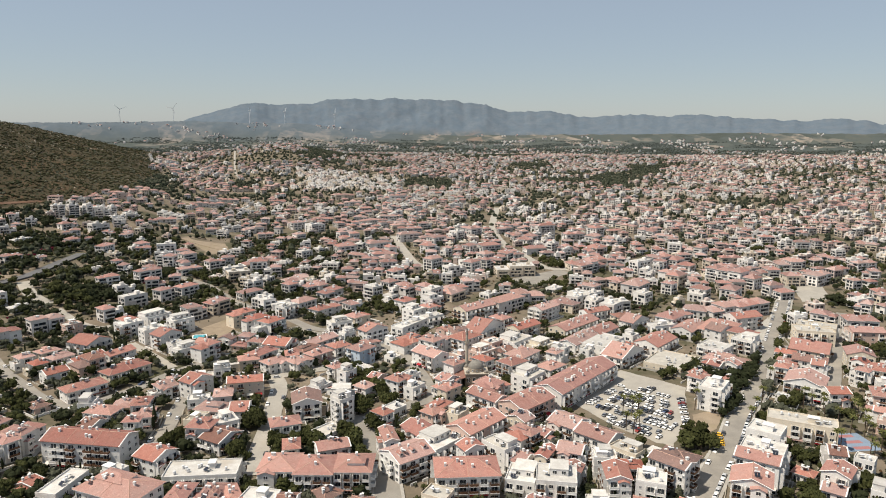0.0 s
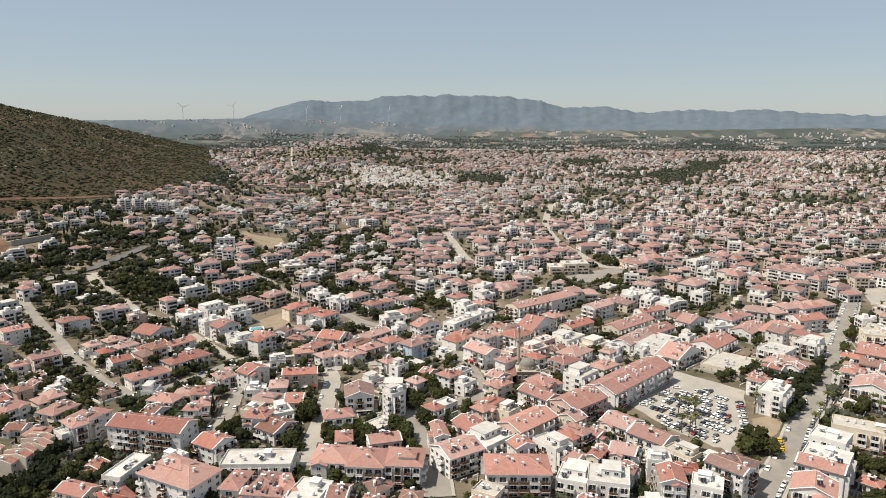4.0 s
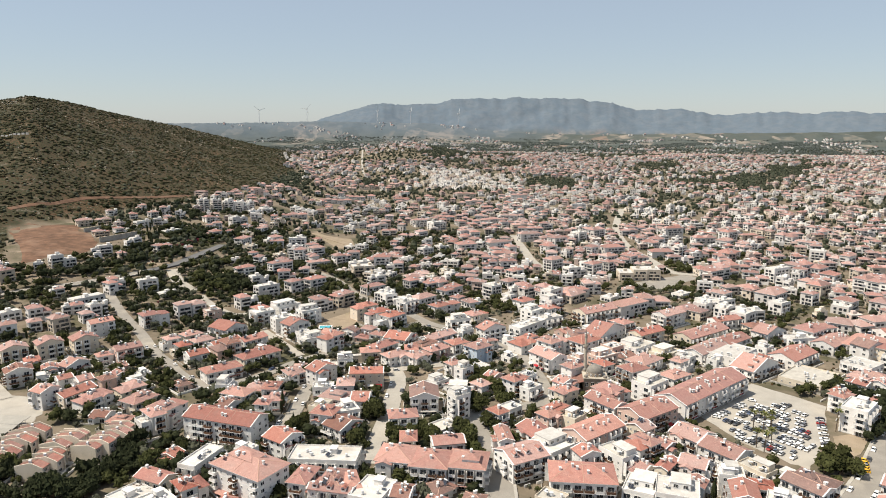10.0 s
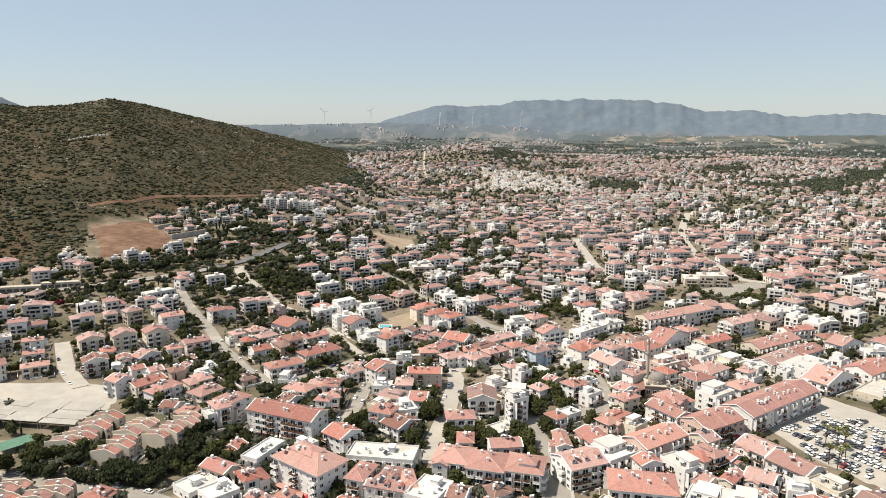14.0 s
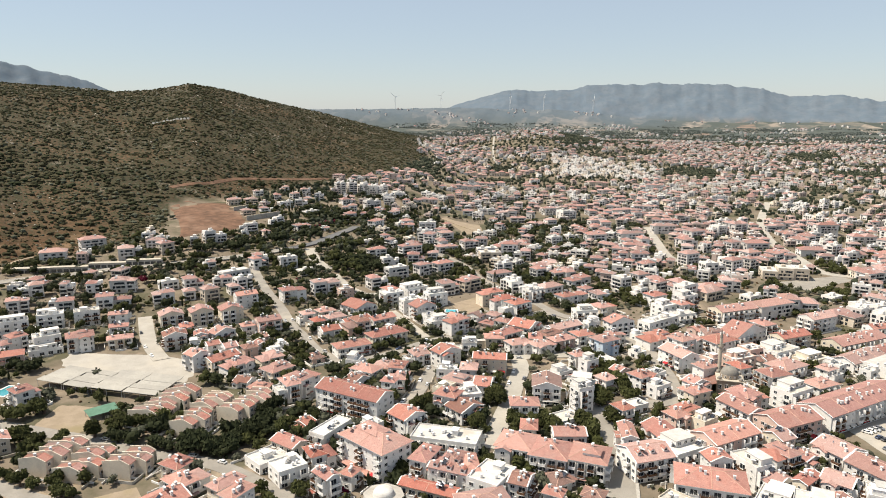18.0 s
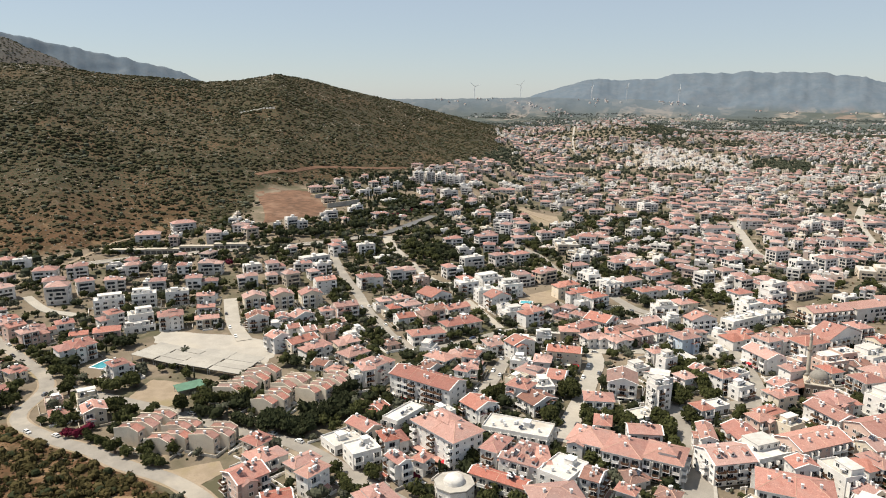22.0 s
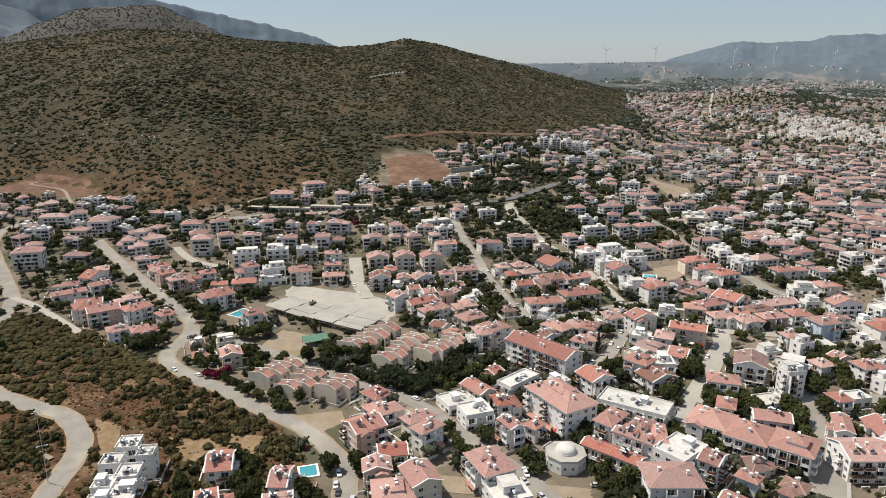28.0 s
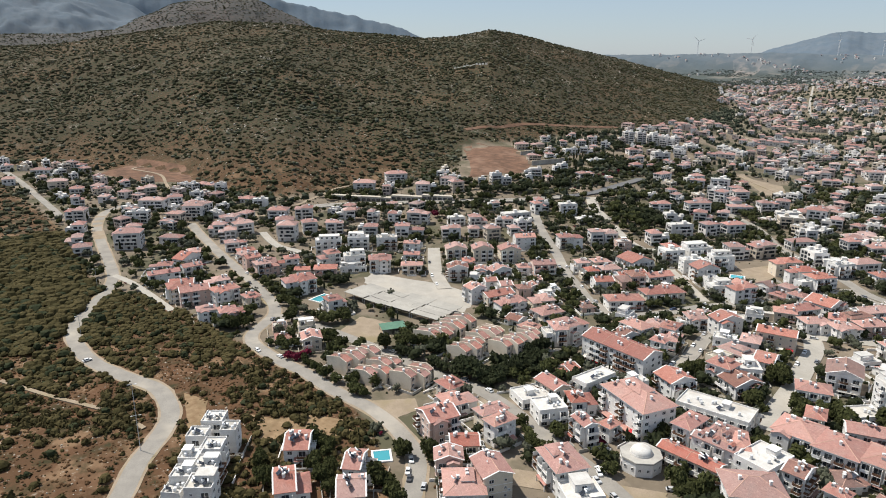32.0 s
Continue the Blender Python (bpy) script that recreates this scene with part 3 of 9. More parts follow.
def heater_mesh():
    """Sloping collector on legs with its lying tank above."""
    g = Build()
    for x in (-1.0, 0.05):
        g.solid([(x, -1.0, 0.25), (x + 0.95, -1.0, 0.25), (x + 0.95, 0.5, 1.25), (x, 0.5, 1.25), (x, -1.05, 0.33), (x + 0.95, -1.05, 0.33), (x + 0.95, 0.45, 1.33), (x, 0.45, 1.33)],
                ((0, 3, 2, 1), (4, 5, 6, 7), (0, 1, 5, 4), (1, 2, 6, 5), (2, 3, 7, 6), (3, 0, 4, 7)), "panel")
    for x in (-0.9, 0.85):
        g.box(x, x + 0.05, 0.42, 0.47, -0.6, 1.5, "metal")
        g.box(x, x + 0.05, -1.0, -0.95, -0.6, 0.3, "metal")
    n = 10
    ring = [(0.8 + 0.27 * math.cos(i * math.tau / n), 1.55 + 0.27 * math.sin(i * math.tau / n)) for i in range(n)]
    g.solid([(x, y, z) for x in (-0.95, 0.95) for y, z in ring],
            [(i, (i + 1) % n, n + (i + 1) % n, n + i) for i in range(n)] + [tuple(reversed(range(n))), tuple(range(n, 2 * n))], "steel")
    return kit(g, "solar_heater")


def tank_mesh():
    g = Build()
    g.tube(0, 0, 0.3, 1.5, 0.55, 0.55, "steel", 12)
    g.tube(0, 0, 1.5, 1.65, 0.55, 0.2, "steel", 12)
    for x in (-0.4, 0.32):
        for y in (-0.4, 0.32):
            g.box(x, x + 0.08, y, y + 0.08, 0, 0.3, "metal")
    return kit(g, "water_tank")


def unit_mesh():
    g = Build()
    g.box(-0.45, 0.45, -0.34, 0.0, 0, 0.65, "steel")
    g.box(-0.3, 0.3, -0.36, -0.34, 0.08, 0.57, "metal")
    return kit(g, "air_conditioner")


def dish_mesh():
    g = Build()
    g.tube(0, 0, -0.4, 0.8, 0.03, 0.03, "metal", 5)
    n = 10
    pts = [(0, 0.0, 0.9)] + [(0.42 * math.cos(i * math.tau / n), -0.14 + 0.1 * math.sin(i * math.tau / n), 0.9 + 0.42 * math.sin(i * math.tau / n)) for i in range(n)]
    g.solid(pts, [(0, 1 + i, 1 + (i + 1) % n) for i in range(n)] + [(0, 1 + (i + 1) % n, 1 + i) for i in range(n)], "steel")
    return kit(g, "satellite_dish")


CHIMNEY, HEATER, TANK, UNIT, DISH = chimney_mesh(), heater_mesh(), tank_mesh(), unit_mesh(), dish_mesh()


def dormer_mesh():
    g = Build()
    g.solid([(-0.9, -1.1, -0.6), (0.9, -1.1, -0.6), (0.9, 1.2, -0.6), (-0.9, 1.2, -0.6), (-0.9, -1.1, 0.9), (0.9, -1.1, 0.9), (0.9, 1.2, 0.9), (-0.9, 1.2, 0.9)],
            ((0, 1, 5, 4), (1, 2, 6, 5), (3, 0, 4, 7)), "plaster")
    g.face([(-0.55, -1.13, 0.0), (0.55, -1.13, 0.0), (0.55, -1.13, 0.75), (-0.55, -1.13, 0.75)], "glass")
    g.face([(-0.9, -1.1, 0.9), (0.9, -1.1, 0.9), (0, -1.1, 1.45)], "plaster")
    for s in (-1, 1):
        a, b = (s * 1.1, -1.3, 0.82), (s * 1.1, 1.6, 0.82)
        c, d = (0, 1.9, 1.52), (0, -1.3, 1.52)
        g.face([a, b, c, d] if s > 0 else [b, a, d, c], "tile")
    return kit(g, "dormer")


DORMER = dormer_mesh()


def awning_mesh(cloth):
    g = Build()
    g.solid([(-1.7, 0, 2.9), (1.7, 0, 2.9), (1.7, -1.7, 2.35), (-1.7, -1.7, 2.35), (-1.7, 0, 2.82), (1.7, 0, 2.82), (1.7, -1.7, 2.1), (-1.7, -1.7, 2.1)],
            ((3, 2, 1, 0), (4, 5, 6, 7), (2, 3, 7, 6), (1, 2, 6, 5), (3, 0, 4, 7)), cloth)
    return kit(g, "awning")


AWNING = (awning_mesh("awning"), awning_mesh("red_awning"), awning_mesh("awning"))
PITCH = 0.36


def roof_slab(g, pts, tile, thick=0.2):
    """One roof plane with thickness."""
    n = len(pts)
    low = [(x, y, z - thick) for x, y, z in pts]
    g.solid(list(pts) + low, [tuple(range(n)), tuple(reversed(range(n, 2 * n)))] + [(i + n, (i + 1) % n + n, (i + 1) % n, i) for i in range(n)], tile)


def cap(g, a, b, wide=0.16, mat="mortar"):
    """A ridge or hip line of bedded half-round tiles."""
    a, b = Vector(a), Vector(b)
    t = (b - a).normalized()
    s = t.cross(Vector((0, 0, 1))).normalized() * wide
    u = Vector((0, 0, 0.13))
    pts = [a - s, a + u, a + s, b - s, b + u, b + s]
    g.solid([tuple(p) for p in pts], ((0, 1, 4, 3), (1, 2, 5, 4), (0, 2, 1), (3, 4, 5)), mat)


WALLS = ("plaster",) * 8 + ("cream",) * 2 + ("pink",)
TILES = ("tile",) * 5 + ("tile_pale",) * 4 + ("tile_red",) * 2 + ("tile_dark",) * 1
WORDS = {"plaster": "white plastered", "cream": "cream plastered", "yellow": "yellow and white", "pink": "pinkish plastered", "grey": "grey plastered", "blue": "pale blue", "stone": "stone"}
ROOFWORDS = {"tile": "red clay tile", "tile_pale": "sun-bleached red tile", "tile_dark": "dark brown tile", "tile_red": "deep red tile"}
NEAR, DETAIL, SINGLE, JOIN = 330, 610, 530, 286
HOUSES, OUTER = [], []


def house(x, y, turn, w, d, floors, roof, wall="", tile="", solar=False, dormers=False, annexed=True):
    """A house with its parts. turn: degrees; roof: hip, gable (ridge along w), front (ridge along d) or flat. -y of the house faces the viewer's side of the street."""
    r = random.Random(int(x * 10) * 7919 + int(y * 10))
    wall, tile = wall or r.choice(WALLS), tile or r.choice(TILES)
    dist = math.hypot(x, y)
    if dist > SINGLE:
        OUTER.append((x, y, turn, w, d, floors, roof, wall, tile))
        take(x, y, 0.5 * math.hypot(w, d) * 0.85)
        return None
    z = land(x, y)
    h = floors * 3.0 + 0.5 + r.uniform(-0.25, 0.3)
    full = w
    side_of, extra = 0, 0.0
    if roof in ("hip", "gable") and 9.5 < w < 25 and annexed and r.random() < 0.72:
        side_of, extra = r.choice((-1, 1)), w * r.uniform(0.28, 0.42)
    sort = "apartment_building" if w * floors > 55 else "house"
    ob = new(sort)
    ob.matrix_basis = pose(x, y, z, 0, 0, turn) @ pose(-side_of * extra / 2, 0, 0)
    top = "flat white roof" if roof == "flat" else ROOFWORDS[tile] + " roof"
    tagged(ob, "%s %s-storey %s with a %s" % (WORDS[wall], ("one", "two", "three", "four")[floors - 1], "block" if sort != "house" else "house", top), "building" if sort != "house" else "house", "town houses")
    take(x, y, 0.5 * math.hypot(w, d) * 0.85)
    HOUSES.append((x, y, radians(turn), w, d))
    w -= extra
    a, b = w / 2, d / 2
    bags = {}

    def put(name, mesh, label="", at=None):
        """One part, or for a far house one more piece of a joined part."""
        if dist < JOIN:
            return part(name, mesh, ob, label, at)
        bags.setdefault(name, Build()).add(KIT[mesh.name], at)
    # walls with a plinth, string courses and, under a gable, the gable ends
    g = Build()
    base = -4.0
    g.box(-a, a, -b, b, base, h, wall)
    g.box(-a - 0.06, a + 0.06, -b - 0.06, b + 0.06, base, 0.35, "concrete" if r.random() < 0.5 else wall)
    if floors > 1 and dist < JOIN:
        for k in range(1, floors):
            g.box(-a - 0.05, a + 0.05, -b - 0.05, b + 0.05, k * 3.0 - 0.05, k * 3.0 + 0.15, "trim")
    rise = 0
    if roof == "gable":
        rise = b * PITCH
        for s in (-1, 1):
            p = [(s * a, -b, h), (s * a, b, h), (s * a, 0, h + rise)]
            g.face(p if s > 0 else p[::-1], wall)
    elif roof == "front":
        rise = a * PITCH
        for s in (-1, 1):
            p = [(-a, s * b, h), (a, s * b, h), (0, s * b, h + rise)]
            g.face(p if s < 0 else p[::-1], wall)
    body = part("wall", g, ob, WORDS[wall] + " walls")
    # roof
    g, c = Build(), Build()
    o = 0.7 if roof != "hip" else 0.8
    if roof == "hip":
        m = min(a, b)
        rise = (m + o) * PITCH
        if w >= d:
            r0, r1 = (-(a - m) - 0.05, 0, h + rise), ((a - m) + 0.05, 0, h + rise)
        else:
            r0, r1 = (0, -(b - m) - 0.05, h + rise), (0, (b - m) + 0.05, h + rise)
        e = [(-a - o, -b - o, h), (a + o, -b - o, h), (a + o, b + o, h), (-a - o, b + o, h)]
        if w >= d:
            planes = ([e[0], e[1], r1, r0], [e[1], e[2], r1], [e[2], e[3], r0, r1], [e[3], e[0], r0])
            hips = ((e[0], r0), (e[3], r0), (e[1], r1), (e[2], r1))
        else:
            planes = ([e[0], e[1], r0], [e[1], e[2], r1, r0], [e[2], e[3], r1], [e[3], e[0], r0, r1])
            hips = ((e[0], r0), (e[1], r0), (e[2], r1), (e[3], r1))
        for p in planes:
            g.face(p, tile)
        g.box(-a - o, a + o, -b - o, b + o, h - 0.16, h - 0.005, "trim")
        for p, q in hips:
            cap(c, p, q)
        cap(c, r0, r1)
        # a smaller roof over the stair core, raised above the main one
        if dist < 480 and r.random() < 0.6 and m > 3.4:
            sw, sd = a * r.uniform(0.38, 0.6), b * r.uniform(0.4, 0.6)
            su, sv = r.uniform(-0.35, 0.35) * a, r.uniform(-0.25, 0.3) * b
            zb = h + rise * 0.35
            zt = h + rise * r.uniform(0.75, 0.95)
            g.box(su - sw + 0.35, su + sw - 0.35, sv - sd + 0.35, sv + sd - 0.35, zb, zt, wall)
            sm = min(sw, sd)
            e4 = [(su - sw, sv - sd, zt), (su + sw, sv - sd, zt), (su + sw, sv + sd, zt), (su - sw, sv + sd, zt)]
            k = sm * PITCH * 1.1
            if sw > sd:
                q0, q1 = (su - sw + sm, sv, zt + k), (su + sw - sm + 0.02, sv, zt + k)
                faces = ((e4[0], e4[1], q1, q0), (e4[1], e4[2], q1), (e4[2], e4[3], q0, q1), (e4[3], e4[0], q0))
            else:
                q0, q1 = (su, sv - sd + sm, zt + k), (su, sv + sd - sm + 0.02, zt + k)
                faces = ((e4[0], e4[1], q0), (e4[1], e4[2], q1, q0), (e4[2], e4[3], q1), (e4[3], e4[0], q0, q1))
            for p in faces:
                g.face(list(p), tile)
            g.face(e4[::-1], "trim")
    elif roof in ("gable", "front"):
        e = 0.25
        lo = o * PITCH
        for s in (-1, 1):
            if roof == "gable":
                p = [(-a - e, s * (b + o), h - lo), (a + e, s * (b + o), h - lo), (a + e, 0, h + rise + 0.02), (-a - e, 0, h + rise + 0.02)]
            else:
                p = [(s * (a + o), b + e, h - lo), (s * (a + o), -b - e, h - lo), (0, -b - e, h + rise + 0.02), (0, b + e, h + rise + 0.02)]
            p = [(u, v, k + 0.2) for u, v, k in p]
            roof_slab(g, p if (s < 0) == (roof == "gable") else p[::-1], tile)
            # barge boards along the gable edges
            for i, j in ((0, 3), (1, 2)):
                cap(c, p[i], p[j], 0.26, "trim")
        cap(c, (-a - e, 0, h + rise + 0.22) if roof == "gable" else (0, -b - e, h + rise + 0.22), (a + e, 0, h + rise + 0.22) if roof == "gable" else (0, b + e, h + rise + 0.22))
    else:
        g.box(-a + 0.2, a - 0.2, -b + 0.2, b - 0.2, h, h + 0.06, "flatroof" if r.random() < 0.85 and wall not in ("cream", "grey") else "screed")
        for x0, x1, y0, y1 in ((-a, a, -b, -b + 0.2), (-a, a, b - 0.2, b), (-a, -a + 0.2, -b + 0.2, b - 0.2), (a - 0.2, a, -b + 0.2, b - 0.2)):
            g.box(x0, x1, y0, y1, h, h + 0.7, wall)
    part("roof", g, ob, top)
    if c.f and dist < 450:
        part("ridge_cap", c, ob, "pale mortared ridge tiles")
    if roof == "flat" and r.random() < 0.6:
        g = Build()
        u, v = r.uniform(-0.3, 0.3) * w, r.uniform(-0.1, 0.25) * d
        e, f = r.uniform(1.3, 2.4), r.uniform(1.3, 2.2)
        g.box(u - e, u + e, v - f, v + f, h, h + 2.4, wall)
        g.box(u - e - 0.2, u + e + 0.2, v - f - 0.2, v + f + 0.2, h + 2.4, h + 2.55, "trim")
        part("stair_hut", g, ob)

    # a lower mass against one end: tiled like the main roof, or a terrace with a parapet
    if side_of:
        lower = min(r.choice((0.7, 1.1, 3.0, 3.0)), h - 2.9)
        ha, v0, v1 = h - lower, -b + r.uniform(-1.6, 2.6), b - r.uniform(0.2, 2.4)
        u0, u1 = sorted((side_of * (a - 0.05), side_of * (a + extra)))
        g, k = Build(), Build()
        g.box(u0, u1, v0, v1, base, ha, wall)
        if r.random() < 0.62 or lower < 2:
            m, t, e = min(u1 - u0, v1 - v0) / 2, ha, 0.6
            out = side_of * (a + extra + e)
            ins = side_of * (a + 0.02)
            vm = (v0 + v1) / 2
            rk = (v1 - v0 + 2 * e) / 2 * PITCH
            tip = out - side_of * min(abs(out - ins) * 0.8, (v1 - v0) / 2 + e)
            for f in ([(ins, v0 - e, t), (out, v0 - e, t), (tip, vm, t + rk), (ins, vm, t + rk)], [(out, v0 - e, t), (out, v1 + e, t), (tip, vm, t + rk)], [(out, v1 + e, t), (ins, v1 + e, t), (ins, vm, t + rk), (tip, vm, t + rk)], [(ins, v0 - e, t), (ins, v1 + e, t), (out, v1 + e, t), (out, v0 - e, t)]):
                k.face(f if side_of > 0 else f[::-1], tile)
            k.face([(ins, v0 - e, t), (ins, vm, t + rk), (ins, v1 + e, t)], wall)
        else:
            k.box(u0, u1, v0, v1, ha, ha + 0.06, "flatroof")
            for x0, x1, y0, y1 in ((u0, u1, v0, v0 + 0.16), (u0, u1, v1 - 0.16, v1), (u1 - 0.16, u1, v0, v1) if side_of > 0 else (u0, u0 + 0.16, v0, v1)):
                k.box(x0, x1, y0, y1, ha + 0.06, ha + 0.95, wall)
            if dist < JOIN:
                part("terrace_door", GLASS_DOOR, ob, at=pose(side_of * a, (v0 + v1) / 2, ha + 0.06, 0, 0, 90 * side_of))
        part("annex", g, ob)
        part("annex_roof", k, ob)
        for fl in range(max(1, int((ha + 0.4) / 3.0))):
            put("window", WINDOW, "", pose((u0 + u1) / 2, v0, fl * 3.0 + 0.9))
            put("window", WINDOW_SMALL, "", pose(side_of * (a + extra), (v0 + v1) / 2, fl * 3.0 + 1.1, 0, 0, 90 * side_of))

    # a front wing with its own gable, a porch or a set-back upper storey
    q = r.random()
    if roof != "flat" and 7.5 < w < 17 and dist < 470 and q < 0.62:
        ww, wd = w * r.uniform(0.32, 0.46), r.uniform(1.4, 2.6)
        u = r.choice((-1, 1)) * (a - ww / 2 - 0.4) * r.uniform(0.5, 1)
        hw = h - (0.35 if q < 0.35 or floors == 1 else 3.0) - r.uniform(0.05, 0.3)
        g = Build()
        g.box(u - ww / 2, u + ww / 2, -b - wd, -b + 0.1, base, hw, wall)
        g.face([(u - ww / 2, -b - wd, hw), (u + ww / 2, -b - wd, hw), (u, -b - wd, hw + ww / 2 * PITCH)], wall)
        wing = part("wing", g, ob)
        for fl in range(int((hw + 0.5) / 3.0)):
            put("window", WINDOW, "", pose(u, -b - wd, fl * 3.0 + 1.0))
        g = Build()
        k = ww / 2 + 0.4
        inner = -b + (1.6 if hw > h - 1 else 0.0)
        for sg in (-1, 1):
            p = [(u + sg * k, -b - wd - 0.35, hw - 0.14), (u, -b - wd - 0.35, hw + ww / 2 * PITCH), (u, inner, hw + ww / 2 * PITCH), (u + sg * k, inner, hw - 0.14)]
            roof_slab(g, [(e0, e1, e2 + 0.18) for e0, e1, e2 in (p[::-1] if sg > 0 else p)], tile, 0.15)
        part("wing_roof", g, ob, ROOFWORDS[tile] + " wing roof")
    if dist < 420 and q > 0.45 and floors > 1:
        pw, pd = w * r.uniform(0.35, 0.7), r.uniform(1.8, 3.0)
        u = r.uniform(-1, 1) * (a - pw / 2)
        g = Build()
        if r.random() < 0.6:
            roof_slab(g, [(u - pw / 2, -b - pd, 2.35), (u + pw / 2, -b - pd, 2.35), (u + pw / 2, -b - 0.02, 3.0), (u - pw / 2, -b - 0.02, 3.0)], tile, 0.16)
        else:
            g.box(u - pw / 2, u + pw / 2, -b - pd, -b - 0.02, 2.45, 2.65, "flatroof")
        porch = part("porch_roof", g, ob, "low porch roof")
        for k in (-1, 1) if dist < 255 else ():
            g = Build()
            g.box(u + k * (pw / 2 - 0.2) - 0.12, u + k * (pw / 2 - 0.2) + 0.12, -b - pd + 0.1, -b - pd + 0.34, -0.6, 2.5, "trim")
            part("post", g, porch)
    if roof == "flat" and 8 < w < 22 and dist < DETAIL and q < 0.55:
        g = Build()
        u0, u1, v0, v1 = -a + w * r.uniform(0.0, 0.35), a - w * r.uniform(0.0, 0.3), -b + d * r.uniform(0.3, 0.45), b - 0.3
        g.box(u0, u1, v0, v1, h + 0.06, h + 2.7, wall)
        g.box(u0 - 0.15, u1 + 0.15, v0 - 0.15, v1 + 0.15, h + 2.7, h + 2.95, "flatroof")
        up = part("upper_storey", g, ob)
        for k in range(max(1, int((u1 - u0) / 3.5))):
            put("window", WINDOW, "", pose(u0 + (u1 - u0) * (k + 0.5) / max(1, int((u1 - u0) / 3.5)), v0, h + 0.7))

    # things on the roof
    def roof_z(u, v):
        if roof == "flat":
            return h + 0.06
        if roof == "gable":
            return h + (b - abs(v)) * PITCH + 0.2
        if roof == "front":
            return h + (a - abs(u)) * PITCH + 0.2
        return h + min(a + o - abs(u), b + o - abs(v)) * PITCH
    if dist < 900:
        count = r.choice((2, 3, 3, 4)) + int(max(0, w - 16) / 3)
        for k in range(count):
            u, v = r.uniform(-0.8, 0.8) * a, r.uniform(-0.6, 0.3) * b
            if roof == "flat":
                put("water_tank", TANK, "white enamelled water tank", pose(u, v, roof_z(u, v)))
            else:
                put("chimney", CHIMNEY, "white capped chimney", pose(u, v, roof_z(u, v)))
        count = r.choice((0, 0, 1, 1)) + (2 if solar else 0) + (1 if roof == "flat" else 0) if dist < 610 else r.choice((0, 1))
        for k in range(count):
            u, v = r.uniform(-0.8, 0.8) * (a - 1), r.uniform(-0.8, 0.2) * (b - 1)
            put("solar_heater", HEATER, "roof solar water heater with white tank", pose(u, v, roof_z(u, v) + 0.25, 0, 0, 180 * (r.random() < 0.3) - turn + r.choice((150, 160, 170))))
        if dist < 400 and r.random() < 0.5:
            u, v = r.uniform(-0.8, 0.8) * a, r.uniform(-0.6, 0.6) * b
            put("satellite_dish", DISH, "white satellite dish", pose(u, v, roof_z(u, v), 0, 0, r.uniform(0, 90)))
    if dormers:
        n = max(2, int(w / 5))
        for i in range(n):
            u = -a + w * (i + 0.5) / n
            v = -b * 0.5
            put("dormer", DORMER, "small tiled roof dormer", pose(u, v, roof_z(u, v) + 0.1))

    # openings on the sides that the town street sees
    def side(angle, half, off):
        m = pose(0, 0, 0, 0, 0, angle)
        wn = radians(turn + angle)
        nx, ny = math.sin(wn), -math.cos(wn)
        facing = -(nx * x + ny * y) / dist
        if facing < 0.05:
            return
        bays = max(1, int(half * 2 / (3.7 if dist < NEAR else 4.4)))
        step = 2 * half / bays
        front = angle == 0 or half > off * 1.1
        bw = 4.6 if step > 5 else 3.5 if step > 3.7 else 2.8
        column = [r.random() for i in range(bays)]
        some = 0.74 if front else 0.3
        fins = r.random() < 0.5
        for fl in range(floors):
            zf = fl * 3.0 + 0.1
            shop = fl == 0 and sort == "apartment_building" and front and dist < 420
            for i in range(bays):
                u = -half + step * (i + 0.5)
                q = column[i]
                if shop:
                    put("shopfront", SHOPFRONT, "glazed shopfront", m @ pose(u, -off, 0.3))
                    put("awning", AWNING[r.randrange(3)], "shop awning", m @ pose(u, -off, 0.1))
                elif q < some and half > 2.2:
                    put("balcony_door", GLASS_DOOR, "glazed balcony door", m @ pose(u, -off, zf))
                    if fl == 0:
                        continue
                    slab, deep, full, dark = BALCONY[bw]
                    solid = q < some * 0.55
                    bal = put("balcony", deep if fins else slab, "white balcony slab", m @ pose(u, -off, zf))
                    if bal:
                        part("railing", full if solid else dark, bal, "solid white parapet" if solid else "dark panelled railing")
                    else:
                        bags["balcony"].add(KIT[(full if solid else dark).name], m @ pose(u, -off, zf))
                else:
                    put("window", WINDOW if q < 0.85 else WINDOW_SMALL, "", m @ pose(u, -off, zf + 0.9))
                    if dist < 370 and r.random() < 0.08:
                        put("air_conditioner", UNIT, "white air conditioner", m @ pose(u + 1.2, -off, zf + 0.2))
    side(0, a, b)
    side(90, b, a)
    side(180, a, b)
    side(-90, b, a)
    # fire walls across a long roof
    if roof in ("gable", "hip") and w > 22 and dist < DETAIL:
        for k in range(1, int(w / 10)):
            u = -a + w * k / int(w / 10)
            g = Build()
            for s in (-1, 1):
                cap(g, (u, s * (b + 0.6), roof_z(u, s * (b + 0.6)) + 0.02), (u, 0, roof_z(u, 0) + 0.02), 0.13, "mortar")
            part("fire_wall", g, ob, "pale mortared line across the roof")
    for name in bags:
        tagged(part(name + "_set", bags[name], ob), kind="stuff")
    return ob


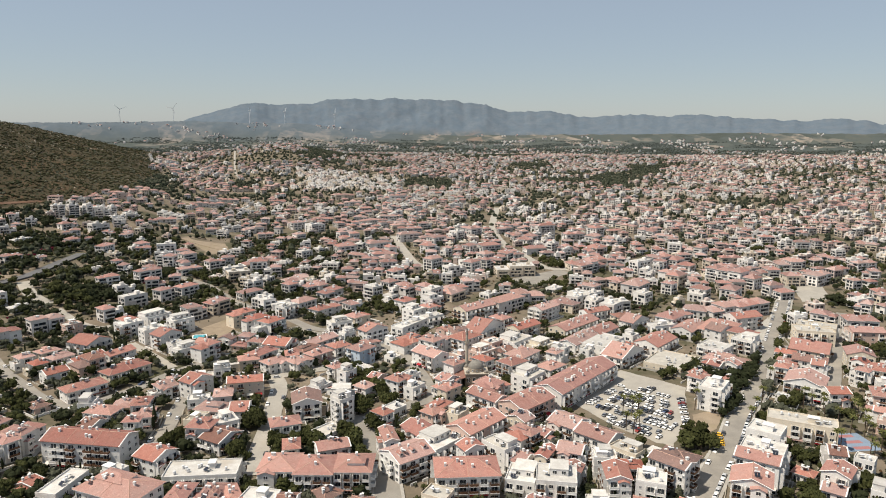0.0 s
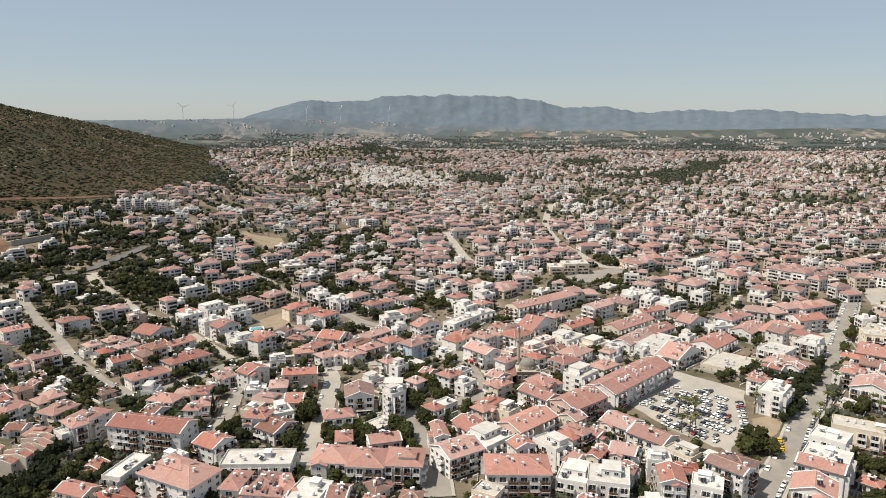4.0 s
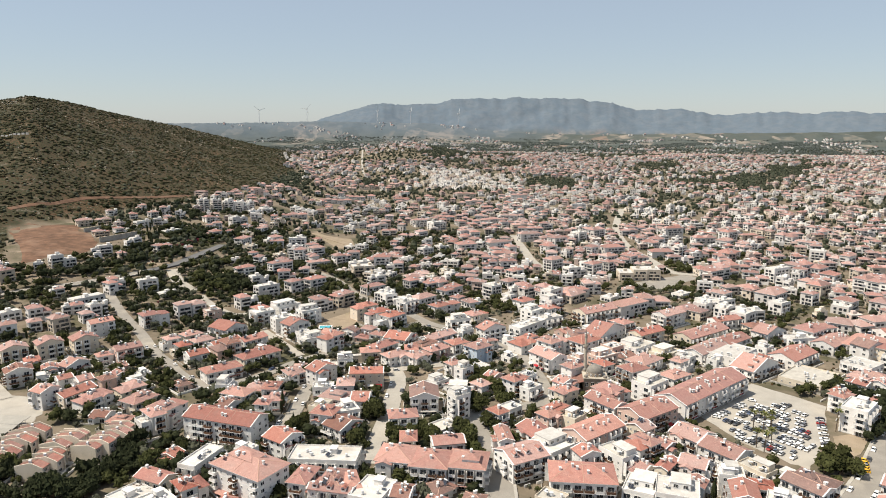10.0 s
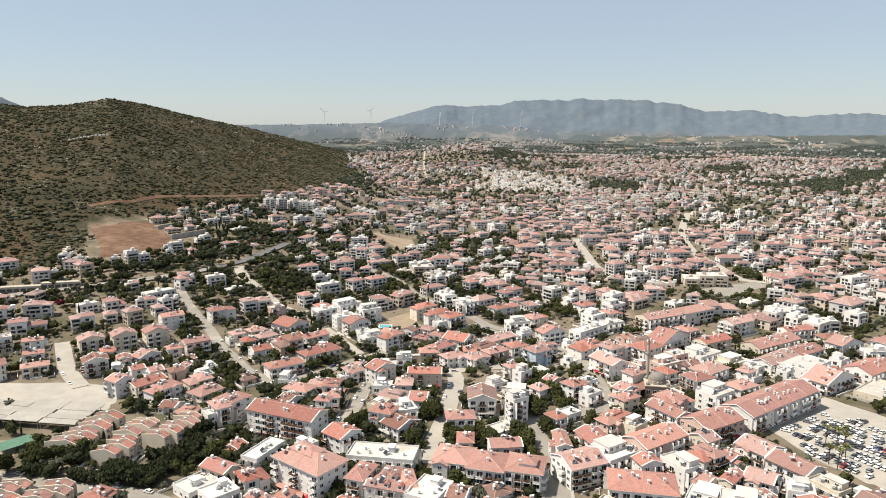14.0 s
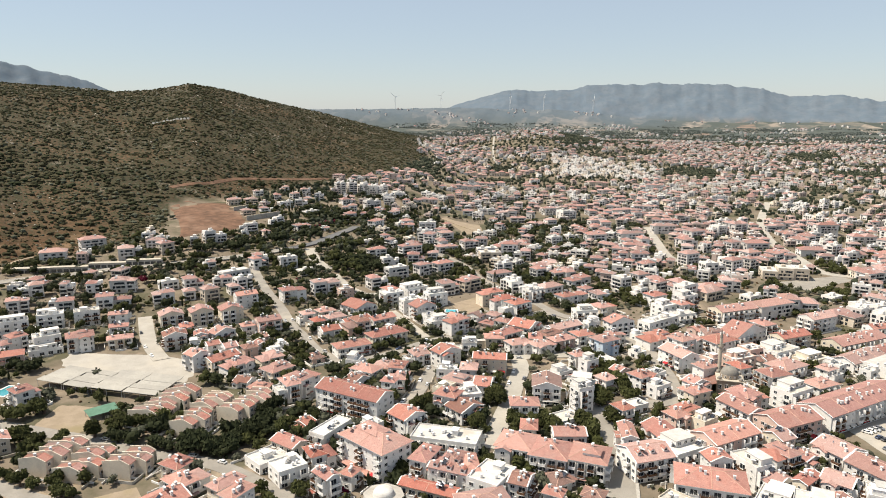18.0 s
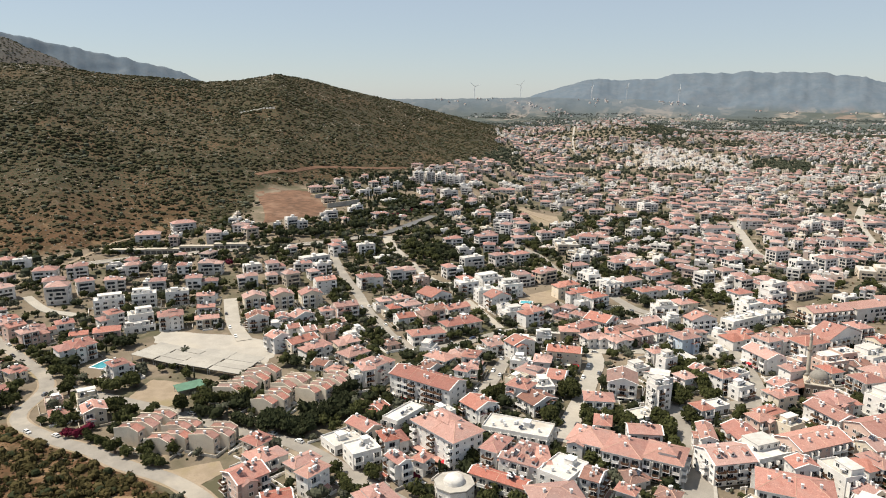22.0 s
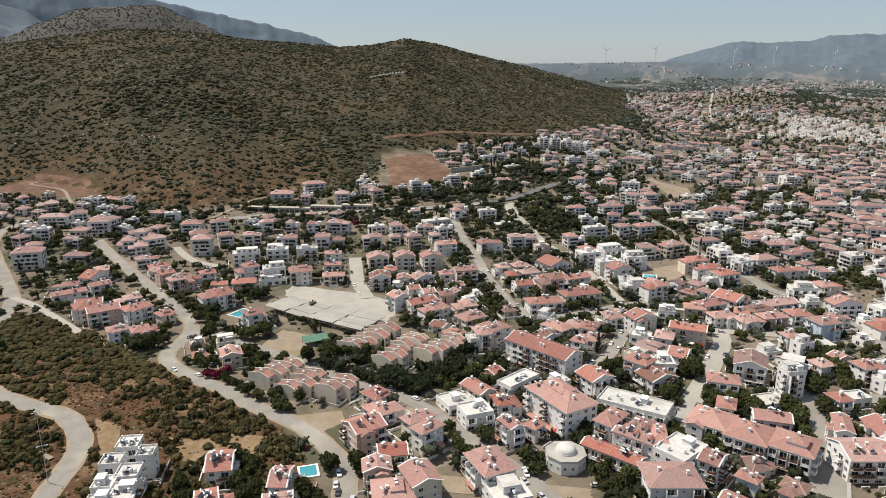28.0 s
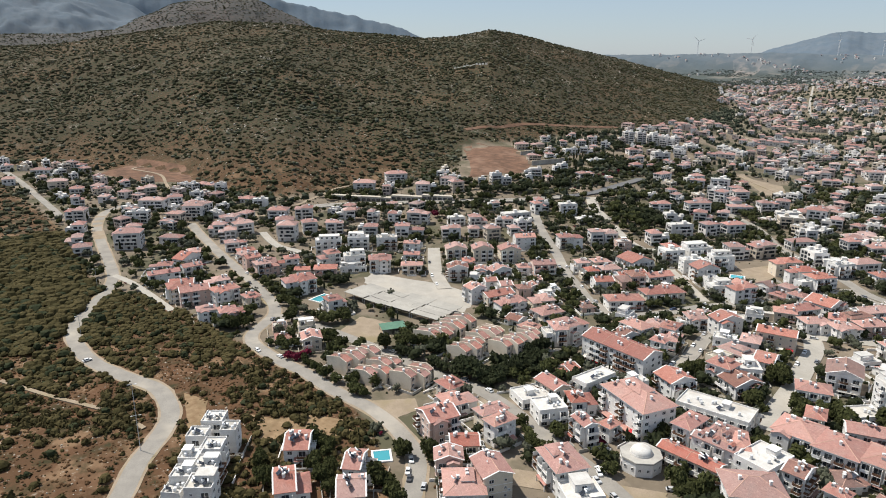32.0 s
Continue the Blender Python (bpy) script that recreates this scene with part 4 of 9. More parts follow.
def terrace(x, y, turn, n, length, wide=5.2):
    """A stack of narrow terraced houses, long side by long side, each a little higher or further out, with white party walls above the roofs."""
    r = random.Random(int(x * 3 + y))
    t = radians(turn)
    for i in range(n):
        off = r.uniform(-1.2, 1.2) + 2.6 * (i % 2)
        px, py = x - math.sin(t) * wide * i + math.cos(t) * off, y + math.cos(t) * wide * i + math.sin(t) * off
        ob = tagged(new("terraced_house"), "narrow terraced house with pale party walls and a sloping red roof", "house", "terraced houses")
        ob.matrix_basis = pose(px, py, land(px, py), 0, 0, turn)
        take(px, py, 5)
        HOUSES.append((px, py, t, length, wide))
        a, b = length / 2, wide / 2
        h = 5.6 + r.uniform(-0.7, 1.0)
        k = r.uniform(0.2, 0.4) * length
        g = Build()
        g.box(-a, a, -b, b, -2, h, "tan")
        part("wall", g, ob)
        g = Build()
        roof_slab(g, [(a + 0.4, -b + 0.1, h + 0.1), (a + 0.4, b - 0.1, h + 0.1), (a - k, b - 0.1, h + 0.1 + k * 0.42), (a - k, -b + 0.1, h + 0.1 + k * 0.42)], "tile")
        part("roof", g, ob, "red tile front slope")
        g = Build()
        roof_slab(g, [(a - k - 0.05, -b + 0.1, h + 0.1 + k * 0.42), (a - k - 0.05, b - 0.1, h + 0.1 + k * 0.42), (-a - 0.3, b - 0.1, h + 0.2), (-a - 0.3, -b + 0.1, h + 0.2)], "tile_dark")
        part("roof", g, ob, "dark brown tile back slope")
        for s in (-1, 1):
            g = Build()
            v = s * (b - 0.02)
            e = 0.17
            prof = [(-a - 0.5, -2), (a + 0.7, -2), (a + 0.7, h + 0.5), (a - k, h + 0.85 + k * 0.42), (-a - 0.5, h + 0.95)]
            m = len(prof)
            g.solid([(p, v - e, z) for p, z in prof] + [(p, v + e, z) for p, z in prof], [tuple(range(m)), tuple(reversed(range(m, 2 * m)))] + [((j + 1) % m, j, j + m, (j + 1) % m + m) for j in range(m)], "cream")
            part("party_wall", g, ob, "pale party wall rising above the roof")
        part("chimney", CHIMNEY, ob, "white capped chimney", pose(a - k - 1.2, -b * 0.4, h + k * 0.40))
        for fl in range(2):
            part("window", WINDOW, ob, at=pose(a, 0, fl * 2.8 + 1.0, 0, 0, 90))
            part("window", WINDOW_SMALL, ob, at=pose(-a, 0.6, fl * 2.8 + 1.0, 0, 0, -90))


# ---- roads and yards, laid on the ground ----
def strip(points, step=4.0):
    """Points along a smooth line through the given ones."""
    pts = [Vector((*p, 0)) for p in points]
    out = []
    for i in range(len(pts) - 1):
        p0, p1, p2, p3 = pts[max(0, i - 1)], pts[i], pts[i + 1], pts[min(len(pts) - 1, i + 2)]
        n = max(2, int((p2 - p1).length / step))
        for k in range(n):
            t = k / n
            out.append(0.5 * (2 * p1 + (p2 - p0) * t + (2 * p0 - 5 * p1 + 4 * p2 - p3) * t * t + (3 * p1 - p0 - 3 * p2 + p3) * t ** 3))
    return out + [pts[-1]]


ROADS, LAID = [], []


def road(surface, width, *points):
    """A road with its thickness, raised kerbs where it is paved, following the ground."""
    line = strip(points)
    LAID.append(surface)
    lift = 0.012 * len(LAID)
    g = Build()
    rows = []
    for i, p in enumerate(line):
        t = (line[min(i + 1, len(line) - 1)] - line[max(i - 1, 0)]).normalized()
        s = Vector((-t.y, t.x, 0))
        wob = 1 + (0.12 * fbm(p.x, p.y, 9, 3) if surface in ("dirt", "red_earth") else 0)
        half = width / 2 * wob
        section = [(-half - 0.1, -0.5), (-half, 0.13 + lift), (half, 0.13 + lift), (half + 0.1, -0.5)]
        zc = max(land(p.x + s.x * q, p.y + s.y * q) for q in (-half, 0, half))
        if surface == "red_earth":
            rows.append([(p.x + s.x * o, p.y + s.y * o, land(p.x + s.x * o, p.y + s.y * o) + h) for o, h in section])
        else:
            rows.append([(p.x + s.x * o, p.y + s.y * o, zc + h) for o, h in section])
        pave(p.x, p.y, half + 0.8)
        ROADS.append((p.x, p.y, math.atan2(t.y, t.x), width))
    flat = [v for r in rows for v in r]
    faces = [(i * 4 + j, i * 4 + j + 1, i * 4 + j + 5, i * 4 + j + 4) for i in range(len(rows) - 1) for j in range(3)]
    g.solid(flat, [f[::-1] for f in faces], surface)
    name = "dirt_track" if surface in ("dirt", "red_earth") else "road"
    words = {"asphalt": "sun-bleached grey asphalt street", "paving": "pale dusty paved street", "dirt": "bare earth track through the scrub", "red_earth": "red earth track cut along the hill foot", "tarmac_dark": "dark asphalt road below the hill"}[surface]
    ob = tagged(new(name, g.mesh(name)), words, "road", kind="structure")
    if surface == "asphalt" and width > 8.6 or width > 12:
        for sgn in (-1, 1):
            k = Build()
            kr = []
            for i, p in enumerate(line):
                t = (line[min(i + 1, len(line) - 1)] - line[max(i - 1, 0)]).normalized()
                s = Vector((-t.y, t.x, 0)) * sgn
                zc = max(land(p.x + s.x * q, p.y + s.y * q) for q in (-width / 2, 0, width / 2))
                kr.append([(p.x + s.x * o, p.y + s.y * o, zc + h) for o, h in ((width / 2 - 0.02, 0.1), (width / 2, 0.26 + lift), (width / 2 + 1.3, 0.26 + lift), (width / 2 + 1.3, -0.4))])
            flat = [v for r in kr for v in r]
            faces = [(i * 4 + j, i * 4 + j + 1, i * 4 + j + 5, i * 4 + j + 4) for i in range(len(kr) - 1) for j in range(3)]
            k.solid(flat, [f[::-1] if sgn > 0 else f for f in faces], "concrete")
            tagged(new("pavement", k.mesh("pavement")), "raised concrete pavement with a kerb", "pavement", kind="structure")
    return ob


YARDS = 0


def yard(surface, *points):
    """A paved or bare piece of ground, cut finely enough to follow the slope."""
    global YARDS
    YARDS += 1
    c = Vector((sum(p[0] for p in points) / len(points), sum(p[1] for p in points) / len(points), 0))
    g = Build()
    n, m = 48, 10
    ring = []
    for i in range(n):
        q = i / n * len(points)
        a, b = points[int(q)], points[(int(q) + 1) % len(points)]
        k = q - int(q)
        wob = 1 + 0.06 * fbm(a[0] + i * 3, b[1], 7, 2)
        ring.append(Vector((a[0] + (b[0] - a[0]) * k, a[1] + (b[1] - a[1]) * k, 0)) * 1.0 * wob + c * (1 - wob))
    lift = 0.07 + 0.006 * YARDS
    pts = [(c.x, c.y, land(c.x, c.y) + lift)]
    for j in range(1, m + 1):
        for v in ring:
            p = c + (v - c) * (j / m)
            pts.append((p.x, p.y, land(p.x, p.y) + lift))
    for v in ring:
        pts.append((v.x, v.y, land(v.x, v.y) - 0.5))
    faces = [(0, 1 + i, 1 + (i + 1) % n) for i in range(n)]
    for j in range(m):
        o = 1 + j * n
        faces += [(o + i, o + n + i, o + n + (i + 1) % n, o + (i + 1) % n) for i in range(n)]
    g.solid(pts, faces, surface)
    reach = max(3.2, max((v - c).length for v in ring) / 8)
    for i in range(0, n, 2):
        for j in range(2, m + 1, 2):
            p = c + (ring[i] - c) * (j / m)
            if surface != "straw":
                pave(p.x, p.y, reach)
            elif fbm(p.x, p.y, 8, 33) > -0.05:
                pave(p.x, p.y, 2.0)
    if surface != "straw":
        pave(c.x, c.y, reach)
    words = {"paving": "pale dusty paved yard", "dirt": "bare dry earth plot", "straw": "plot of dry straw-coloured grass", "red_earth": "bare red earth cutting in the hillside", "asphalt": "grey asphalt school yard", "concrete": "grey concrete yard"}[surface]
    return tagged(new("yard", g.mesh("yard")), words, "ground", kind="structure")


# ---- roads and yards ----
road("dirt", 9.6, (-220, 49), (-227, 54), (-242, 64), (-256, 77), (-269, 86), (-285, 90), (-300, 90), (-321, 83), (-347, 77), (-374, 77), (-396, 81), (-416, 91), (-432, 101), (-453, 115), (-480, 127), (-521, 136), (-568, 145), (-621, 157), (-659, 174), (-675, 194))
road("dirt", 9.0, (-155, 122), (-166, 134), (-175, 142), (-186, 147), (-203, 151), (-221, 152), (-236, 150), (-249, 149), (-267, 149), (-281, 147), (-300, 146), (-317, 147), (-328, 153), (-337, 165), (-347, 176), (-365, 184), (-395, 190), (-435, 197), (-473, 202), (-515, 209), (-551, 215), (-578, 221))
road("asphalt", 7.4, (-220, 49), (-227, 54), (-242, 64), (-256, 77), (-269, 86), (-285, 90), (-300, 90), (-321, 83), (-347, 77), (-374, 77), (-396, 81), (-416, 91), (-432, 101), (-453, 115), (-480, 127), (-521, 136), (-568, 145), (-621, 157), (-659, 174), (-675, 194))
road("paving", 4.7, (-482, 128), (-460, 132), (-431, 133), (-391, 133))
road("dirt", 2.6, (-535, 119), (-492, 112), (-454, 114))
road("asphalt", 6.9, (-155, 122), (-166, 134), (-175, 142), (-186, 147), (-203, 151), (-221, 152), (-236, 150), (-249, 149), (-267, 149), (-281, 147), (-300, 146), (-317, 147), (-328, 153), (-337, 165), (-347, 176), (-365, 184), (-395, 190), (-435, 197), (-473, 202), (-515, 209), (-551, 215), (-578, 221))
road("asphalt", 7.4, (-343, 171), (-334, 181), (-314, 184), (-287, 188), (-266, 191), (-245, 193), (-225, 194), (-206, 198), (-191, 198), (-173, 195), (-156, 191), (-142, 188), (-127, 185), (-109, 179))
road("asphalt", 6.3, (-955, 145), (-874, 147), (-789, 145), (-703, 143), (-664, 141))
road("asphalt", 9.5, (-558, 322), (-544, 363), (-512, 392), (-469, 426), (-444, 460), (-425, 503), (-415, 533))
road("tarmac_dark", 10.5, (-416, 531), (-412, 553), (-410, 572), (-414, 617), (-418, 661))
road("dirt", 4.2, (-568, 318), (-595, 363), (-614, 395), (-616, 426))
road("paving", 10.5, (-401, 548), (-375, 519), (-347, 499))
road("paving", 6.3, (-333, 489), (-302, 464), (-279, 453), (-272, 461))
road("paving", 6.3, (-240, 424), (-215, 403), (-191, 382))
road("asphalt", 7.4, (-293, 614), (-254, 586), (-214, 539), (-184, 516), (-157, 496), (-132, 472), (-118, 465))
road("asphalt", 7.4, (-402, 465), (-372, 438), (-349, 419), (-316, 393), (-287, 367), (-263, 349), (-241, 332), (-223, 324), (-212, 320))
road("asphalt", 7.4, (-213, 319), (-203, 335), (-194, 354), (-188, 371), (-177, 391), (-168, 401))
road("paving", 9.5, (-386, 332), (-346, 299), (-314, 279))
road("paving", 9.5, (-126, 373), (-118, 357), (-113, 333), (-107, 304), (-103, 278), (-100, 260))
road("paving", 8.4, (-136, 370), (-125, 374), (-111, 383), (-96, 391))
road("asphalt", 7.4, (-154, 275), (-155, 298), (-161, 324), (-164, 341))
road("paving", 6.3, (-510, 253), (-471, 245), (-446, 250), (-421, 252), (-394, 252))
road("asphalt", 10.8, (299, 704), (269, 641), (237, 567), (199, 486), (170, 424), (147, 376), (125, 337), (109, 304), (94, 277), (81, 252))
road("paving", 9.5, (-131, 880), (-107, 794), (-87, 723), (-72, 689))
road("paving", 10.5, (5, 1188), (-2, 981), (10, 843), (35, 756), (53, 700), (78, 691))
road("asphalt", 8.4, (-143, 471), (-123, 456), (-89, 449), (-66, 426), (-53, 411), (-41, 382), (-34, 361), (-29, 349))
road("asphalt", 8.4, (-29, 349), (-44, 337), (-54, 327), (-69, 319))
road("asphalt", 10.5, (-69, 319), (-61, 305), (-54, 288), (-45, 268), (-39, 244))
road("asphalt", 7.4, (272, 544), (225, 451), (194, 388), (177, 355))
road("paving", 5.2, (-1343, 3547), (-723, 1884), (-610, 1622))
road("red_earth", 7.0, (-684, 645), (-680, 667), (-673, 695), (-676, 751), (-668, 801), (-652, 883), (-641, 937))
road("dirt", 7.4, (-620, 1181), (-575, 1146), (-520, 1117), (-473, 1106))
road("dirt", 9.5, (-376, 805), (-336, 777), (-302, 755))
road("dirt", 2.1, (-352, 39), (-333, 47), (-317, 54), (-299, 63), (-283, 70), (-265, 74))
yard("paving", (42, 353), (77, 401), (109, 376), (97, 333), (83, 301), (58, 323))
yard("paving", (-374, 264), (-319, 285), (-289, 286), (-279, 267), (-275, 257), (-298, 253), (-360, 247))
yard("paving", (-219, 276), (-218, 302), (-203, 282), (-199, 263), (-210, 264))
yard("dirt", (-300, 190), (-310, 211), (-287, 218), (-273, 204), (-275, 190))
yard("straw", (-250, 110), (-238, 117), (-230, 131), (-217, 139), (-207, 136), (-214, 116), (-224, 105))
yard("straw", (-285, 98), (-271, 103), (-253, 93), (-253, 87))
yard("dirt", (-224, 156), (-213, 172), (-204, 167), (-205, 152))
yard("red_earth", (-639, 599), (-644, 627), (-622, 640), (-600, 651), (-560, 623), (-526, 606), (-500, 555), (-515, 523), (-517, 493), (-542, 521), (-590, 560))
yard("red_earth", (-845, 222), (-893, 285), (-815, 312), (-745, 292), (-765, 246))
road("dirt", 3.2, (-700, 250), (-745, 262), (-800, 275), (-850, 262), (-862, 285))
yard("dirt", (-376, 805), (-324, 800), (-294, 743), (-315, 732))
yard("dirt", (-209, 460), (-198, 489), (-183, 467), (-187, 435))
yard("paving", (278, 660), (305, 655), (285, 590), (257, 578))
yard("asphalt", (14, 641), (64, 690), (77, 680), (40, 620))
yard("concrete", (183, 485), (212, 531), (190, 472), (167, 424))
yard("dirt", (102, 338), (122, 350), (109, 322), (97, 312))
yard("dirt", (-152, 150), (-149, 164), (-103, 194), (-100, 189), (-110, 178))


# ---- houses ----
# winding road side and bottom, late view
house(-239.2, 92.9, 49, 8.0, 8.5, 3, "flat", wall="plaster")
house(-228.4, 94.3, 49, 5.9, 7.3, 3, "flat", wall="plaster")
house(-231.7, 83.3, 49, 7.1, 7.3, 3, "flat", wall="plaster")
house(-220.7, 84.3, 49, 7.6, 8.5, 3, "flat", wall="plaster")
house(-219.8, 75.8, 49, 7.1, 7.3, 3, "flat", wall="plaster")
house(-210.9, 77.5, 49, 7.7, 8.5, 3, "flat", wall="plaster")
house(-211.1, 69.5, 49, 7.1, 7.3, 3, "flat", wall="plaster")
house(-201.0, 71.6, 49, 9.1, 8.5, 3, "flat", wall="plaster")
house(-207.7, 65.2, 43, 6.5, 7.3, 2, "flat", wall="plaster")
house(-291.5, 167.3, 65, 9.4, 11.0, 2, "front")
house(-207.7, 111.5, 51, 9.0, 13.4, 2, "gable", solar=True)
house(-187.2, 96.9, 62, 11.7, 14.6, 2, "gable", solar=True)
house(-181.1, 121.2, 42, 10.6, 12.2, 2, "gable", solar=True)
house(-170.6, 110.0, 55, 9.4, 12.2, 2, "gable", solar=True)
house(-192.7, 178.7, 77, 13.9, 11.0, 2, "hip", wall="plaster", tile="tile_pale")
house(-147.3, 139.7, 51, 13.1, 14.6, 2, "hip")
house(-118.6, 165.8, 59, 13.0, 11.0, 2, "flat")
house(-158.8, 218.0, 56, 10.2, 9.8, 2, "hip", solar=True)
house(-178.5, 208.4, 70, 13.7, 12.2, 1, "flat")
house(-163.2, 202.6, 62, 12.2, 11.0, 2, "flat")
house(-212.5, 264.9, 59, 11.1, 12.2, 3, "hip")
house(-210.6, 276.8, 80, 13.9, 12.2, 3, "hip")
house(-234.7, 286.2, 76, 14.3, 11.0, 2, "hip")
house(-186.7, 291.8, 73, 9.8, 8.5, 2, "front")
house(-168.6, 303.7, 18, 10.2, 11.0, 2, "hip")
house(-116.5, 252.4, 10, 29.1, 13.4, 2, "flat", wall="plaster")
house(-104.2, 229.4, 2, 13.3, 13.4, 3, "hip", dormers=True)
house(-96.0, 229.3, 31, 6.1, 13.4, 3, "hip")
house(-115.3, 229.1, 0, 7.2, 13.4, 3, "hip")
house(-80.5, 207.0, 42, 17.9, 14.6, 3, "hip")
house(-139.6, 331.9, 18, 8.7, 11.0, 2, "hip")
house(-125.9, 300.3, 38, 9.7, 11.0, 2, "flat")
house(-121.7, 284.2, 65, 14.2, 12.2, 2, "front")
house(-176.3, 317.5, 12, 8.0, 11.0, 2, "hip")
# houses along the near streets
house(-171.9, 265.7, -4, 36.2, 14.0, 4, "gable", wall="plaster", annexed=False)
house(-137.0, 226.5, -18, 26.4, 16.0, 4, "hip", wall="plaster", annexed=False)
house(-140.0, 259.6, 69, 12.2, 12.0, 3, "front", wall="plaster", annexed=False)
house(-166.6, 237.6, 85, 19.3, 8.6, 2, "flat", annexed=False)
house(-189.8, 306.4, -6, 14.3, 10.0, 2, "hip", annexed=False)
house(-166.4, 290.4, 8, 6.9, 5.7, 3, "hip", annexed=False)
house(-138.2, 314.3, -8, 13.2, 11.1, 2, "hip", annexed=False)
house(-132.0, 288.0, -2, 11.0, 9.5, 3, "hip", annexed=False)
house(-204.7, 185.5, -4, 9.8, 8.9, 2, "hip", annexed=False)
house(-175.3, 219.1, -11, 13.8, 8.2, 2, "gable", annexed=False)
house(-184.6, 160.4, 76, 12.9, 12.0, 3, "gable", solar=True, annexed=False)
house(-176.2, 181.8, 80, 12.2, 6.6, 2, "hip", annexed=False)
house(-164.5, 174.9, 84, 10.7, 6.5, 3, "hip", annexed=False)
house(-144.7, 150.2, -24, 13.4, 10.2, 3, "gable", annexed=False)
house(-131.5, 172.0, -24, 15.7, 11.8, 3, "hip", wall="plaster", annexed=False)
house(-142.6, 199.4, -20, 9.5, 5.7, 3, "gable", wall="plaster", annexed=False)
house(-137.3, 208.4, 87, 6.4, 5.0, 2, "hip", annexed=False)
house(-104.7, 211.5, 1, 22.9, 6.2, 2, "gable", solar=True, annexed=False)
house(-100.7, 222.4, 1, 17.2, 5.0, 3, "gable", dormers=True, annexed=False)
house(-85.1, 225.4, 83, 16.2, 12.9, 3, "flat", wall="plaster", annexed=False)
house(-74.0, 227.6, 91, 9.6, 7.4, 3, "front", wall="plaster", annexed=False)
house(-85.1, 255.0, 4, 14.8, 15.0, 3, "hip", wall="plaster", annexed=False)
house(-70.1, 254.2, 4, 14.8, 15.6, 3, "hip", wall="plaster", annexed=False)
house(-55.1, 257.0, 4, 14.8, 15.0, 3, "hip", wall="plaster", annexed=False)
house(-69.3, 278.3, 25, 14.2, 9.0, 2, "gable", solar=True, annexed=False)
house(-61.5, 228.7, -2, 6.8, 5.4, 2, "hip", annexed=False)
house(-92.8, 322.8, 18, 13.9, 16.0, 3, "front", annexed=False)
house(-76.3, 328.5, 9, 9.5, 14.0, 3, "flat", wall="plaster", annexed=False)
house(-97.2, 300.4, 24, 13.2, 10.0, 2, "hip", annexed=False)
house(-132.3, 344.7, 17, 18.5, 10.0, 3, "gable", solar=True, annexed=False)
house(-124.6, 316.1, 101, 12.9, 9.1, 2, "front", annexed=False)
house(-37.3, 398.0, -41, 19.5, 12.3, 3, "gable", annexed=False)
house(-50.6, 354.2, 58, 11.1, 9.0, 3, "hip", annexed=False)
house(11.9, 386.3, 45, 13.3, 11.2, 3, "hip", wall="plaster", annexed=False)
house(2.6, 357.6, -49, 10.8, 10.2, 2, "hip", annexed=False)
house(-2.1, 334.0, -40, 19.4, 10.0, 3, "gable", wall="plaster", annexed=False)
house(-26.1, 326.0, 59, 11.5, 7.6, 2, "hip", annexed=False)
house(46.3, 364.9, 54, 59.5, 17.1, 3, "gable", annexed=False)
house(17.6, 328.9, 49, 25.4, 16.0, 3, "gable", annexed=False)
house(80.8, 417.6, 52, 27.6, 14.4, 2, "front", dormers=True, annexed=False)
house(106.7, 443.9, 52, 28.5, 16.4, 2, "gable", annexed=False)
house(108.8, 413.1, 57, 28.8, 22.6, 1, "flat", wall="cream", annexed=False)
house(57.2, 444.0, 56, 33.5, 12.4, 2, "gable", annexed=False)
house(34.2, 388.2, 50, 14.4, 10.4, 2, "hip", annexed=False)
house(202.4, 437.8, -30, 22.5, 22.0, 2, "gable", annexed=False)
house(170.3, 369.8, -31, 19.1, 20.0, 3, "front", wall="plaster", annexed=False)
house(191.6, 413.4, -29, 19.0, 12.0, 2, "gable", annexed=False)
house(222.1, 418.4, -17, 14.7, 16.0, 3, "front", wall="cream", annexed=False)
house(178.3, 354.3, 5, 11.1, 10.0, 3, "gable", wall="plaster", annexed=False)
house(115.2, 349.7, 59, 16.3, 11.5, 4, "flat", wall="plaster", annexed=False)
house(-45.2, 284.4, -69, 14.8, 5.7, 3, "gable", annexed=False)
house(-33.0, 299.1, -50, 14.1, 11.4, 2, "gable", annexed=False)
house(-35.1, 269.2, 42, 17.9, 15.0, 3, "gable", dormers=True, annexed=False)
house(-22.6, 287.7, 52, 20.9, 15.0, 2, "flat", annexed=False)
house(-6.8, 301.0, 52, 26.4, 14.0, 3, "gable", annexed=False)
house(-8.6, 276.2, 34, 9.3, 8.0, 3, "front", annexed=False)
house(-9.5, 257.2, 8, 24.8, 16.0, 3, "hip", wall="plaster", annexed=False)
house(4.1, 279.3, -44, 13.9, 8.8, 3, "flat", wall="plaster", annexed=False)
house(13.1, 258.9, -12, 11.9, 14.0, 2, "flat", wall="plaster", annexed=False)
house(13.5, 275.1, -35, 8.0, 8.0, 2, "gable", annexed=False)
house(26.1, 254.3, -5, 15.8, 14.0, 3, "flat", wall="plaster", annexed=False)
house(34.5, 278.5, -19, 10.8, 10.0, 3, "gable", wall="plaster", annexed=False)
house(23.3, 273.4, -26, 5.0, 12.0, 3, "front", annexed=False)
house(36.9, 312.4, -40, 14.5, 14.0, 2, "gable", annexed=False)
house(49.1, 299.8, -39, 17.8, 13.0, 2, "gable", annexed=False)
house(59.3, 285.0, -42, 13.0, 8.0, 2, "flat", wall="cream", annexed=False)
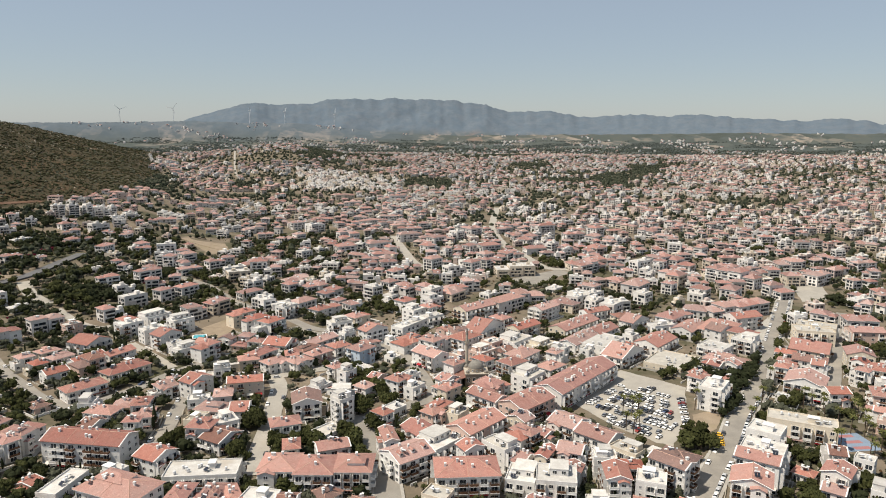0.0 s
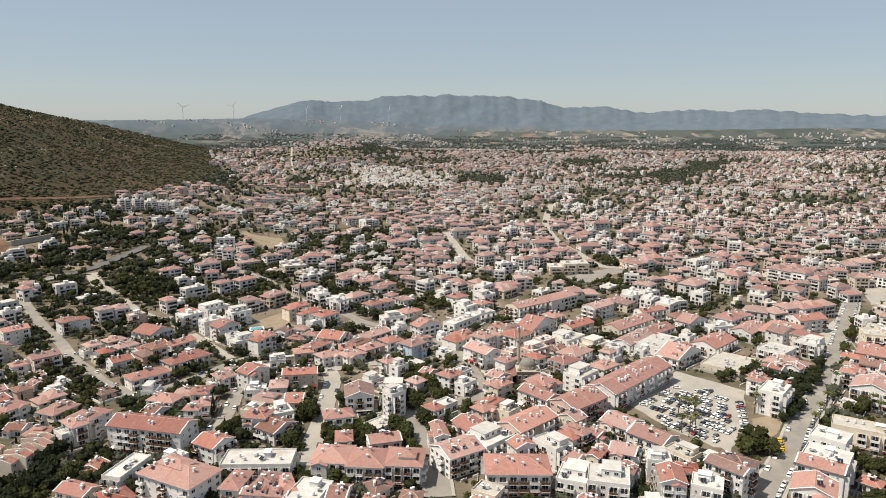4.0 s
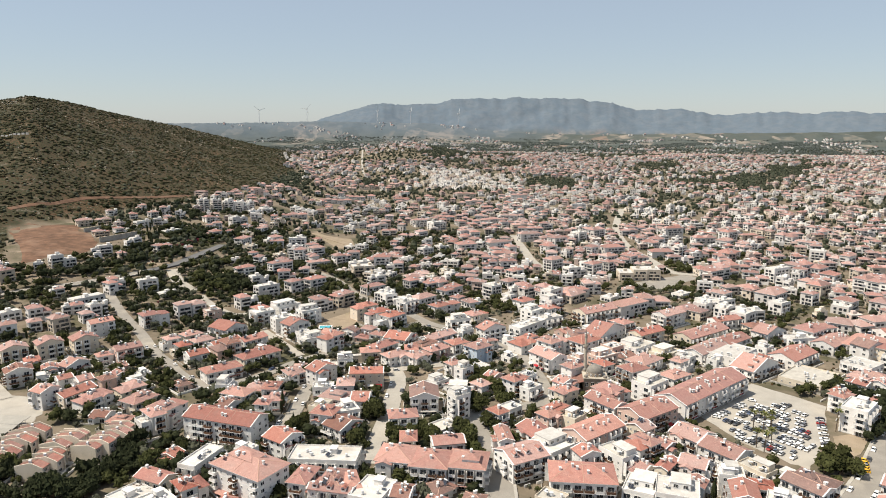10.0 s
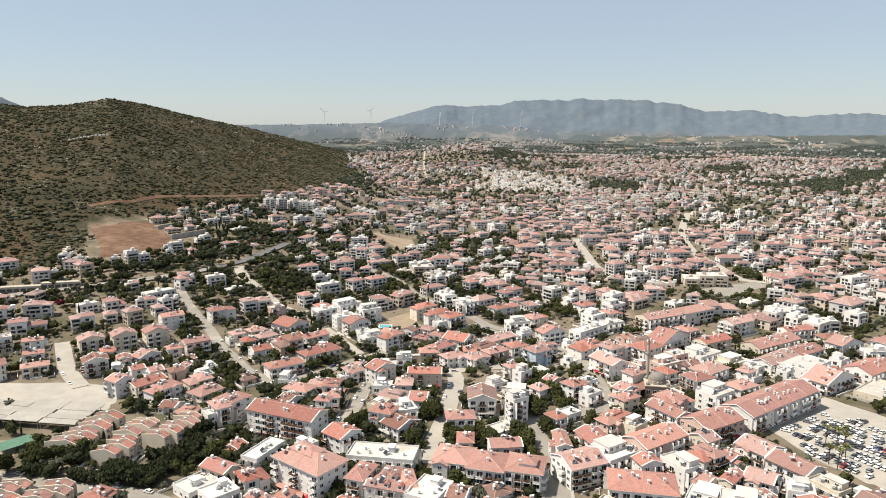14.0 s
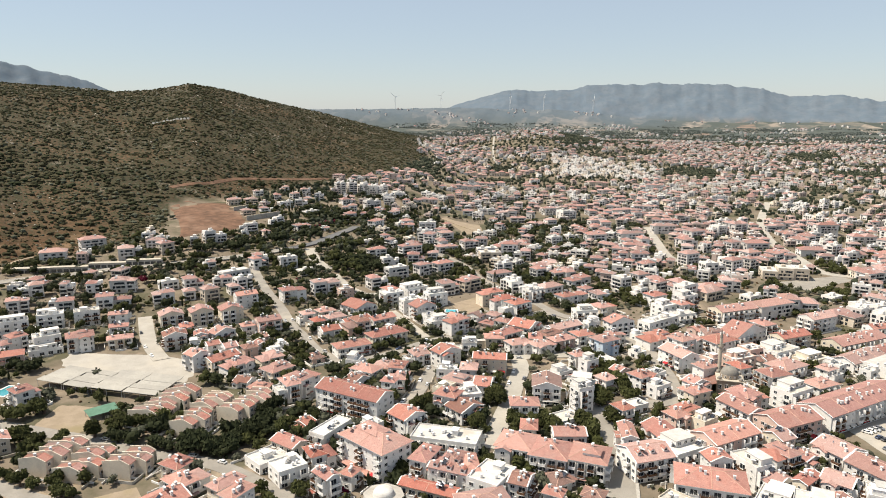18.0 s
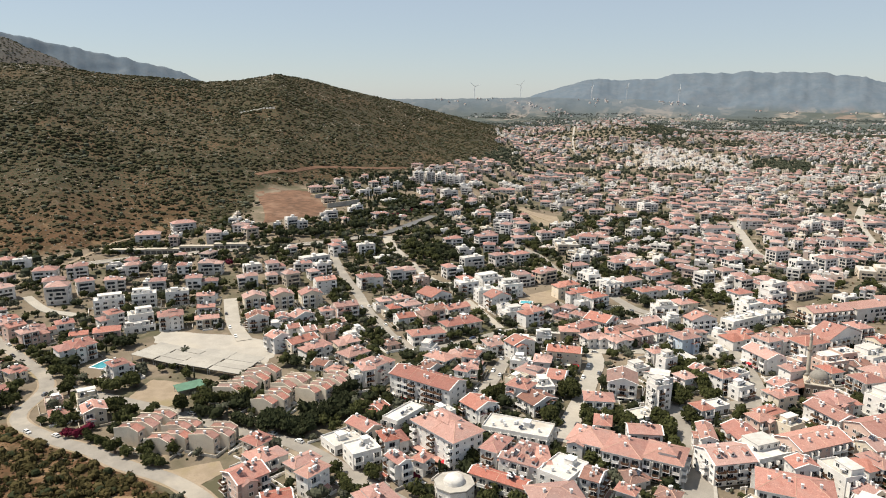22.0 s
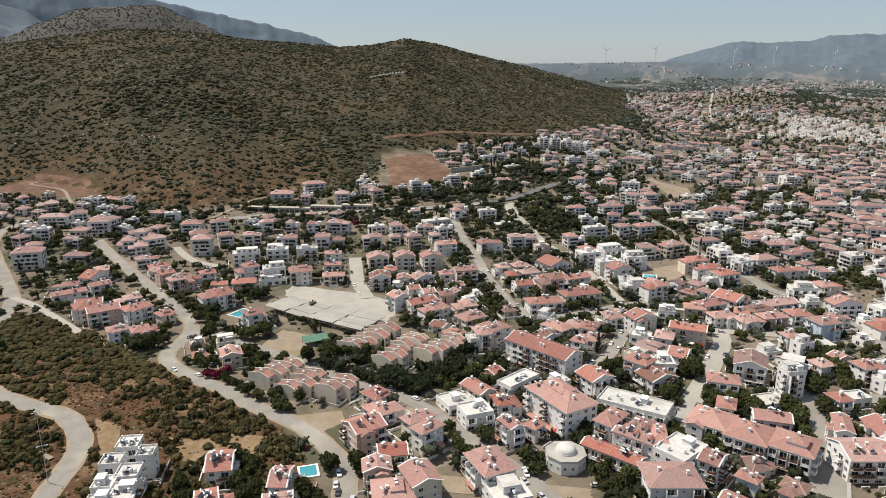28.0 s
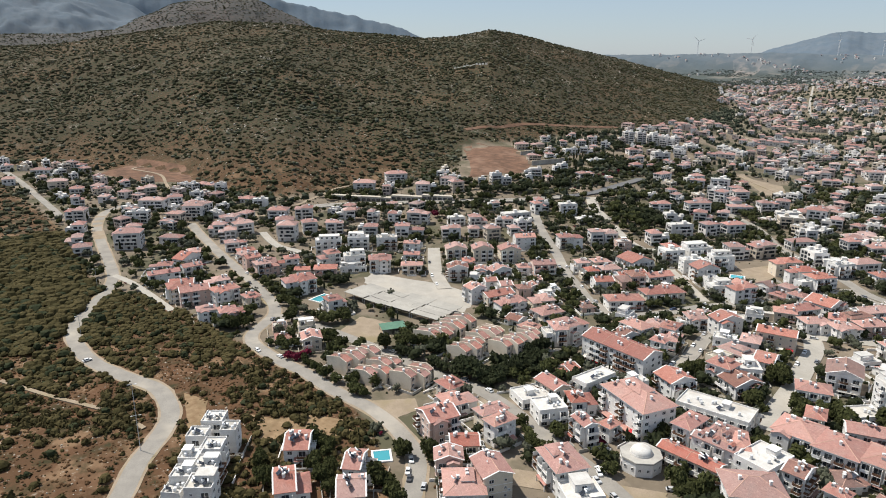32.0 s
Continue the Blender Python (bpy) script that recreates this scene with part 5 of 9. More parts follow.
house(72.8, 264.4, -41, 15.9, 8.4, 4, "gable", tile="tile_dark", wall="plaster", annexed=False)
house(50.4, 258.9, -0, 9.2, 14.0, 3, "front", wall="plaster", annexed=False)
house(62.8, 254.0, -15, 11.4, 10.0, 3, "flat", wall="plaster", annexed=False)
house(114.5, 279.6, -30, 16.8, 12.0, 4, "flat", wall="plaster", annexed=False)
house(109.0, 270.1, -30, 16.8, 9.8, 4, "gable", wall="plaster", annexed=False)
house(100.1, 252.7, -22, 14.1, 14.0, 4, "front", wall="plaster", annexed=False)
house(144.9, 314.5, -23, 29.6, 12.0, 3, "flat", wall="cream", annexed=False)
house(146.4, 284.7, -15, 7.0, 10.0, 3, "gable", wall="plaster", annexed=False)
house(139.0, 266.9, -37, 9.9, 12.0, 3, "front", wall="plaster", annexed=False)
house(133.5, 257.6, -33, 8.3, 8.0, 2, "gable", annexed=False)
# houses of the middle streets
house(-560.5, 161.9, 70, 21.1, 10.0, 2, "gable", annexed=False)
house(-579.7, 170.7, 67, 20.7, 9.0, 2, "hip")
house(-619.7, 190.8, 57, 19.5, 10.0, 2, "flat")
house(-528.1, 186.0, 40, 19.1, 9.0, 2, "hip")
house(-575.1, 201.6, 31, 14.6, 8.0, 2, "hip")
house(-608.5, 240.2, 30, 25.6, 12.0, 3, "gable", annexed=False)
house(-472.1, 175.2, 113, 18.1, 10.0, 2, "front")
house(-452.1, 170.0, 85, 13.0, 8.0, 2, "gable", annexed=False)
house(-466.7, 154.7, 60, 14.2, 9.0, 2, "hip")
house(-448.5, 149.7, 80, 20.0, 8.0, 2, "gable", annexed=False)
house(-421.5, 151.5, 62, 14.6, 10.0, 2, "gable", annexed=False)
house(-394.7, 148.4, 76, 17.1, 11.0, 3, "gable", wall="pink", annexed=False)
house(-411.4, 169.7, 78, 14.8, 9.0, 2, "hip")
house(-383.4, 162.6, 88, 14.9, 10.0, 3, "hip")
house(-354.9, 153.4, 74, 12.9, 10.0, 2, "hip")
house(-508.3, 222.5, 65, 14.2, 10.0, 3, "hip", wall="plaster")
house(-535.6, 231.1, 24, 19.1, 9.0, 2, "hip")
house(-518.5, 240.2, 81, 17.0, 10.0, 3, "front")
house(-555.1, 245.8, 75, 17.7, 9.0, 2, "gable", annexed=False)
house(-483.8, 217.2, 71, 17.0, 9.0, 2, "hip")
house(-459.5, 213.7, 75, 11.9, 9.0, 2, "hip")
house(-433.0, 205.2, 88, 10.8, 8.0, 3, "gable", annexed=False)
house(-416.3, 207.5, 81, 15.4, 9.0, 3, "hip")
house(-526.5, 302.2, 56, 16.5, 11.0, 3, "gable", wall="plaster", annexed=False)
house(-495.0, 265.7, 60, 15.5, 11.0, 4, "hip", wall="plaster")
house(-485.7, 282.9, 67, 12.9, 10.0, 3, "hip")
house(-473.3, 299.4, 52, 15.2, 10.0, 3, "hip", wall="plaster")
house(-500.4, 327.7, 63, 17.9, 10.0, 3, "hip")
house(-446.4, 313.4, 49, 17.4, 10.0, 3, "front")
house(-434.4, 268.8, 57, 19.6, 10.0, 3, "flat")
house(-426.1, 290.2, 52, 16.0, 10.0, 3, "flat", wall="plaster")
house(-480.3, 343.6, 39, 9.5, 10.0, 3, "hip")
house(-460.8, 351.9, 42, 11.2, 9.0, 3, "front")
house(-446.0, 366.8, 37, 20.6, 11.0, 3, "gable", annexed=False)
house(-420.0, 335.5, 47, 25.4, 10.0, 3, "gable", annexed=False)
house(-411.0, 306.0, 53, 15.6, 10.0, 3, "flat", wall="plaster")
house(-394.2, 317.4, 43, 12.3, 7.0, 2, "gable", annexed=False)
house(-373.3, 300.1, 45, 11.6, 7.0, 2, "gable", annexed=False)
house(-355.1, 285.4, 50, 13.9, 8.0, 2, "hip")
house(-373.3, 271.6, 55, 14.6, 12.0, 3, "hip", wall="plaster")
house(-407.2, 251.0, 77, 14.6, 10.0, 3, "hip")
house(-389.8, 261.5, 62, 14.7, 10.0, 3, "flat", wall="plaster")
house(-384.4, 256.6, 58, 18.3, 6.0, 1, "flat", wall="plaster")
house(-371.8, 206.5, 77, 19.2, 14.0, 3, "hip", wall="plaster")
house(-386.7, 235.9, 55, 14.4, 10.0, 2, "hip")
house(-324.6, 203.8, 79, 12.0, 9.0, 3, "hip")
house(-423.7, 227.2, 67, 16.1, 9.0, 2, "hip")
house(-395.5, 358.0, 54, 16.1, 10.0, 3, "hip", wall="plaster")
house(-402.0, 393.7, 57, 15.8, 10.0, 3, "hip")
house(-388.7, 376.4, 54, 9.1, 9.0, 2, "front")
house(-373.0, 381.5, 67, 12.7, 9.0, 3, "hip")
house(-390.8, 413.9, 52, 15.9, 9.0, 2, "hip")
house(-369.0, 404.5, 62, 12.2, 9.0, 2, "hip")
house(-342.1, 385.6, 57, 15.6, 10.0, 3, "gable", wall="plaster", annexed=False)
house(-356.5, 327.7, 55, 14.6, 12.0, 3, "front", wall="cream")
house(-343.1, 341.4, 56, 14.3, 12.0, 3, "front", wall="cream")
house(-329.6, 355.5, 56, 14.5, 12.0, 3, "front", wall="cream")
house(-330.5, 305.8, 51, 12.7, 9.0, 2, "hip", wall="plaster")
house(-315.6, 313.0, 45, 8.0, 9.0, 2, "front", wall="plaster")
house(-307.3, 322.4, 74, 14.3, 9.0, 2, "front")
house(-290.3, 347.2, 55, 15.2, 10.0, 3, "gable", wall="pink", annexed=False)
house(-320.7, 413.7, 56, 18.5, 11.0, 3, "hip")
house(-310.4, 440.6, 55, 23.6, 11.0, 3, "gable", annexed=False)
house(-281.9, 375.9, 57, 11.4, 9.0, 2, "hip")
house(-266.5, 366.2, 57, 11.0, 9.0, 2, "hip")
house(-273.5, 389.1, 62, 12.5, 9.0, 2, "hip")
house(-247.5, 355.3, 56, 12.4, 10.0, 2, "gable", annexed=False)
house(-284.9, 277.9, 78, 10.3, 9.0, 3, "front", wall="plaster")
house(-274.8, 286.5, 77, 19.0, 10.0, 2, "gable", annexed=False)
house(-260.2, 282.5, 74, 16.4, 10.0, 2, "hip", wall="plaster")
house(-251.0, 299.3, 61, 13.5, 11.0, 2, "hip")
house(-281.8, 474.0, 57, 17.3, 11.0, 3, "hip")
house(-291.7, 441.5, 55, 11.4, 9.0, 2, "flat")
house(-260.0, 411.1, 70, 17.7, 18.0, 2, "front", wall="plaster")
house(-242.6, 378.6, 66, 20.2, 10.0, 2, "gable", annexed=False)
house(-230.4, 391.8, 64, 18.0, 10.0, 2, "gable", wall="plaster", annexed=False)
house(-260.2, 380.5, 61, 12.8, 9.0, 2, "hip")
house(-218.4, 336.1, 53, 20.8, 11.0, 2, "hip")
house(-210.2, 364.0, 59, 24.8, 11.0, 2, "hip")
house(-254.1, 451.5, 60, 16.3, 10.0, 3, "hip")
house(-283.2, 509.1, 57, 21.2, 10.0, 3, "flat", wall="plaster")
house(-241.0, 460.5, 62, 19.0, 12.0, 3, "flat", wall="plaster")
house(-219.1, 454.0, 52, 15.4, 11.0, 3, "flat", wall="plaster")
house(-224.1, 488.2, 52, 18.4, 12.0, 3, "hip")
house(-214.8, 506.0, 64, 20.0, 12.0, 3, "hip")
house(-227.6, 430.4, 51, 15.0, 10.0, 3, "flat")
house(-213.8, 421.5, 59, 15.4, 12.0, 3, "front", wall="plaster")
house(-192.0, 401.9, 54, 14.8, 10.0, 2, "flat", wall="plaster")
house(-183.6, 412.5, 68, 13.6, 10.0, 2, "front", wall="plaster")
house(-184.0, 475.3, 53, 18.8, 11.0, 3, "hip")
house(-176.6, 339.6, 49, 14.2, 10.0, 2, "hip")
house(-159.2, 343.6, 61, 14.4, 10.0, 3, "front", wall="plaster")
house(-148.5, 384.9, 25, 17.4, 9.0, 2, "hip")
house(-269.1, 533.2, 65, 17.4, 10.0, 3, "hip")
house(-257.4, 548.5, 61, 18.9, 10.0, 3, "hip")
house(-168.7, 462.4, 53, 17.6, 11.0, 3, "hip")
house(-156.6, 453.4, 63, 23.0, 11.0, 3, "hip", wall="plaster")
house(-203.6, 549.7, 54, 21.8, 10.0, 2, "hip")
house(-183.3, 522.7, 66, 17.9, 9.0, 3, "flat", wall="plaster")
house(-156.4, 497.4, 63, 13.6, 10.0, 3, "flat", wall="plaster")
house(-151.1, 523.7, 60, 21.5, 12.0, 2, "hip")
house(-172.3, 570.2, 55, 19.5, 10.0, 3, "hip")
house(-154.8, 575.9, 53, 23.1, 11.0, 2, "gable", annexed=False)
house(-136.8, 556.2, 59, 24.5, 11.0, 2, "hip")
house(-128.5, 506.1, 57, 23.9, 11.0, 2, "hip")
house(-124.6, 526.9, 65, 14.7, 9.0, 2, "hip")
house(-108.6, 467.3, 38, 16.2, 9.0, 2, "flat", wall="plaster")
house(-136.6, 418.8, 80, 15.8, 16.0, 2, "front", wall="plaster")
house(-142.2, 399.4, 63, 17.7, 10.0, 2, "hip")
house(-112.8, 426.8, 58, 25.0, 10.0, 2, "gable", annexed=False)
house(-128.9, 383.7, 52, 13.8, 10.0, 2, "hip")
house(-115.3, 387.4, 54, 14.4, 10.0, 2, "hip")
house(-117.0, 408.6, 64, 15.3, 9.0, 2, "hip")
house(-106.9, 401.1, 54, 15.0, 9.0, 2, "hip")
house(-115.6, 709.8, 24, 28.5, 11.0, 3, "hip")
house(-122.9, 666.8, 15, 15.3, 10.0, 3, "hip")
house(-105.3, 672.5, 22, 18.2, 10.0, 3, "front")
house(-62.1, 699.6, 27, 14.9, 9.0, 3, "hip")
house(-38.3, 656.8, 35, 21.8, 12.0, 3, "flat", wall="plaster")
house(-25.5, 686.7, 32, 19.6, 10.0, 3, "flat", wall="plaster")
house(-78.8, 571.9, 29, 19.2, 10.0, 3, "hip")
house(-49.9, 550.0, 61, 19.0, 10.0, 4, "flat", wall="plaster")
house(-32.9, 579.6, 31, 22.6, 11.0, 2, "hip")
house(-20.5, 595.0, 20, 16.2, 11.0, 3, "hip")
house(-13.7, 507.6, 46, 31.7, 14.0, 3, "gable", annexed=False)
house(9.9, 532.4, 49, 35.2, 14.0, 3, "gable", annexed=False)
house(-19.2, 445.1, 20, 18.2, 12.0, 3, "hip")
house(-5.8, 455.2, 60, 30.8, 14.0, 3, "front", wall="plaster")
house(21.4, 459.9, 48, 23.0, 11.0, 3, "gable", annexed=False)
house(-58.4, 467.6, 61, 30.3, 10.0, 2, "flat", wall="plaster")
house(-44.9, 489.9, 43, 14.7, 10.0, 2, "flat", wall="plaster")
house(-80.4, 444.2, 47, 17.7, 10.0, 3, "front")
house(94.1, 681.1, 39, 44.3, 12.0, 3, "gable", wall="plaster", annexed=False)
house(145.3, 684.2, 41, 24.1, 11.0, 4, "flat", wall="plaster")
house(168.8, 708.6, 43, 27.9, 12.0, 4, "front", wall="plaster")
house(167.3, 647.4, 48, 32.1, 12.0, 3, "gable", wall="plaster", annexed=False)
house(70.1, 572.3, 38, 14.4, 9.0, 2, "flat", wall="plaster")
house(83.4, 571.4, 41, 19.8, 9.0, 2, "flat", wall="plaster")
house(97.4, 544.1, 18, 22.6, 12.0, 2, "flat", wall="plaster")
house(94.9, 620.5, 31, 14.1, 9.0, 2, "hip")
house(109.9, 625.2, 33, 18.3, 9.0, 2, "hip")
house(128.9, 620.4, 17, 20.8, 9.0, 2, "hip")
house(38.6, 510.2, 50, 22.4, 12.0, 3, "gable", wall="plaster", annexed=False)
house(52.7, 538.7, 53, 22.3, 10.0, 2, "front", wall="plaster")
house(77.0, 514.1, 34, 22.1, 10.0, 2, "gable", annexed=False)
house(57.8, 478.4, 50, 42.5, 14.0, 2, "gable", annexed=False)
house(74.8, 465.6, 52, 24.8, 13.0, 2, "gable", annexed=False)
house(102.2, 491.4, 46, 20.5, 12.0, 2, "front", wall="plaster")
house(95.9, 502.7, 27, 14.7, 10.0, 2, "hip")
house(118.2, 478.8, 24, 16.6, 10.0, 2, "flat", wall="plaster")
house(135.9, 508.2, 27, 22.8, 11.0, 2, "hip")
house(137.2, 477.8, 54, 28.1, 14.0, 2, "gable", wall="plaster", annexed=False)
house(155.0, 524.9, -25, 18.7, 14.0, 2, "gable", wall="plaster", annexed=False)
house(227.3, 652.8, -44, 46.5, 13.0, 4, "gable", wall="plaster", annexed=False)
house(242.0, 592.3, -71, 22.8, 14.0, 3, "gable", wall="plaster", annexed=False)
house(286.0, 653.1, -9, 17.7, 14.0, 2, "hip")
house(299.1, 649.8, 35, 27.8, 14.0, 3, "hip")
house(303.9, 724.4, 23, 34.0, 13.0, 2, "hip")
house(170.7, 524.7, 28, 23.9, 16.0, 3, "gable", wall="plaster", annexed=False)
house(195.5, 535.0, 31, 37.2, 16.0, 3, "gable", wall="plaster", annexed=False)
house(153.5, 464.0, 42, 15.9, 12.0, 3, "front", wall="plaster")
house(180.3, 497.8, 23, 23.0, 14.0, 3, "gable", wall="plaster", annexed=False)
house(222.5, 476.3, -28, 24.5, 14.0, 3, "flat", wall="cream")
house(242.5, 508.3, -39, 18.0, 12.0, 3, "front", wall="plaster")
house(260.7, 495.0, -8, 23.7, 16.0, 3, "hip")
house(249.9, 466.9, -2, 21.5, 12.0, 3, "gable", annexed=False)
house(356.7, 668.5, -15, 13.4, 12.0, 3, "front", wall="plaster")
house(298.0, 569.3, 30, 21.5, 10.0, 2, "flat", wall="plaster")
house(20.7, 663.9, 9, 42.3, 22.0, 3, "flat", wall="cream")
# hillside and the streets beyond
house(-589.5, 653.4, 60, 17.9, 10.0, 2, "hip", wall="cream")
house(-578.5, 671.0, 60, 16.9, 10.0, 2, "hip", wall="cream")
house(-534.6, 615.0, 59, 17.4, 9.0, 2, "hip")
house(-529.5, 640.0, 60, 16.9, 9.0, 2, "hip")
house(-614.4, 728.2, 61, 13.0, 8.0, 2, "hip")
house(-614.5, 783.6, 66, 13.8, 8.0, 2, "hip")
house(-566.1, 743.2, 69, 12.7, 8.0, 2, "hip")
house(-483.7, 555.2, 48, 20.3, 10.0, 3, "flat", wall="plaster")
house(-484.5, 506.4, 61, 23.7, 10.0, 3, "flat", wall="plaster")
house(-475.0, 539.5, 49, 7.4, 8.0, 2, "flat", wall="plaster")
house(-460.3, 553.5, 59, 7.7, 8.0, 2, "hip")
house(-481.7, 597.6, 62, 16.6, 10.0, 3, "flat", wall="plaster")
house(-536.9, 686.1, 63, 20.8, 10.0, 2, "flat", wall="plaster")
house(-531.1, 710.3, 37, 17.9, 10.0, 2, "flat", wall="plaster")
house(-492.9, 677.0, 68, 21.6, 9.0, 1, "flat", wall="plaster")
house(-450.7, 601.9, 70, 19.7, 10.0, 2, "front", wall="plaster")
house(-433.2, 619.5, 35, 9.8, 8.0, 1, "hip")
house(-474.6, 734.6, 33, 20.2, 10.0, 2, "hip", wall="plaster")
house(-550.0, 827.0, 47, 14.0, 20.0, 5, "flat", wall="plaster", annexed=False)
house(-538.5, 840.5, 47, 13.5, 16.0, 5, "flat", wall="plaster", annexed=False)
house(-528.0, 852.5, 47, 13.5, 18.0, 5, "flat", wall="plaster", annexed=False)
house(-517.5, 864.5, 47, 13.5, 15.0, 4, "flat", wall="plaster", annexed=False)
house(-508.5, 875.5, 47, 12.0, 16.0, 4, "flat", wall="plaster", annexed=False)
house(-507.7, 857.5, 15, 21.0, 12.0, 4, "flat", wall="plaster")
house(-403.7, 476.3, 56, 13.6, 9.0, 3, "hip", wall="plaster")
house(-380.0, 484.9, 53, 17.0, 10.0, 3, "flat", wall="plaster")
house(-491.5, 487.2, 38, 7.9, 8.0, 2, "flat", wall="plaster")
house(-428.2, 439.3, 58, 10.8, 8.0, 2, "hip")
house(-437.3, 706.0, 32, 10.2, 9.0, 2, "hip", wall="plaster")
house(-462.2, 767.9, 61, 24.6, 11.0, 3, "flat", wall="plaster")
house(-472.1, 828.1, 30, 14.9, 10.0, 2, "flat", wall="plaster")
house(-470.4, 865.7, 20, 22.0, 10.0, 2, "flat", wall="plaster")
house(-442.7, 895.5, 26, 28.5, 14.0, 2, "hip")
house(-440.8, 955.5, 25, 24.7, 10.0, 2, "hip")
house(-406.8, 936.2, 25, 19.4, 9.0, 2, "hip")
house(-365.3, 860.0, 23, 15.5, 9.0, 2, "hip")
house(-349.6, 889.3, 32, 26.0, 10.0, 2, "flat", wall="plaster")
house(-318.0, 884.7, 47, 30.1, 10.0, 2, "hip")
house(-288.2, 845.1, 19, 22.4, 10.0, 2, "hip", wall="plaster")
house(-368.3, 690.4, 28, 16.2, 10.0, 2, "hip", wall="plaster")
house(-348.3, 701.2, 26, 21.6, 10.0, 4, "flat", wall="plaster")
house(-330.6, 658.8, 27, 19.1, 10.0, 4, "flat", wall="plaster")
house(-326.6, 696.8, 60, 18.7, 9.0, 3, "hip")
house(-332.1, 558.8, 51, 18.7, 10.0, 3, "hip", wall="plaster")
house(-313.3, 590.6, 60, 26.0, 10.0, 3, "hip")
house(-291.5, 562.2, 27, 17.2, 10.0, 3, "hip", wall="plaster")
house(-283.3, 582.1, 26, 10.5, 9.0, 3, "hip", wall="plaster")
house(-289.9, 627.5, 54, 24.9, 11.0, 3, "hip")
house(-284.5, 669.1, 23, 13.6, 9.0, 2, "hip")
house(-271.8, 677.6, 22, 13.6, 10.0, 3, "hip")
house(-247.0, 630.4, 32, 23.6, 12.0, 3, "flat", wall="plaster")
house(-229.6, 648.3, 19, 18.2, 12.0, 4, "hip")
house(-211.9, 635.9, 18, 18.1, 12.0, 3, "hip", wall="plaster")
house(-305.2, 536.0, 49, 16.4, 10.0, 3, "flat")
house(-367.8, 601.6, 43, 12.5, 8.0, 1, "flat", wall="plaster")
house(-361.2, 625.8, 57, 8.6, 8.0, 2, "hip", wall="plaster")
house(-572.3, 1134.5, 27, 25.1, 10.0, 2, "hip")
house(-481.8, 1104.4, 24, 43.8, 12.0, 2, "hip")
house(-467.1, 1188.7, 21, 32.9, 12.0, 2, "hip")
house(-450.7, 1217.9, 20, 16.3, 12.0, 2, "hip")
house(-534.3, 1316.1, 22, 33.5, 12.0, 3, "hip")
house(-506.7, 1372.9, 20, 57.6, 12.0, 3, "hip")
house(-270.5, 925.1, 43, 19.8, 10.0, 3, "hip", wall="plaster")
house(-253.7, 946.9, 15, 16.2, 10.0, 3, "hip", wall="plaster")
house(-249.4, 835.7, 51, 30.4, 11.0, 2, "hip", wall="plaster")
house(-219.1, 779.0, 16, 14.0, 10.0, 3, "flat", wall="plaster")
house(-204.0, 814.0, 14, 12.3, 9.0, 2, "hip")
house(-167.5, 756.7, 36, 24.3, 14.0, 3, "hip")
house(-181.7, 821.1, 40, 15.2, 9.0, 2, "hip")
house(-190.2, 864.0, 47, 24.7, 9.0, 2, "hip")
house(-195.8, 887.3, 12, 19.5, 9.0, 2, "hip")
house(-217.9, 951.9, 42, 18.2, 9.0, 2, "hip")
house(-195.7, 924.3, 44, 15.5, 9.0, 2, "hip")
house(-122.3, 741.9, 38, 32.2, 12.0, 3, "hip")
house(-132.8, 778.4, 40, 31.9, 10.0, 3, "gable", annexed=False)
house(-126.5, 689.4, 10, 18.2, 11.0, 3, "front", wall="plaster")
house(-141.0, 669.4, 12, 13.3, 10.0, 3, "front")
house(-138.9, 647.8, 12, 17.5, 10.0, 2, "hip")
house(-153.1, 929.2, 43, 33.7, 10.0, 3, "hip")
house(-156.0, 1002.1, 9, 28.4, 10.0, 3, "hip")
house(-192.9, 1005.0, 11, 33.4, 9.0, 2, "hip")
house(-180.0, 975.2, 45, 34.3, 9.0, 2, "hip")
house(-115.6, 888.9, 7, 23.9, 11.0, 3, "hip", wall="plaster")
house(-122.1, 946.7, 7, 16.5, 10.0, 3, "hip")
house(-78.9, 780.9, 6, 15.3, 10.0, 3, "hip")
house(-67.3, 730.4, 5, 13.0, 10.0, 3, "hip", wall="plaster")
house(-77.7, 666.2, 7, 13.1, 9.0, 2, "hip")
house(-91.9, 644.4, 8, 14.4, 10.0, 3, "flat", wall="plaster")
house(-113.0, 621.7, 10, 17.7, 10.0, 2, "flat", wall="plaster")
house(-174.0, 580.4, 17, 17.5, 11.0, 3, "gable", annexed=False)
house(-156.8, 586.2, 15, 17.3, 10.0, 2, "gable", annexed=False)
house(-139.2, 608.5, 13, 9.2, 9.0, 2, "gable", wall="plaster", annexed=False)
house(-123.2, 592.5, 12, 13.4, 10.0, 2, "gable", wall="plaster", annexed=False)
house(-278.5, 1268.1, 12, 38.2, 12.0, 3, "hip")
house(-252.1, 1188.0, 12, 47.7, 12.0, 2, "hip")
house(-184.9, 1269.8, 8, 44.6, 12.0, 3, "gable", wall="plaster", annexed=False)
house(-330.6, 1051.9, 17, 24.9, 10.0, 2, "hip")
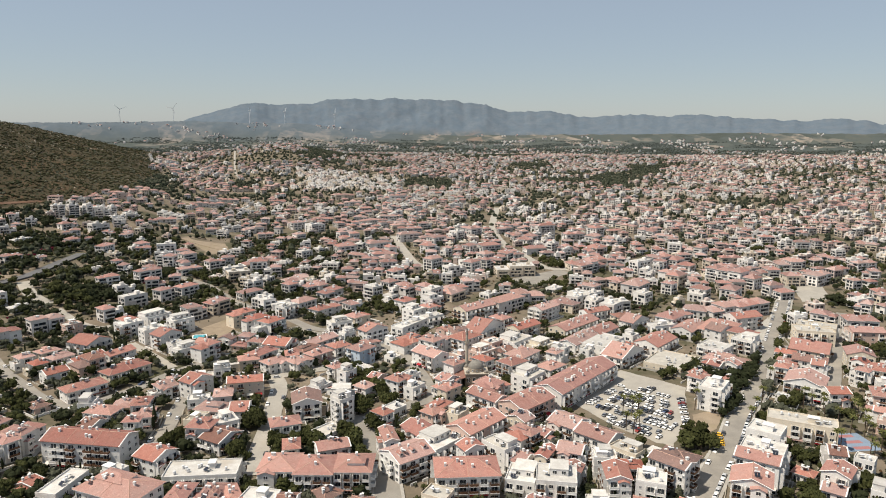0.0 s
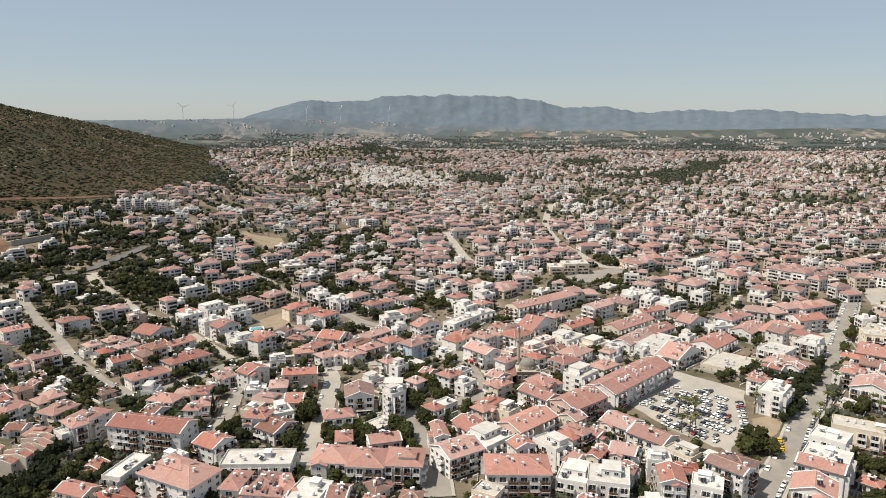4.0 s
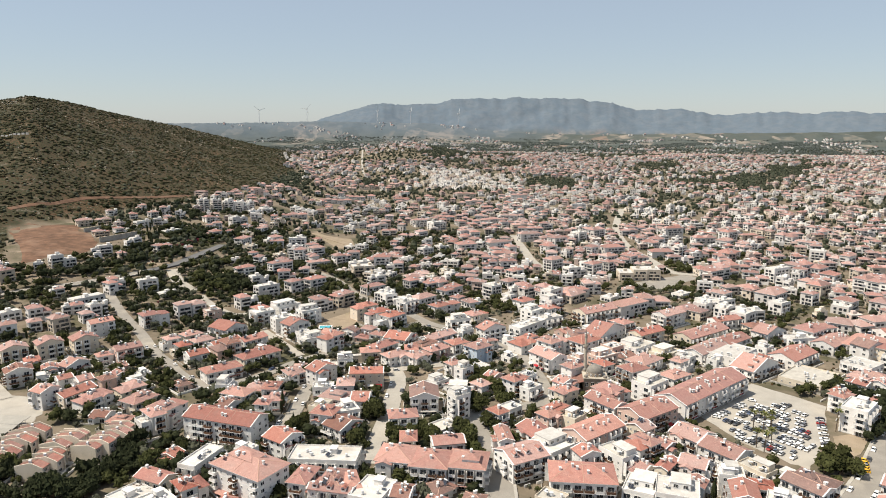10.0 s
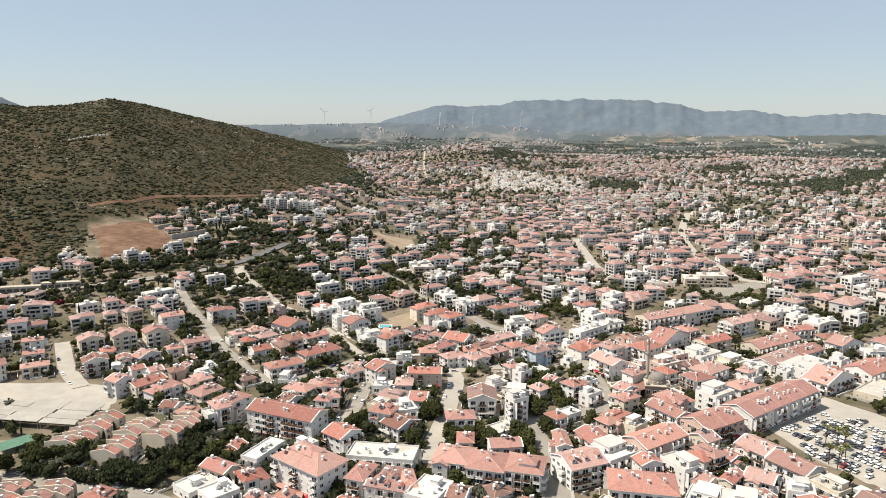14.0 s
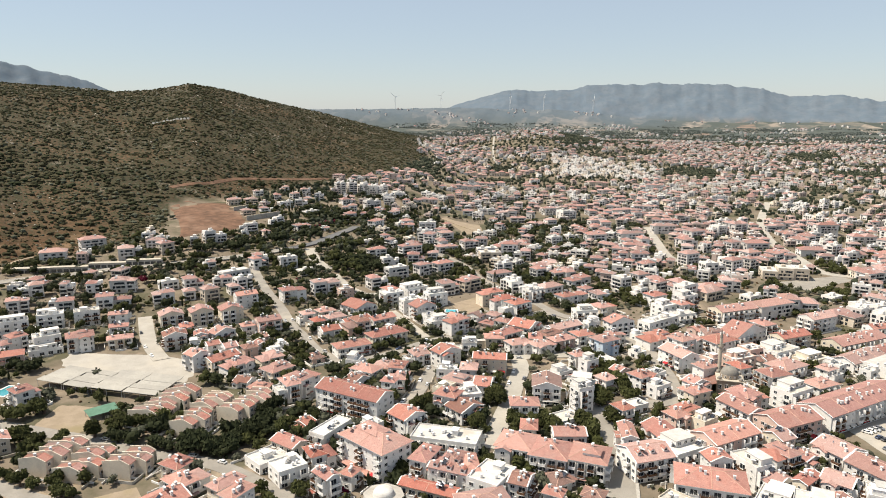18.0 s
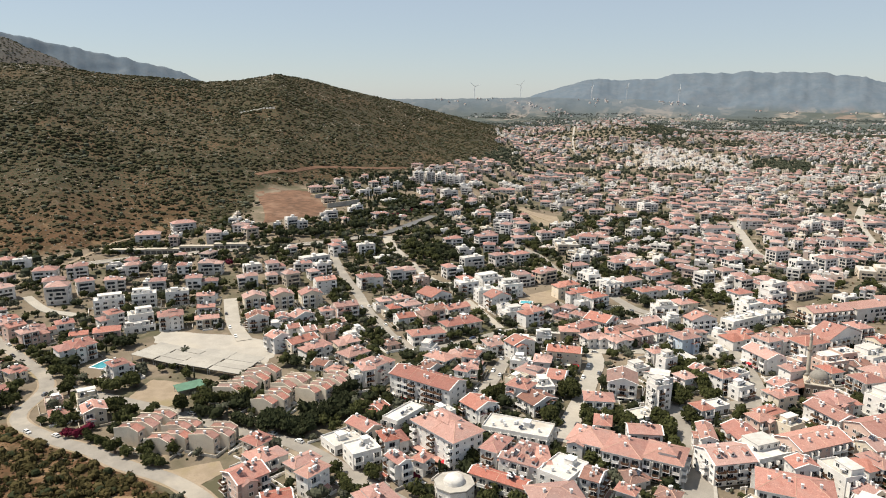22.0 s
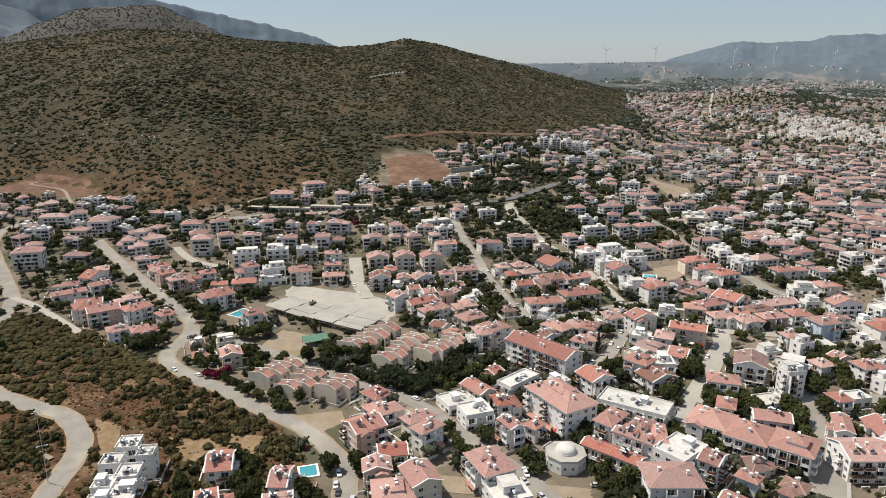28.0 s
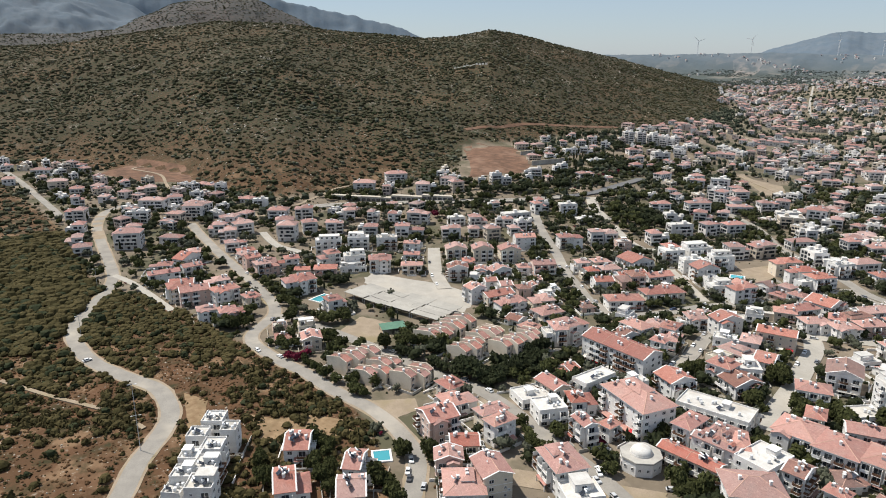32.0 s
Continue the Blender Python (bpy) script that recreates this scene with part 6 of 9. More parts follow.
# villas under the hill and the houses below them
house(-582.1, 406.4, 49, 24.4, 13.4, 3, "hip", wall="pink")
house(-584.3, 449.0, 65, 24.9, 12.2, 3, "hip", wall="pink")
house(-513.6, 431.9, 49, 22.1, 12.2, 3, "hip", wall="pink")
house(-617.9, 290.8, 37, 18.3, 11.0, 1, "hip")
house(-591.7, 293.7, 58, 15.4, 9.8, 2, "flat")
house(-534.9, 281.9, 49, 18.4, 12.2, 3, "hip", wall="plaster")
house(-480.1, 260.1, 49, 15.8, 12.2, 4, "hip", wall="plaster")
house(-426.6, 212.9, 66, 12.3, 11.0, 2, "hip")
house(-451.2, 209.3, 93, 8.8, 9.8, 2, "front")
house(-541.9, 244.7, 38, 14.2, 11.0, 3, "hip")
house(-939.2, 148.0, 102, 14.8, 11.0, 2, "hip")
house(-850.2, 134.8, 77, 13.3, 12.2, 2, "hip")
house(-882.4, 173.6, 58, 22.5, 11.0, 2, "hip")
house(-838.2, 163.2, 84, 11.2, 9.8, 2, "hip")
house(-788.2, 168.0, 67, 19.6, 11.0, 3, "hip")
house(-753.3, 176.6, 72, 14.0, 11.0, 2, "hip")
house(-749.9, 198.3, 49, 17.8, 11.0, 2, "hip")
house(-697.3, 225.9, 74, 19.5, 12.2, 3, "hip")
house(-698.1, 188.9, 49, 15.0, 9.8, 2, "front")
house(-702.2, 164.0, 72, 12.1, 9.8, 3, "hip")
house(-651.6, 150.0, 56, 17.4, 12.2, 3, "hip")
house(-643.2, 212.7, 49, 25.7, 11.0, 3, "hip")
house(-644.5, 233.5, 69, 14.3, 11.0, 3, "hip")
house(-591.6, 230.3, 49, 19.7, 12.2, 4, "hip")
house(-611.6, 188.4, 55, 20.5, 11.0, 3, "flat")
house(-585.3, 211.2, 42, 14.0, 11.0, 3, "hip")
house(-603.2, 136.7, 62, 15.6, 11.0, 3, "hip")
house(-576.7, 128.3, 69, 13.7, 11.0, 2, "hip")
house(-541.7, 158.3, 57, 21.2, 13.4, 4, "hip", wall="grey")
house(-546.8, 126.3, 73, 13.8, 11.0, 2, "hip", wall="grey", tile="tile_dark")
house(-530.0, 223.1, 63, 14.2, 11.0, 3, "hip")
house(-483.4, 181.6, 65, 14.3, 11.0, 2, "hip")
house(-406.9, 144.8, 77, 14.3, 12.2, 3, "hip")
# hillside gardens
house(-494.3, 454.2, 73, 13.7, 11.0, 3, "hip")
house(-395.9, 433.9, 68, 26.7, 11.0, 2, "flat")
house(-398.0, 465.8, 68, 13.0, 9.8, 3, "hip")
house(-355.5, 477.8, 64, 16.0, 12.2, 1, "flat")
house(-419.5, 385.6, 65, 14.9, 9.8, 2, "flat")
house(-371.4, 415.9, 65, 14.0, 9.8, 3, "flat")
house(-382.5, 389.2, 65, 12.1, 9.8, 2, "hip")
house(-323.4, 298.8, 54, 12.9, 11.0, 3, "front")
house(-236.9, 370.0, 56, 15.9, 12.2, 3, "hip")
house(-231.2, 316.5, 61, 7.8, 9.8, 1, "hip")
house(-381.0, 705.0, 56, 21.7, 11.0, 2, "hip")
house(-322.0, 647.3, 2, 19.0, 11.0, 4, "hip")
house(-316.1, 680.7, 53, 16.3, 11.0, 3, "hip")
house(-276.8, 656.7, 51, 20.4, 11.0, 3, "hip")
house(-237.8, 614.9, 33, 23.1, 14.6, 3, "flat")
house(-239.0, 665.3, 39, 27.7, 13.4, 3, "hip")
house(-209.8, 574.9, 48, 15.5, 11.0, 3, "flat")
house(-176.9, 513.8, 47, 11.6, 9.8, 3, "flat")
house(-179.5, 594.5, 44, 17.9, 13.4, 2, "hip")
house(-250.2, 441.6, 57, 15.0, 12.2, 3, "flat")
house(-179.4, 401.0, 63, 15.6, 11.0, 3, "hip", wall="plaster")
# town centre, early view
house(-85.5, 271.9, 17, 6.5, 9.8, 3, "hip")
house(-63.3, 244.2, 52, 10.7, 9.6, 1, "hip", tile="tile_dark")
house(-73.2, 316.5, 51, 8.6, 7.8, 4, "flat", wall="plaster")
house(-97.7, 416.4, 48, 11.8, 10.6, 2, "hip")
house(-80.9, 403.5, 55, 13.0, 11.7, 3, "hip", wall="blue")
house(-122.3, 397.0, 19, 7.4, 9.8, 2, "hip")
house(-54.7, 429.7, 52, 21.6, 14.7, 2, "hip")
house(-37.1, 427.4, 55, 17.6, 12.2, 3, "hip")
house(-77.1, 381.9, 52, 11.8, 10.6, 1, "flat")
house(-48.8, 327.9, 53, 8.9, 8.0, 1, "flat")
house(-26.6, 350.7, 49, 7.5, 6.5, 2, "hip")
house(-28.6, 317.9, 53, 8.8, 8.0, 2, "hip")
house(-76.4, 298.8, 55, 12.5, 9.8, 1, "flat")
house(-18.2, 432.2, 52, 17.9, 13.4, 3, "hip")
house(-6.0, 413.8, 50, 15.7, 11.0, 2, "flat")
house(0.1, 431.5, 48, 11.4, 10.3, 2, "flat")
house(14.5, 438.2, 55, 20.9, 14.2, 2, "flat")
house(32.0, 436.8, 52, 18.2, 12.3, 1, "flat")
house(70.9, 439.7, 54, 28.1, 19.1, 2, "flat")
house(18.6, 411.0, 55, 19.4, 13.2, 2, "hip")
house(20.1, 365.8, 54, 15.8, 12.2, 3, "flat")
house(-2.6, 349.0, 55, 15.7, 12.2, 3, "hip")
house(14.1, 292.5, 51, 12.4, 11.2, 3, "hip")
house(77.4, 272.5, -36, 14.2, 12.8, 3, "hip", wall="plaster", tile="tile_dark")
house(157.9, 479.3, 55, 30.8, 20.9, 2, "hip", wall="plaster")
house(143.1, 417.2, -35, 22.1, 15.0, 1, "hip")
house(141.8, 433.6, -41, 17.2, 15.5, 2, "flat", wall="plaster")
house(163.4, 442.2, -41, 13.5, 12.2, 3, "flat", wall="plaster")
house(112.4, 370.4, -40, 7.5, 6.5, 3, "hip", wall="plaster")
house(210.6, 391.7, -44, 9.9, 13.4, 3, "hip")
house(220.8, 391.7, -26, 9.5, 13.4, 3, "hip")
house(200.6, 353.4, -19, 8.1, 13.4, 3, "hip", wall="pink")
house(122.0, 296.9, -34, 14.1, 12.7, 4, "flat", wall="plaster")
house(130.0, 275.5, -39, 7.5, 6.5, 1, "hip")
house(154.8, 277.8, -37, 7.5, 6.5, 3, "flat", wall="plaster")
# middle distance, early view
house(-277.3, 938.9, 33, 23.1, 11.0, 2, "hip")
house(-241.9, 907.7, 50, 24.2, 16.4, 3, "flat")
house(-204.3, 720.8, 52, 15.9, 11.0, 3, "flat", wall="plaster")
house(-194.1, 755.2, 51, 17.0, 11.5, 2, "flat")
house(-207.8, 825.5, 51, 16.2, 11.0, 1, "hip")
house(-203.3, 942.2, 23, 34.7, 11.0, 2, "hip")
house(-181.9, 849.0, 23, 27.7, 11.0, 2, "hip")
house(-171.1, 805.0, 53, 22.4, 15.2, 2, "hip")
house(-109.4, 694.4, 49, 17.5, 11.9, 3, "hip")
house(-126.8, 931.7, 31, 35.2, 11.0, 2, "hip")
house(-107.2, 845.6, 32, 29.0, 12.2, 3, "hip")
house(-179.6, 607.6, 23, 21.8, 13.4, 2, "hip")
house(-152.3, 616.2, 50, 15.4, 11.0, 2, "flat")
house(-99.8, 554.0, -37, 13.3, 11.0, 4, "flat")
house(-164.8, 514.4, 30, 19.8, 12.2, 2, "flat", wall="plaster")
house(-109.7, 519.4, 49, 13.9, 12.2, 2, "front")
house(-92.5, 597.9, 54, 14.2, 11.0, 2, "hip")
house(-73.3, 565.3, 51, 11.3, 10.1, 3, "hip")
house(-92.4, 631.2, 50, 12.6, 11.0, 3, "hip", wall="plaster")
house(-85.3, 545.8, 55, 12.5, 11.0, 2, "flat")
house(-72.5, 770.0, 48, 20.3, 13.8, 3, "hip")
house(-61.0, 678.0, 53, 17.8, 12.1, 4, "hip")
house(-70.2, 825.7, 48, 20.9, 14.2, 3, "hip")
house(-68.6, 521.7, 54, 12.9, 11.6, 3, "hip")
house(-59.9, 569.7, 51, 16.2, 12.2, 3, "hip")
house(-46.6, 518.4, 55, 13.7, 11.0, 4, "flat")
house(-58.9, 495.4, 56, 13.0, 11.7, 3, "flat")
house(-47.3, 505.5, 52, 12.6, 11.0, 3, "hip")
house(-99.3, 486.9, 56, 17.5, 11.9, 2, "hip")
house(93.3, 696.5, 20, 42.8, 15.9, 3, "gable", wall="cream")
house(-48.3, 850.1, 48, 21.9, 14.9, 4, "flat")
house(-27.3, 879.4, 50, 23.0, 15.7, 4, "hip")
house(-53.0, 752.7, 51, 11.1, 10.0, 3, "hip")
house(-27.6, 772.4, 53, 13.9, 11.0, 3, "hip")
house(-5.1, 777.5, 28, 26.4, 13.4, 3, "hip")
house(-8.5, 725.7, 48, 18.1, 12.3, 3, "hip")
house(10.4, 727.5, 55, 20.3, 13.8, 3, "hip")
house(-21.8, 664.6, 56, 16.3, 11.1, 4, "hip")
house(-7.9, 693.3, 55, 13.6, 11.0, 3, "hip")
house(22.9, 943.5, 26, 29.3, 11.0, 2, "hip")
house(29.1, 895.8, 22, 32.5, 11.0, 2, "hip")
house(41.4, 838.6, 52, 26.4, 18.0, 3, "hip")
house(47.8, 778.9, 19, 29.7, 13.4, 2, "hip")
house(65.4, 780.7, 53, 15.8, 11.0, 4, "flat", wall="plaster")
house(82.9, 785.4, 22, 31.0, 13.4, 2, "hip")
house(99.1, 865.4, 21, 28.6, 13.4, 3, "hip")
house(120.4, 845.7, 56, 22.4, 15.2, 3, "hip")
house(116.3, 789.5, 52, 25.6, 17.4, 2, "hip")
house(136.0, 830.4, 51, 17.5, 11.9, 3, "hip")
house(67.5, 912.2, 24, 26.4, 11.0, 4, "hip")
house(131.2, 898.8, 50, 21.2, 14.4, 4, "hip")
house(-34.2, 564.0, 56, 22.9, 15.6, 2, "hip")
house(-3.0, 573.6, 52, 16.0, 11.0, 1, "flat")
house(28.2, 556.7, 12, 29.6, 14.6, 3, "hip")
house(54.6, 599.0, 53, 15.4, 11.0, 1, "flat")
house(60.8, 532.8, 53, 12.8, 11.0, 2, "hip")
house(66.7, 547.1, 53, 14.9, 11.0, 3, "flat")
house(79.3, 539.2, 52, 16.3, 11.1, 3, "flat")
house(84.1, 584.4, 53, 14.2, 11.0, 3, "hip")
house(108.3, 603.6, 51, 13.2, 11.0, 3, "hip")
house(122.9, 594.8, 54, 24.1, 16.4, 3, "hip")
house(91.1, 525.3, 54, 17.0, 12.2, 3, "flat")
house(122.9, 562.4, 48, 13.2, 11.0, 3, "flat")
house(144.0, 643.4, -37, 13.5, 12.1, 4, "flat", wall="plaster")
house(162.6, 681.7, 56, 15.8, 11.0, 4, "hip")
house(7.2, 480.9, 50, 15.3, 12.2, 3, "hip")
house(177.4, 937.8, -39, 30.9, 12.2, 3, "hip")
house(197.3, 896.3, -39, 22.8, 15.5, 3, "hip")
house(213.5, 856.2, -42, 24.7, 12.2, 3, "hip")
house(204.1, 785.4, -21, 16.4, 12.2, 4, "flat")
house(225.7, 778.0, -42, 22.9, 13.4, 3, "hip")
house(185.3, 711.8, 51, 20.1, 13.6, 3, "hip")
house(194.3, 699.2, 53, 21.7, 14.8, 2, "hip")
house(164.3, 621.3, 50, 18.5, 12.6, 4, "hip")
house(220.2, 640.4, -47, 53.6, 17.1, 4, "hip", wall="plaster")
house(244.8, 725.4, 9, 24.9, 12.2, 3, "hip")
house(258.6, 705.2, 8, 12.0, 11.0, 3, "flat")
house(262.2, 668.5, 6, 20.0, 13.4, 3, "hip")
house(296.6, 708.5, 5, 26.7, 13.4, 3, "hip")
house(275.1, 642.6, 5, 20.5, 13.4, 3, "hip")
house(171.9, 578.8, 51, 20.7, 14.1, 3, "hip")
house(199.9, 583.3, 54, 19.1, 13.0, 3, "hip")
house(152.8, 599.0, 48, 11.0, 9.9, 3, "hip")
house(127.7, 492.5, 50, 18.5, 13.4, 3, "hip")
house(167.8, 461.6, 50, 20.6, 14.0, 3, "hip")
house(215.8, 465.7, -10, 23.8, 15.9, 3, "flat", wall="cream")
house(220.7, 502.9, 4, 10.0, 11.0, 3, "flat")
house(314.1, 878.9, 8, 26.4, 12.2, 2, "hip")
house(332.1, 861.1, 7, 19.2, 12.2, 3, "hip")
house(338.4, 822.0, 5, 14.4, 11.0, 4, "flat")
house(358.3, 825.2, 4, 19.8, 11.0, 3, "hip")
house(383.8, 837.3, 3, 17.1, 12.2, 3, "hip")
house(436.6, 831.6, -41, 25.2, 13.4, 2, "hip")
house(348.9, 753.9, 3, 19.6, 12.2, 2, "hip")
house(377.5, 775.2, 2, 12.9, 11.0, 3, "flat")
house(369.1, 725.0, 1, 12.6, 11.0, 3, "flat")
house(288.0, 543.5, -35, 12.2, 12.2, 3, "hip")
house(321.0, 584.1, -1, 11.9, 12.2, 3, "hip")
# white block and houses on the slope
house(-455.0, 939.9, -2, 44.0, 14.6, 2, "flat", tile="tile_dark")
# villas on the hillside terraces
house(-498.2, 764.9, 61, 20.7, 11.0, 2, "hip")
house(-482.4, 843.4, 58, 18.3, 11.0, 2, "flat", wall="plaster")
house(-481.7, 877.0, 57, 20.2, 11.0, 2, "flat", wall="plaster")
house(-449.5, 689.7, 61, 21.4, 11.0, 2, "hip")


# ---- landmarks ----
def dome(g, x, y, z, r, h, mat, n=20, rings=7):
    pts = [(x + r * math.cos(t) * math.cos(i * math.tau / n), y + r * math.cos(t) * math.sin(i * math.tau / n), z + h * math.sin(t)) for t in (j / rings * math.pi / 2 for j in range(rings)) for i in range(n)]
    pts.append((x, y, z + h))
    faces = [(j * n + i, j * n + (i + 1) % n, (j + 1) * n + (i + 1) % n, (j + 1) * n + i) for j in range(rings - 1) for i in range(n)]
    faces += [((rings - 1) * n + i, (rings - 1) * n + (i + 1) % n, rings * n) for i in range(n)]
    g.solid(pts, faces, mat)


def mosque(x, y, turn):
    ob = tagged(new("mosque"), "brownish stone mosque with a grey lead dome", "mosque")
    ob.matrix_basis = pose(x, y, land(x, y), 0, 0, turn)
    g = Build()
    g.box(-6.5, 6.5, -6.2, 6.2, -1, 6.8, "brown_stone")
    g.box(-6.8, 6.8, -6.5, 6.5, 6.8, 7.2, "stone")
    part("hall", g, ob, "brownish stone prayer hall")
    g = Build()
    g.tube(0, 0, 7.2, 9.2, 4.7, 4.6, "brown_stone", 16)
    part("drum", g, ob)
    g = Build()
    dome(g, 0, 0, 9.2, 4.5, 3.7, "lead")
    g.tube(0, 0, 12.8, 14.4, 0.12, 0.05, "metal", 6)
    part("dome", g, ob, "grey lead-covered dome")
    for u in (-5.2, 5.2):
        for v in (-4.9, 4.9):
            g = Build()
            g.tube(u, v, 7.2, 7.9, 1.1, 1.1, "brown_stone", 10)
            dome(g, u, v, 7.9, 1.1, 0.9, "lead", 10, 4)
            part("small_dome", g, ob, "small corner dome")
    for i in range(4):
        part("window", WINDOW, ob, at=pose(-4.8 + i * 3.2, -6.2, 2.2) @ Matrix.Diagonal((1, 1, 1.8, 1)))
        part("window", WINDOW, ob, at=pose(6.5, -4.5 + i * 3.0, 2.2, 0, 0, 90) @ Matrix.Diagonal((1, 1, 1.8, 1)))
    for i in range(12):
        a = i * 30
        part("drum_window", WINDOW_SMALL, ob, at=pose(4.62 * math.sin(radians(a)), -4.62 * math.cos(radians(a)), 7.7, 0, 0, a))
    g = Build()
    p = [(-16.5, -8.5, 3.2), (-6.6, -8.5, 6.0), (-6.6, 4.2, 6.0), (-16.5, 4.2, 3.2)]
    roof_slab(g, p, "tile_dark")
    part("porch_roof", g, ob, "brown lean-to porch roof")
    for v in (-8.1, -4.1, -0.1, 3.9):
        g = Build()
        g.tube(-16, v, -1, 3.2, 0.2, 0.2, "trim", 8)
        part("post", g, ob)
    m = Build()
    m.box(-6.0, -3.2, 6.3, 9.1, -1, 7.0, "stone")
    part("minaret_base", m, ob)
    m = Build()
    m.tube(-4.6, 7.2, 7.0, 8.6, 1.4, 0.95, "stone", 14)
    m.tube(-4.6, 7.2, 8.6, 21.0, 1.0, 0.9, "stone", 14)
    m.tube(-4.6, 7.2, 21.0, 26.0, 0.75, 0.7, "stone", 14)
    part("minaret", m, ob, "tall slender stone minaret")
    m = Build()
    m.tube(-4.6, 7.2, 20.2, 21.0, 0.9, 1.6, "stone", 14)
    m.tube(-4.6, 7.2, 21.0, 22.0, 1.6, 1.6, "stone", 14, False)
    part("minaret_gallery", m, ob)
    m = Build()
    m.tube(-4.6, 7.2, 26.0, 31.0, 0.85, 0.03, "lead", 14)
    part("spire", m, ob, "grey pointed spire")
    pave(x, y, 11)
    return ob


mosque(-9.0, 374.8, 8)


def domed_hall(x, y, turn):
    ob = tagged(new("domed_hall"), "white octagonal hall with a pale dome", "building")
    ob.matrix_basis = pose(x, y, land(x, y), 0, 0, turn)
    ob.scale = (1.15, 1.15, 1.1)
    g = Build()
    g.tube(0, 0, -1, 4.6, 6.6, 6.6, "plaster", 8)
    g.tube(0, 0, 4.6, 5.2, 6.8, 6.8, "concrete", 8)
    part("wall", g, ob, "white rendered walls")
    g = Build()
    g.tube(0, 0, 5.2, 5.7, 3.6, 3.5, "flatroof", 20)
    dome(g, 0, 0, 5.7, 3.4, 2.2, "flatroof", 24, 7)
    part("dome", g, ob, "white painted dome")
    for i in range(8):
        a = 22.5 + 45 * i
        for u in (-1.3, 1.3):
            m = pose(0, 0, 0, 0, 0, a + 90) @ pose(u, -6.1, 1.8)
            part("window", WINDOW_SMALL, ob, at=m)
    pave(x, y, 10)


domed_hall(-118.2, 200.8, 20)


def pool(x, y, turn, w, d, deck=True):
    ob = tagged(new("swimming_pool"), "turquoise garden swimming pool with a pale rim", "pool")
    ob.matrix_basis = pose(x, y, land(x, y) + 0.15, 0, 0, turn)
    g = Build()
    for x0, x1, y0, y1 in ((-w / 2 - 0.8, w / 2 + 0.8, -d / 2 - 0.8, -d / 2), (-w / 2 - 0.8, w / 2 + 0.8, d / 2, d / 2 + 0.8), (-w / 2 - 0.8, -w / 2, -d / 2, d / 2), (w / 2, w / 2 + 0.8, -d / 2, d / 2)):
        g.box(x0, x1, y0, y1, -0.6, 0.35, "trim")
    part("rim", g, ob, "pale stone rim")
    g = Build()
    g.box(-w / 2 + 0.01, w / 2 - 0.01, -d / 2 + 0.01, d / 2 - 0.01, -0.6, 0.22, "pool")
    part("water", g, ob, "clear turquoise water")
    pave(x, y, max(w, d) * 0.75 + 4)


pool(-185.9, 133.8, 58, 6, 6.6)
pool(-350.5, 210.2, 14, 8, 12)
pool(-201, 443, 20, 8, 7)


def market_shed(x, y, turn, w, d, bays):
    """Low market hall: rows of shallow sheet roofs on posts with gaps between them."""
    ob = tagged(new("market_shed"), "low open market hall roofed with weathered beige sheets", "shed")
    ob.matrix_basis = pose(x, y, land(x, y), 0, 0, turn)
    step = d / bays
    for i in range(bays):
        y0 = -d / 2 + i * step
        for k in range(2):
            x0, x1 = (-w / 2, -0.35) if k == 0 else (0.35, w / 2)
            g = Build()
            q = 0.25 * (k == i % 2)
            e = [0.35 * math.sin(7.1 * i + 3.3 * k + 2.7 * c + w) for c in range(4)]
            seam = 0.5 if i % 2 else 0.15
            roof_slab(g, [(x0 + e[0], y0 + seam, 3.6 + q), (x1 + e[1], y0 + seam + 0.2 * e[2], 3.6 + q), (x1 + e[1], y0 + step - 0.05, 3.95 + q), (x0 + e[0], y0 + step - 0.05, 3.95 + q)], "shed", 0.2)
            part("roof_sheet", g, ob)
            for u in (x0 + 0.4, (x0 + x1) / 2, x1 - 0.4):
                g = Build()
                g.box(u - 0.08, u + 0.08, y0 + 0.5, y0 + 0.66, -0.5, 3.7 + q, "metal")
                part("post", g, ob)
    for i in range(int(w / 6)):
        for j in range(int(d / 6)):
            pave(x + (i - w / 12) * 6, y + (j - d / 12) * 6, 5)
    return ob


market_shed(-327, 234.5, 6, 35, 22, 4)
market_shed(-291.5, 242.5, 11, 39, 25, 5)


def sports_court(x, y, turn):
    ob = tagged(new("sports_court"), "pale blue painted court with red playing areas", "court")
    ob.matrix_basis = pose(x, y, land(x, y) + 0.1, 0, 0, turn)
    g = Build()
    g.box(-8, 8, -9, 9, -0.4, 0.0, "court")
    part("slab", g, ob)
    for v in (-6, 0, 6):
        g = Build()
        g.box(-4, 4, v - 1.4, v + 1.4, 0.0, 0.02, "court_red")
        part("marking", g, ob, "faded red painted area")
    pave(x, y, 10)


sports_court(168.2, 313.2, 10)


def green_shed():
    ob = tagged(new("low_shed"), "low shed with a dark green sheet roof", "shed")
    ob.matrix_basis = pose(-280.6, 211.7, land(-280.6, 211.7), 0, 0, 68) @ Matrix.Diagonal((1.4, 1.4, 1.1, 1))
    g = Build()
    roof_slab(g, [(-5, -3, 2.6), (5, -3, 2.6), (5, 3, 3.2), (-5, 3, 3.2)], "green_sheet", 0.1)
    part("roof", g, ob, "green sheet roof")
    for u in (-4.6, 4.6):
        for v in (-2.7, 2.7):
            g = Build()
            g.box(u - 0.08, u + 0.08, v - 0.08, v + 0.08, -0.4, 2.6, "metal")
            part("post", g, ob)
    take(-280.6, 211.7, 6)


green_shed()


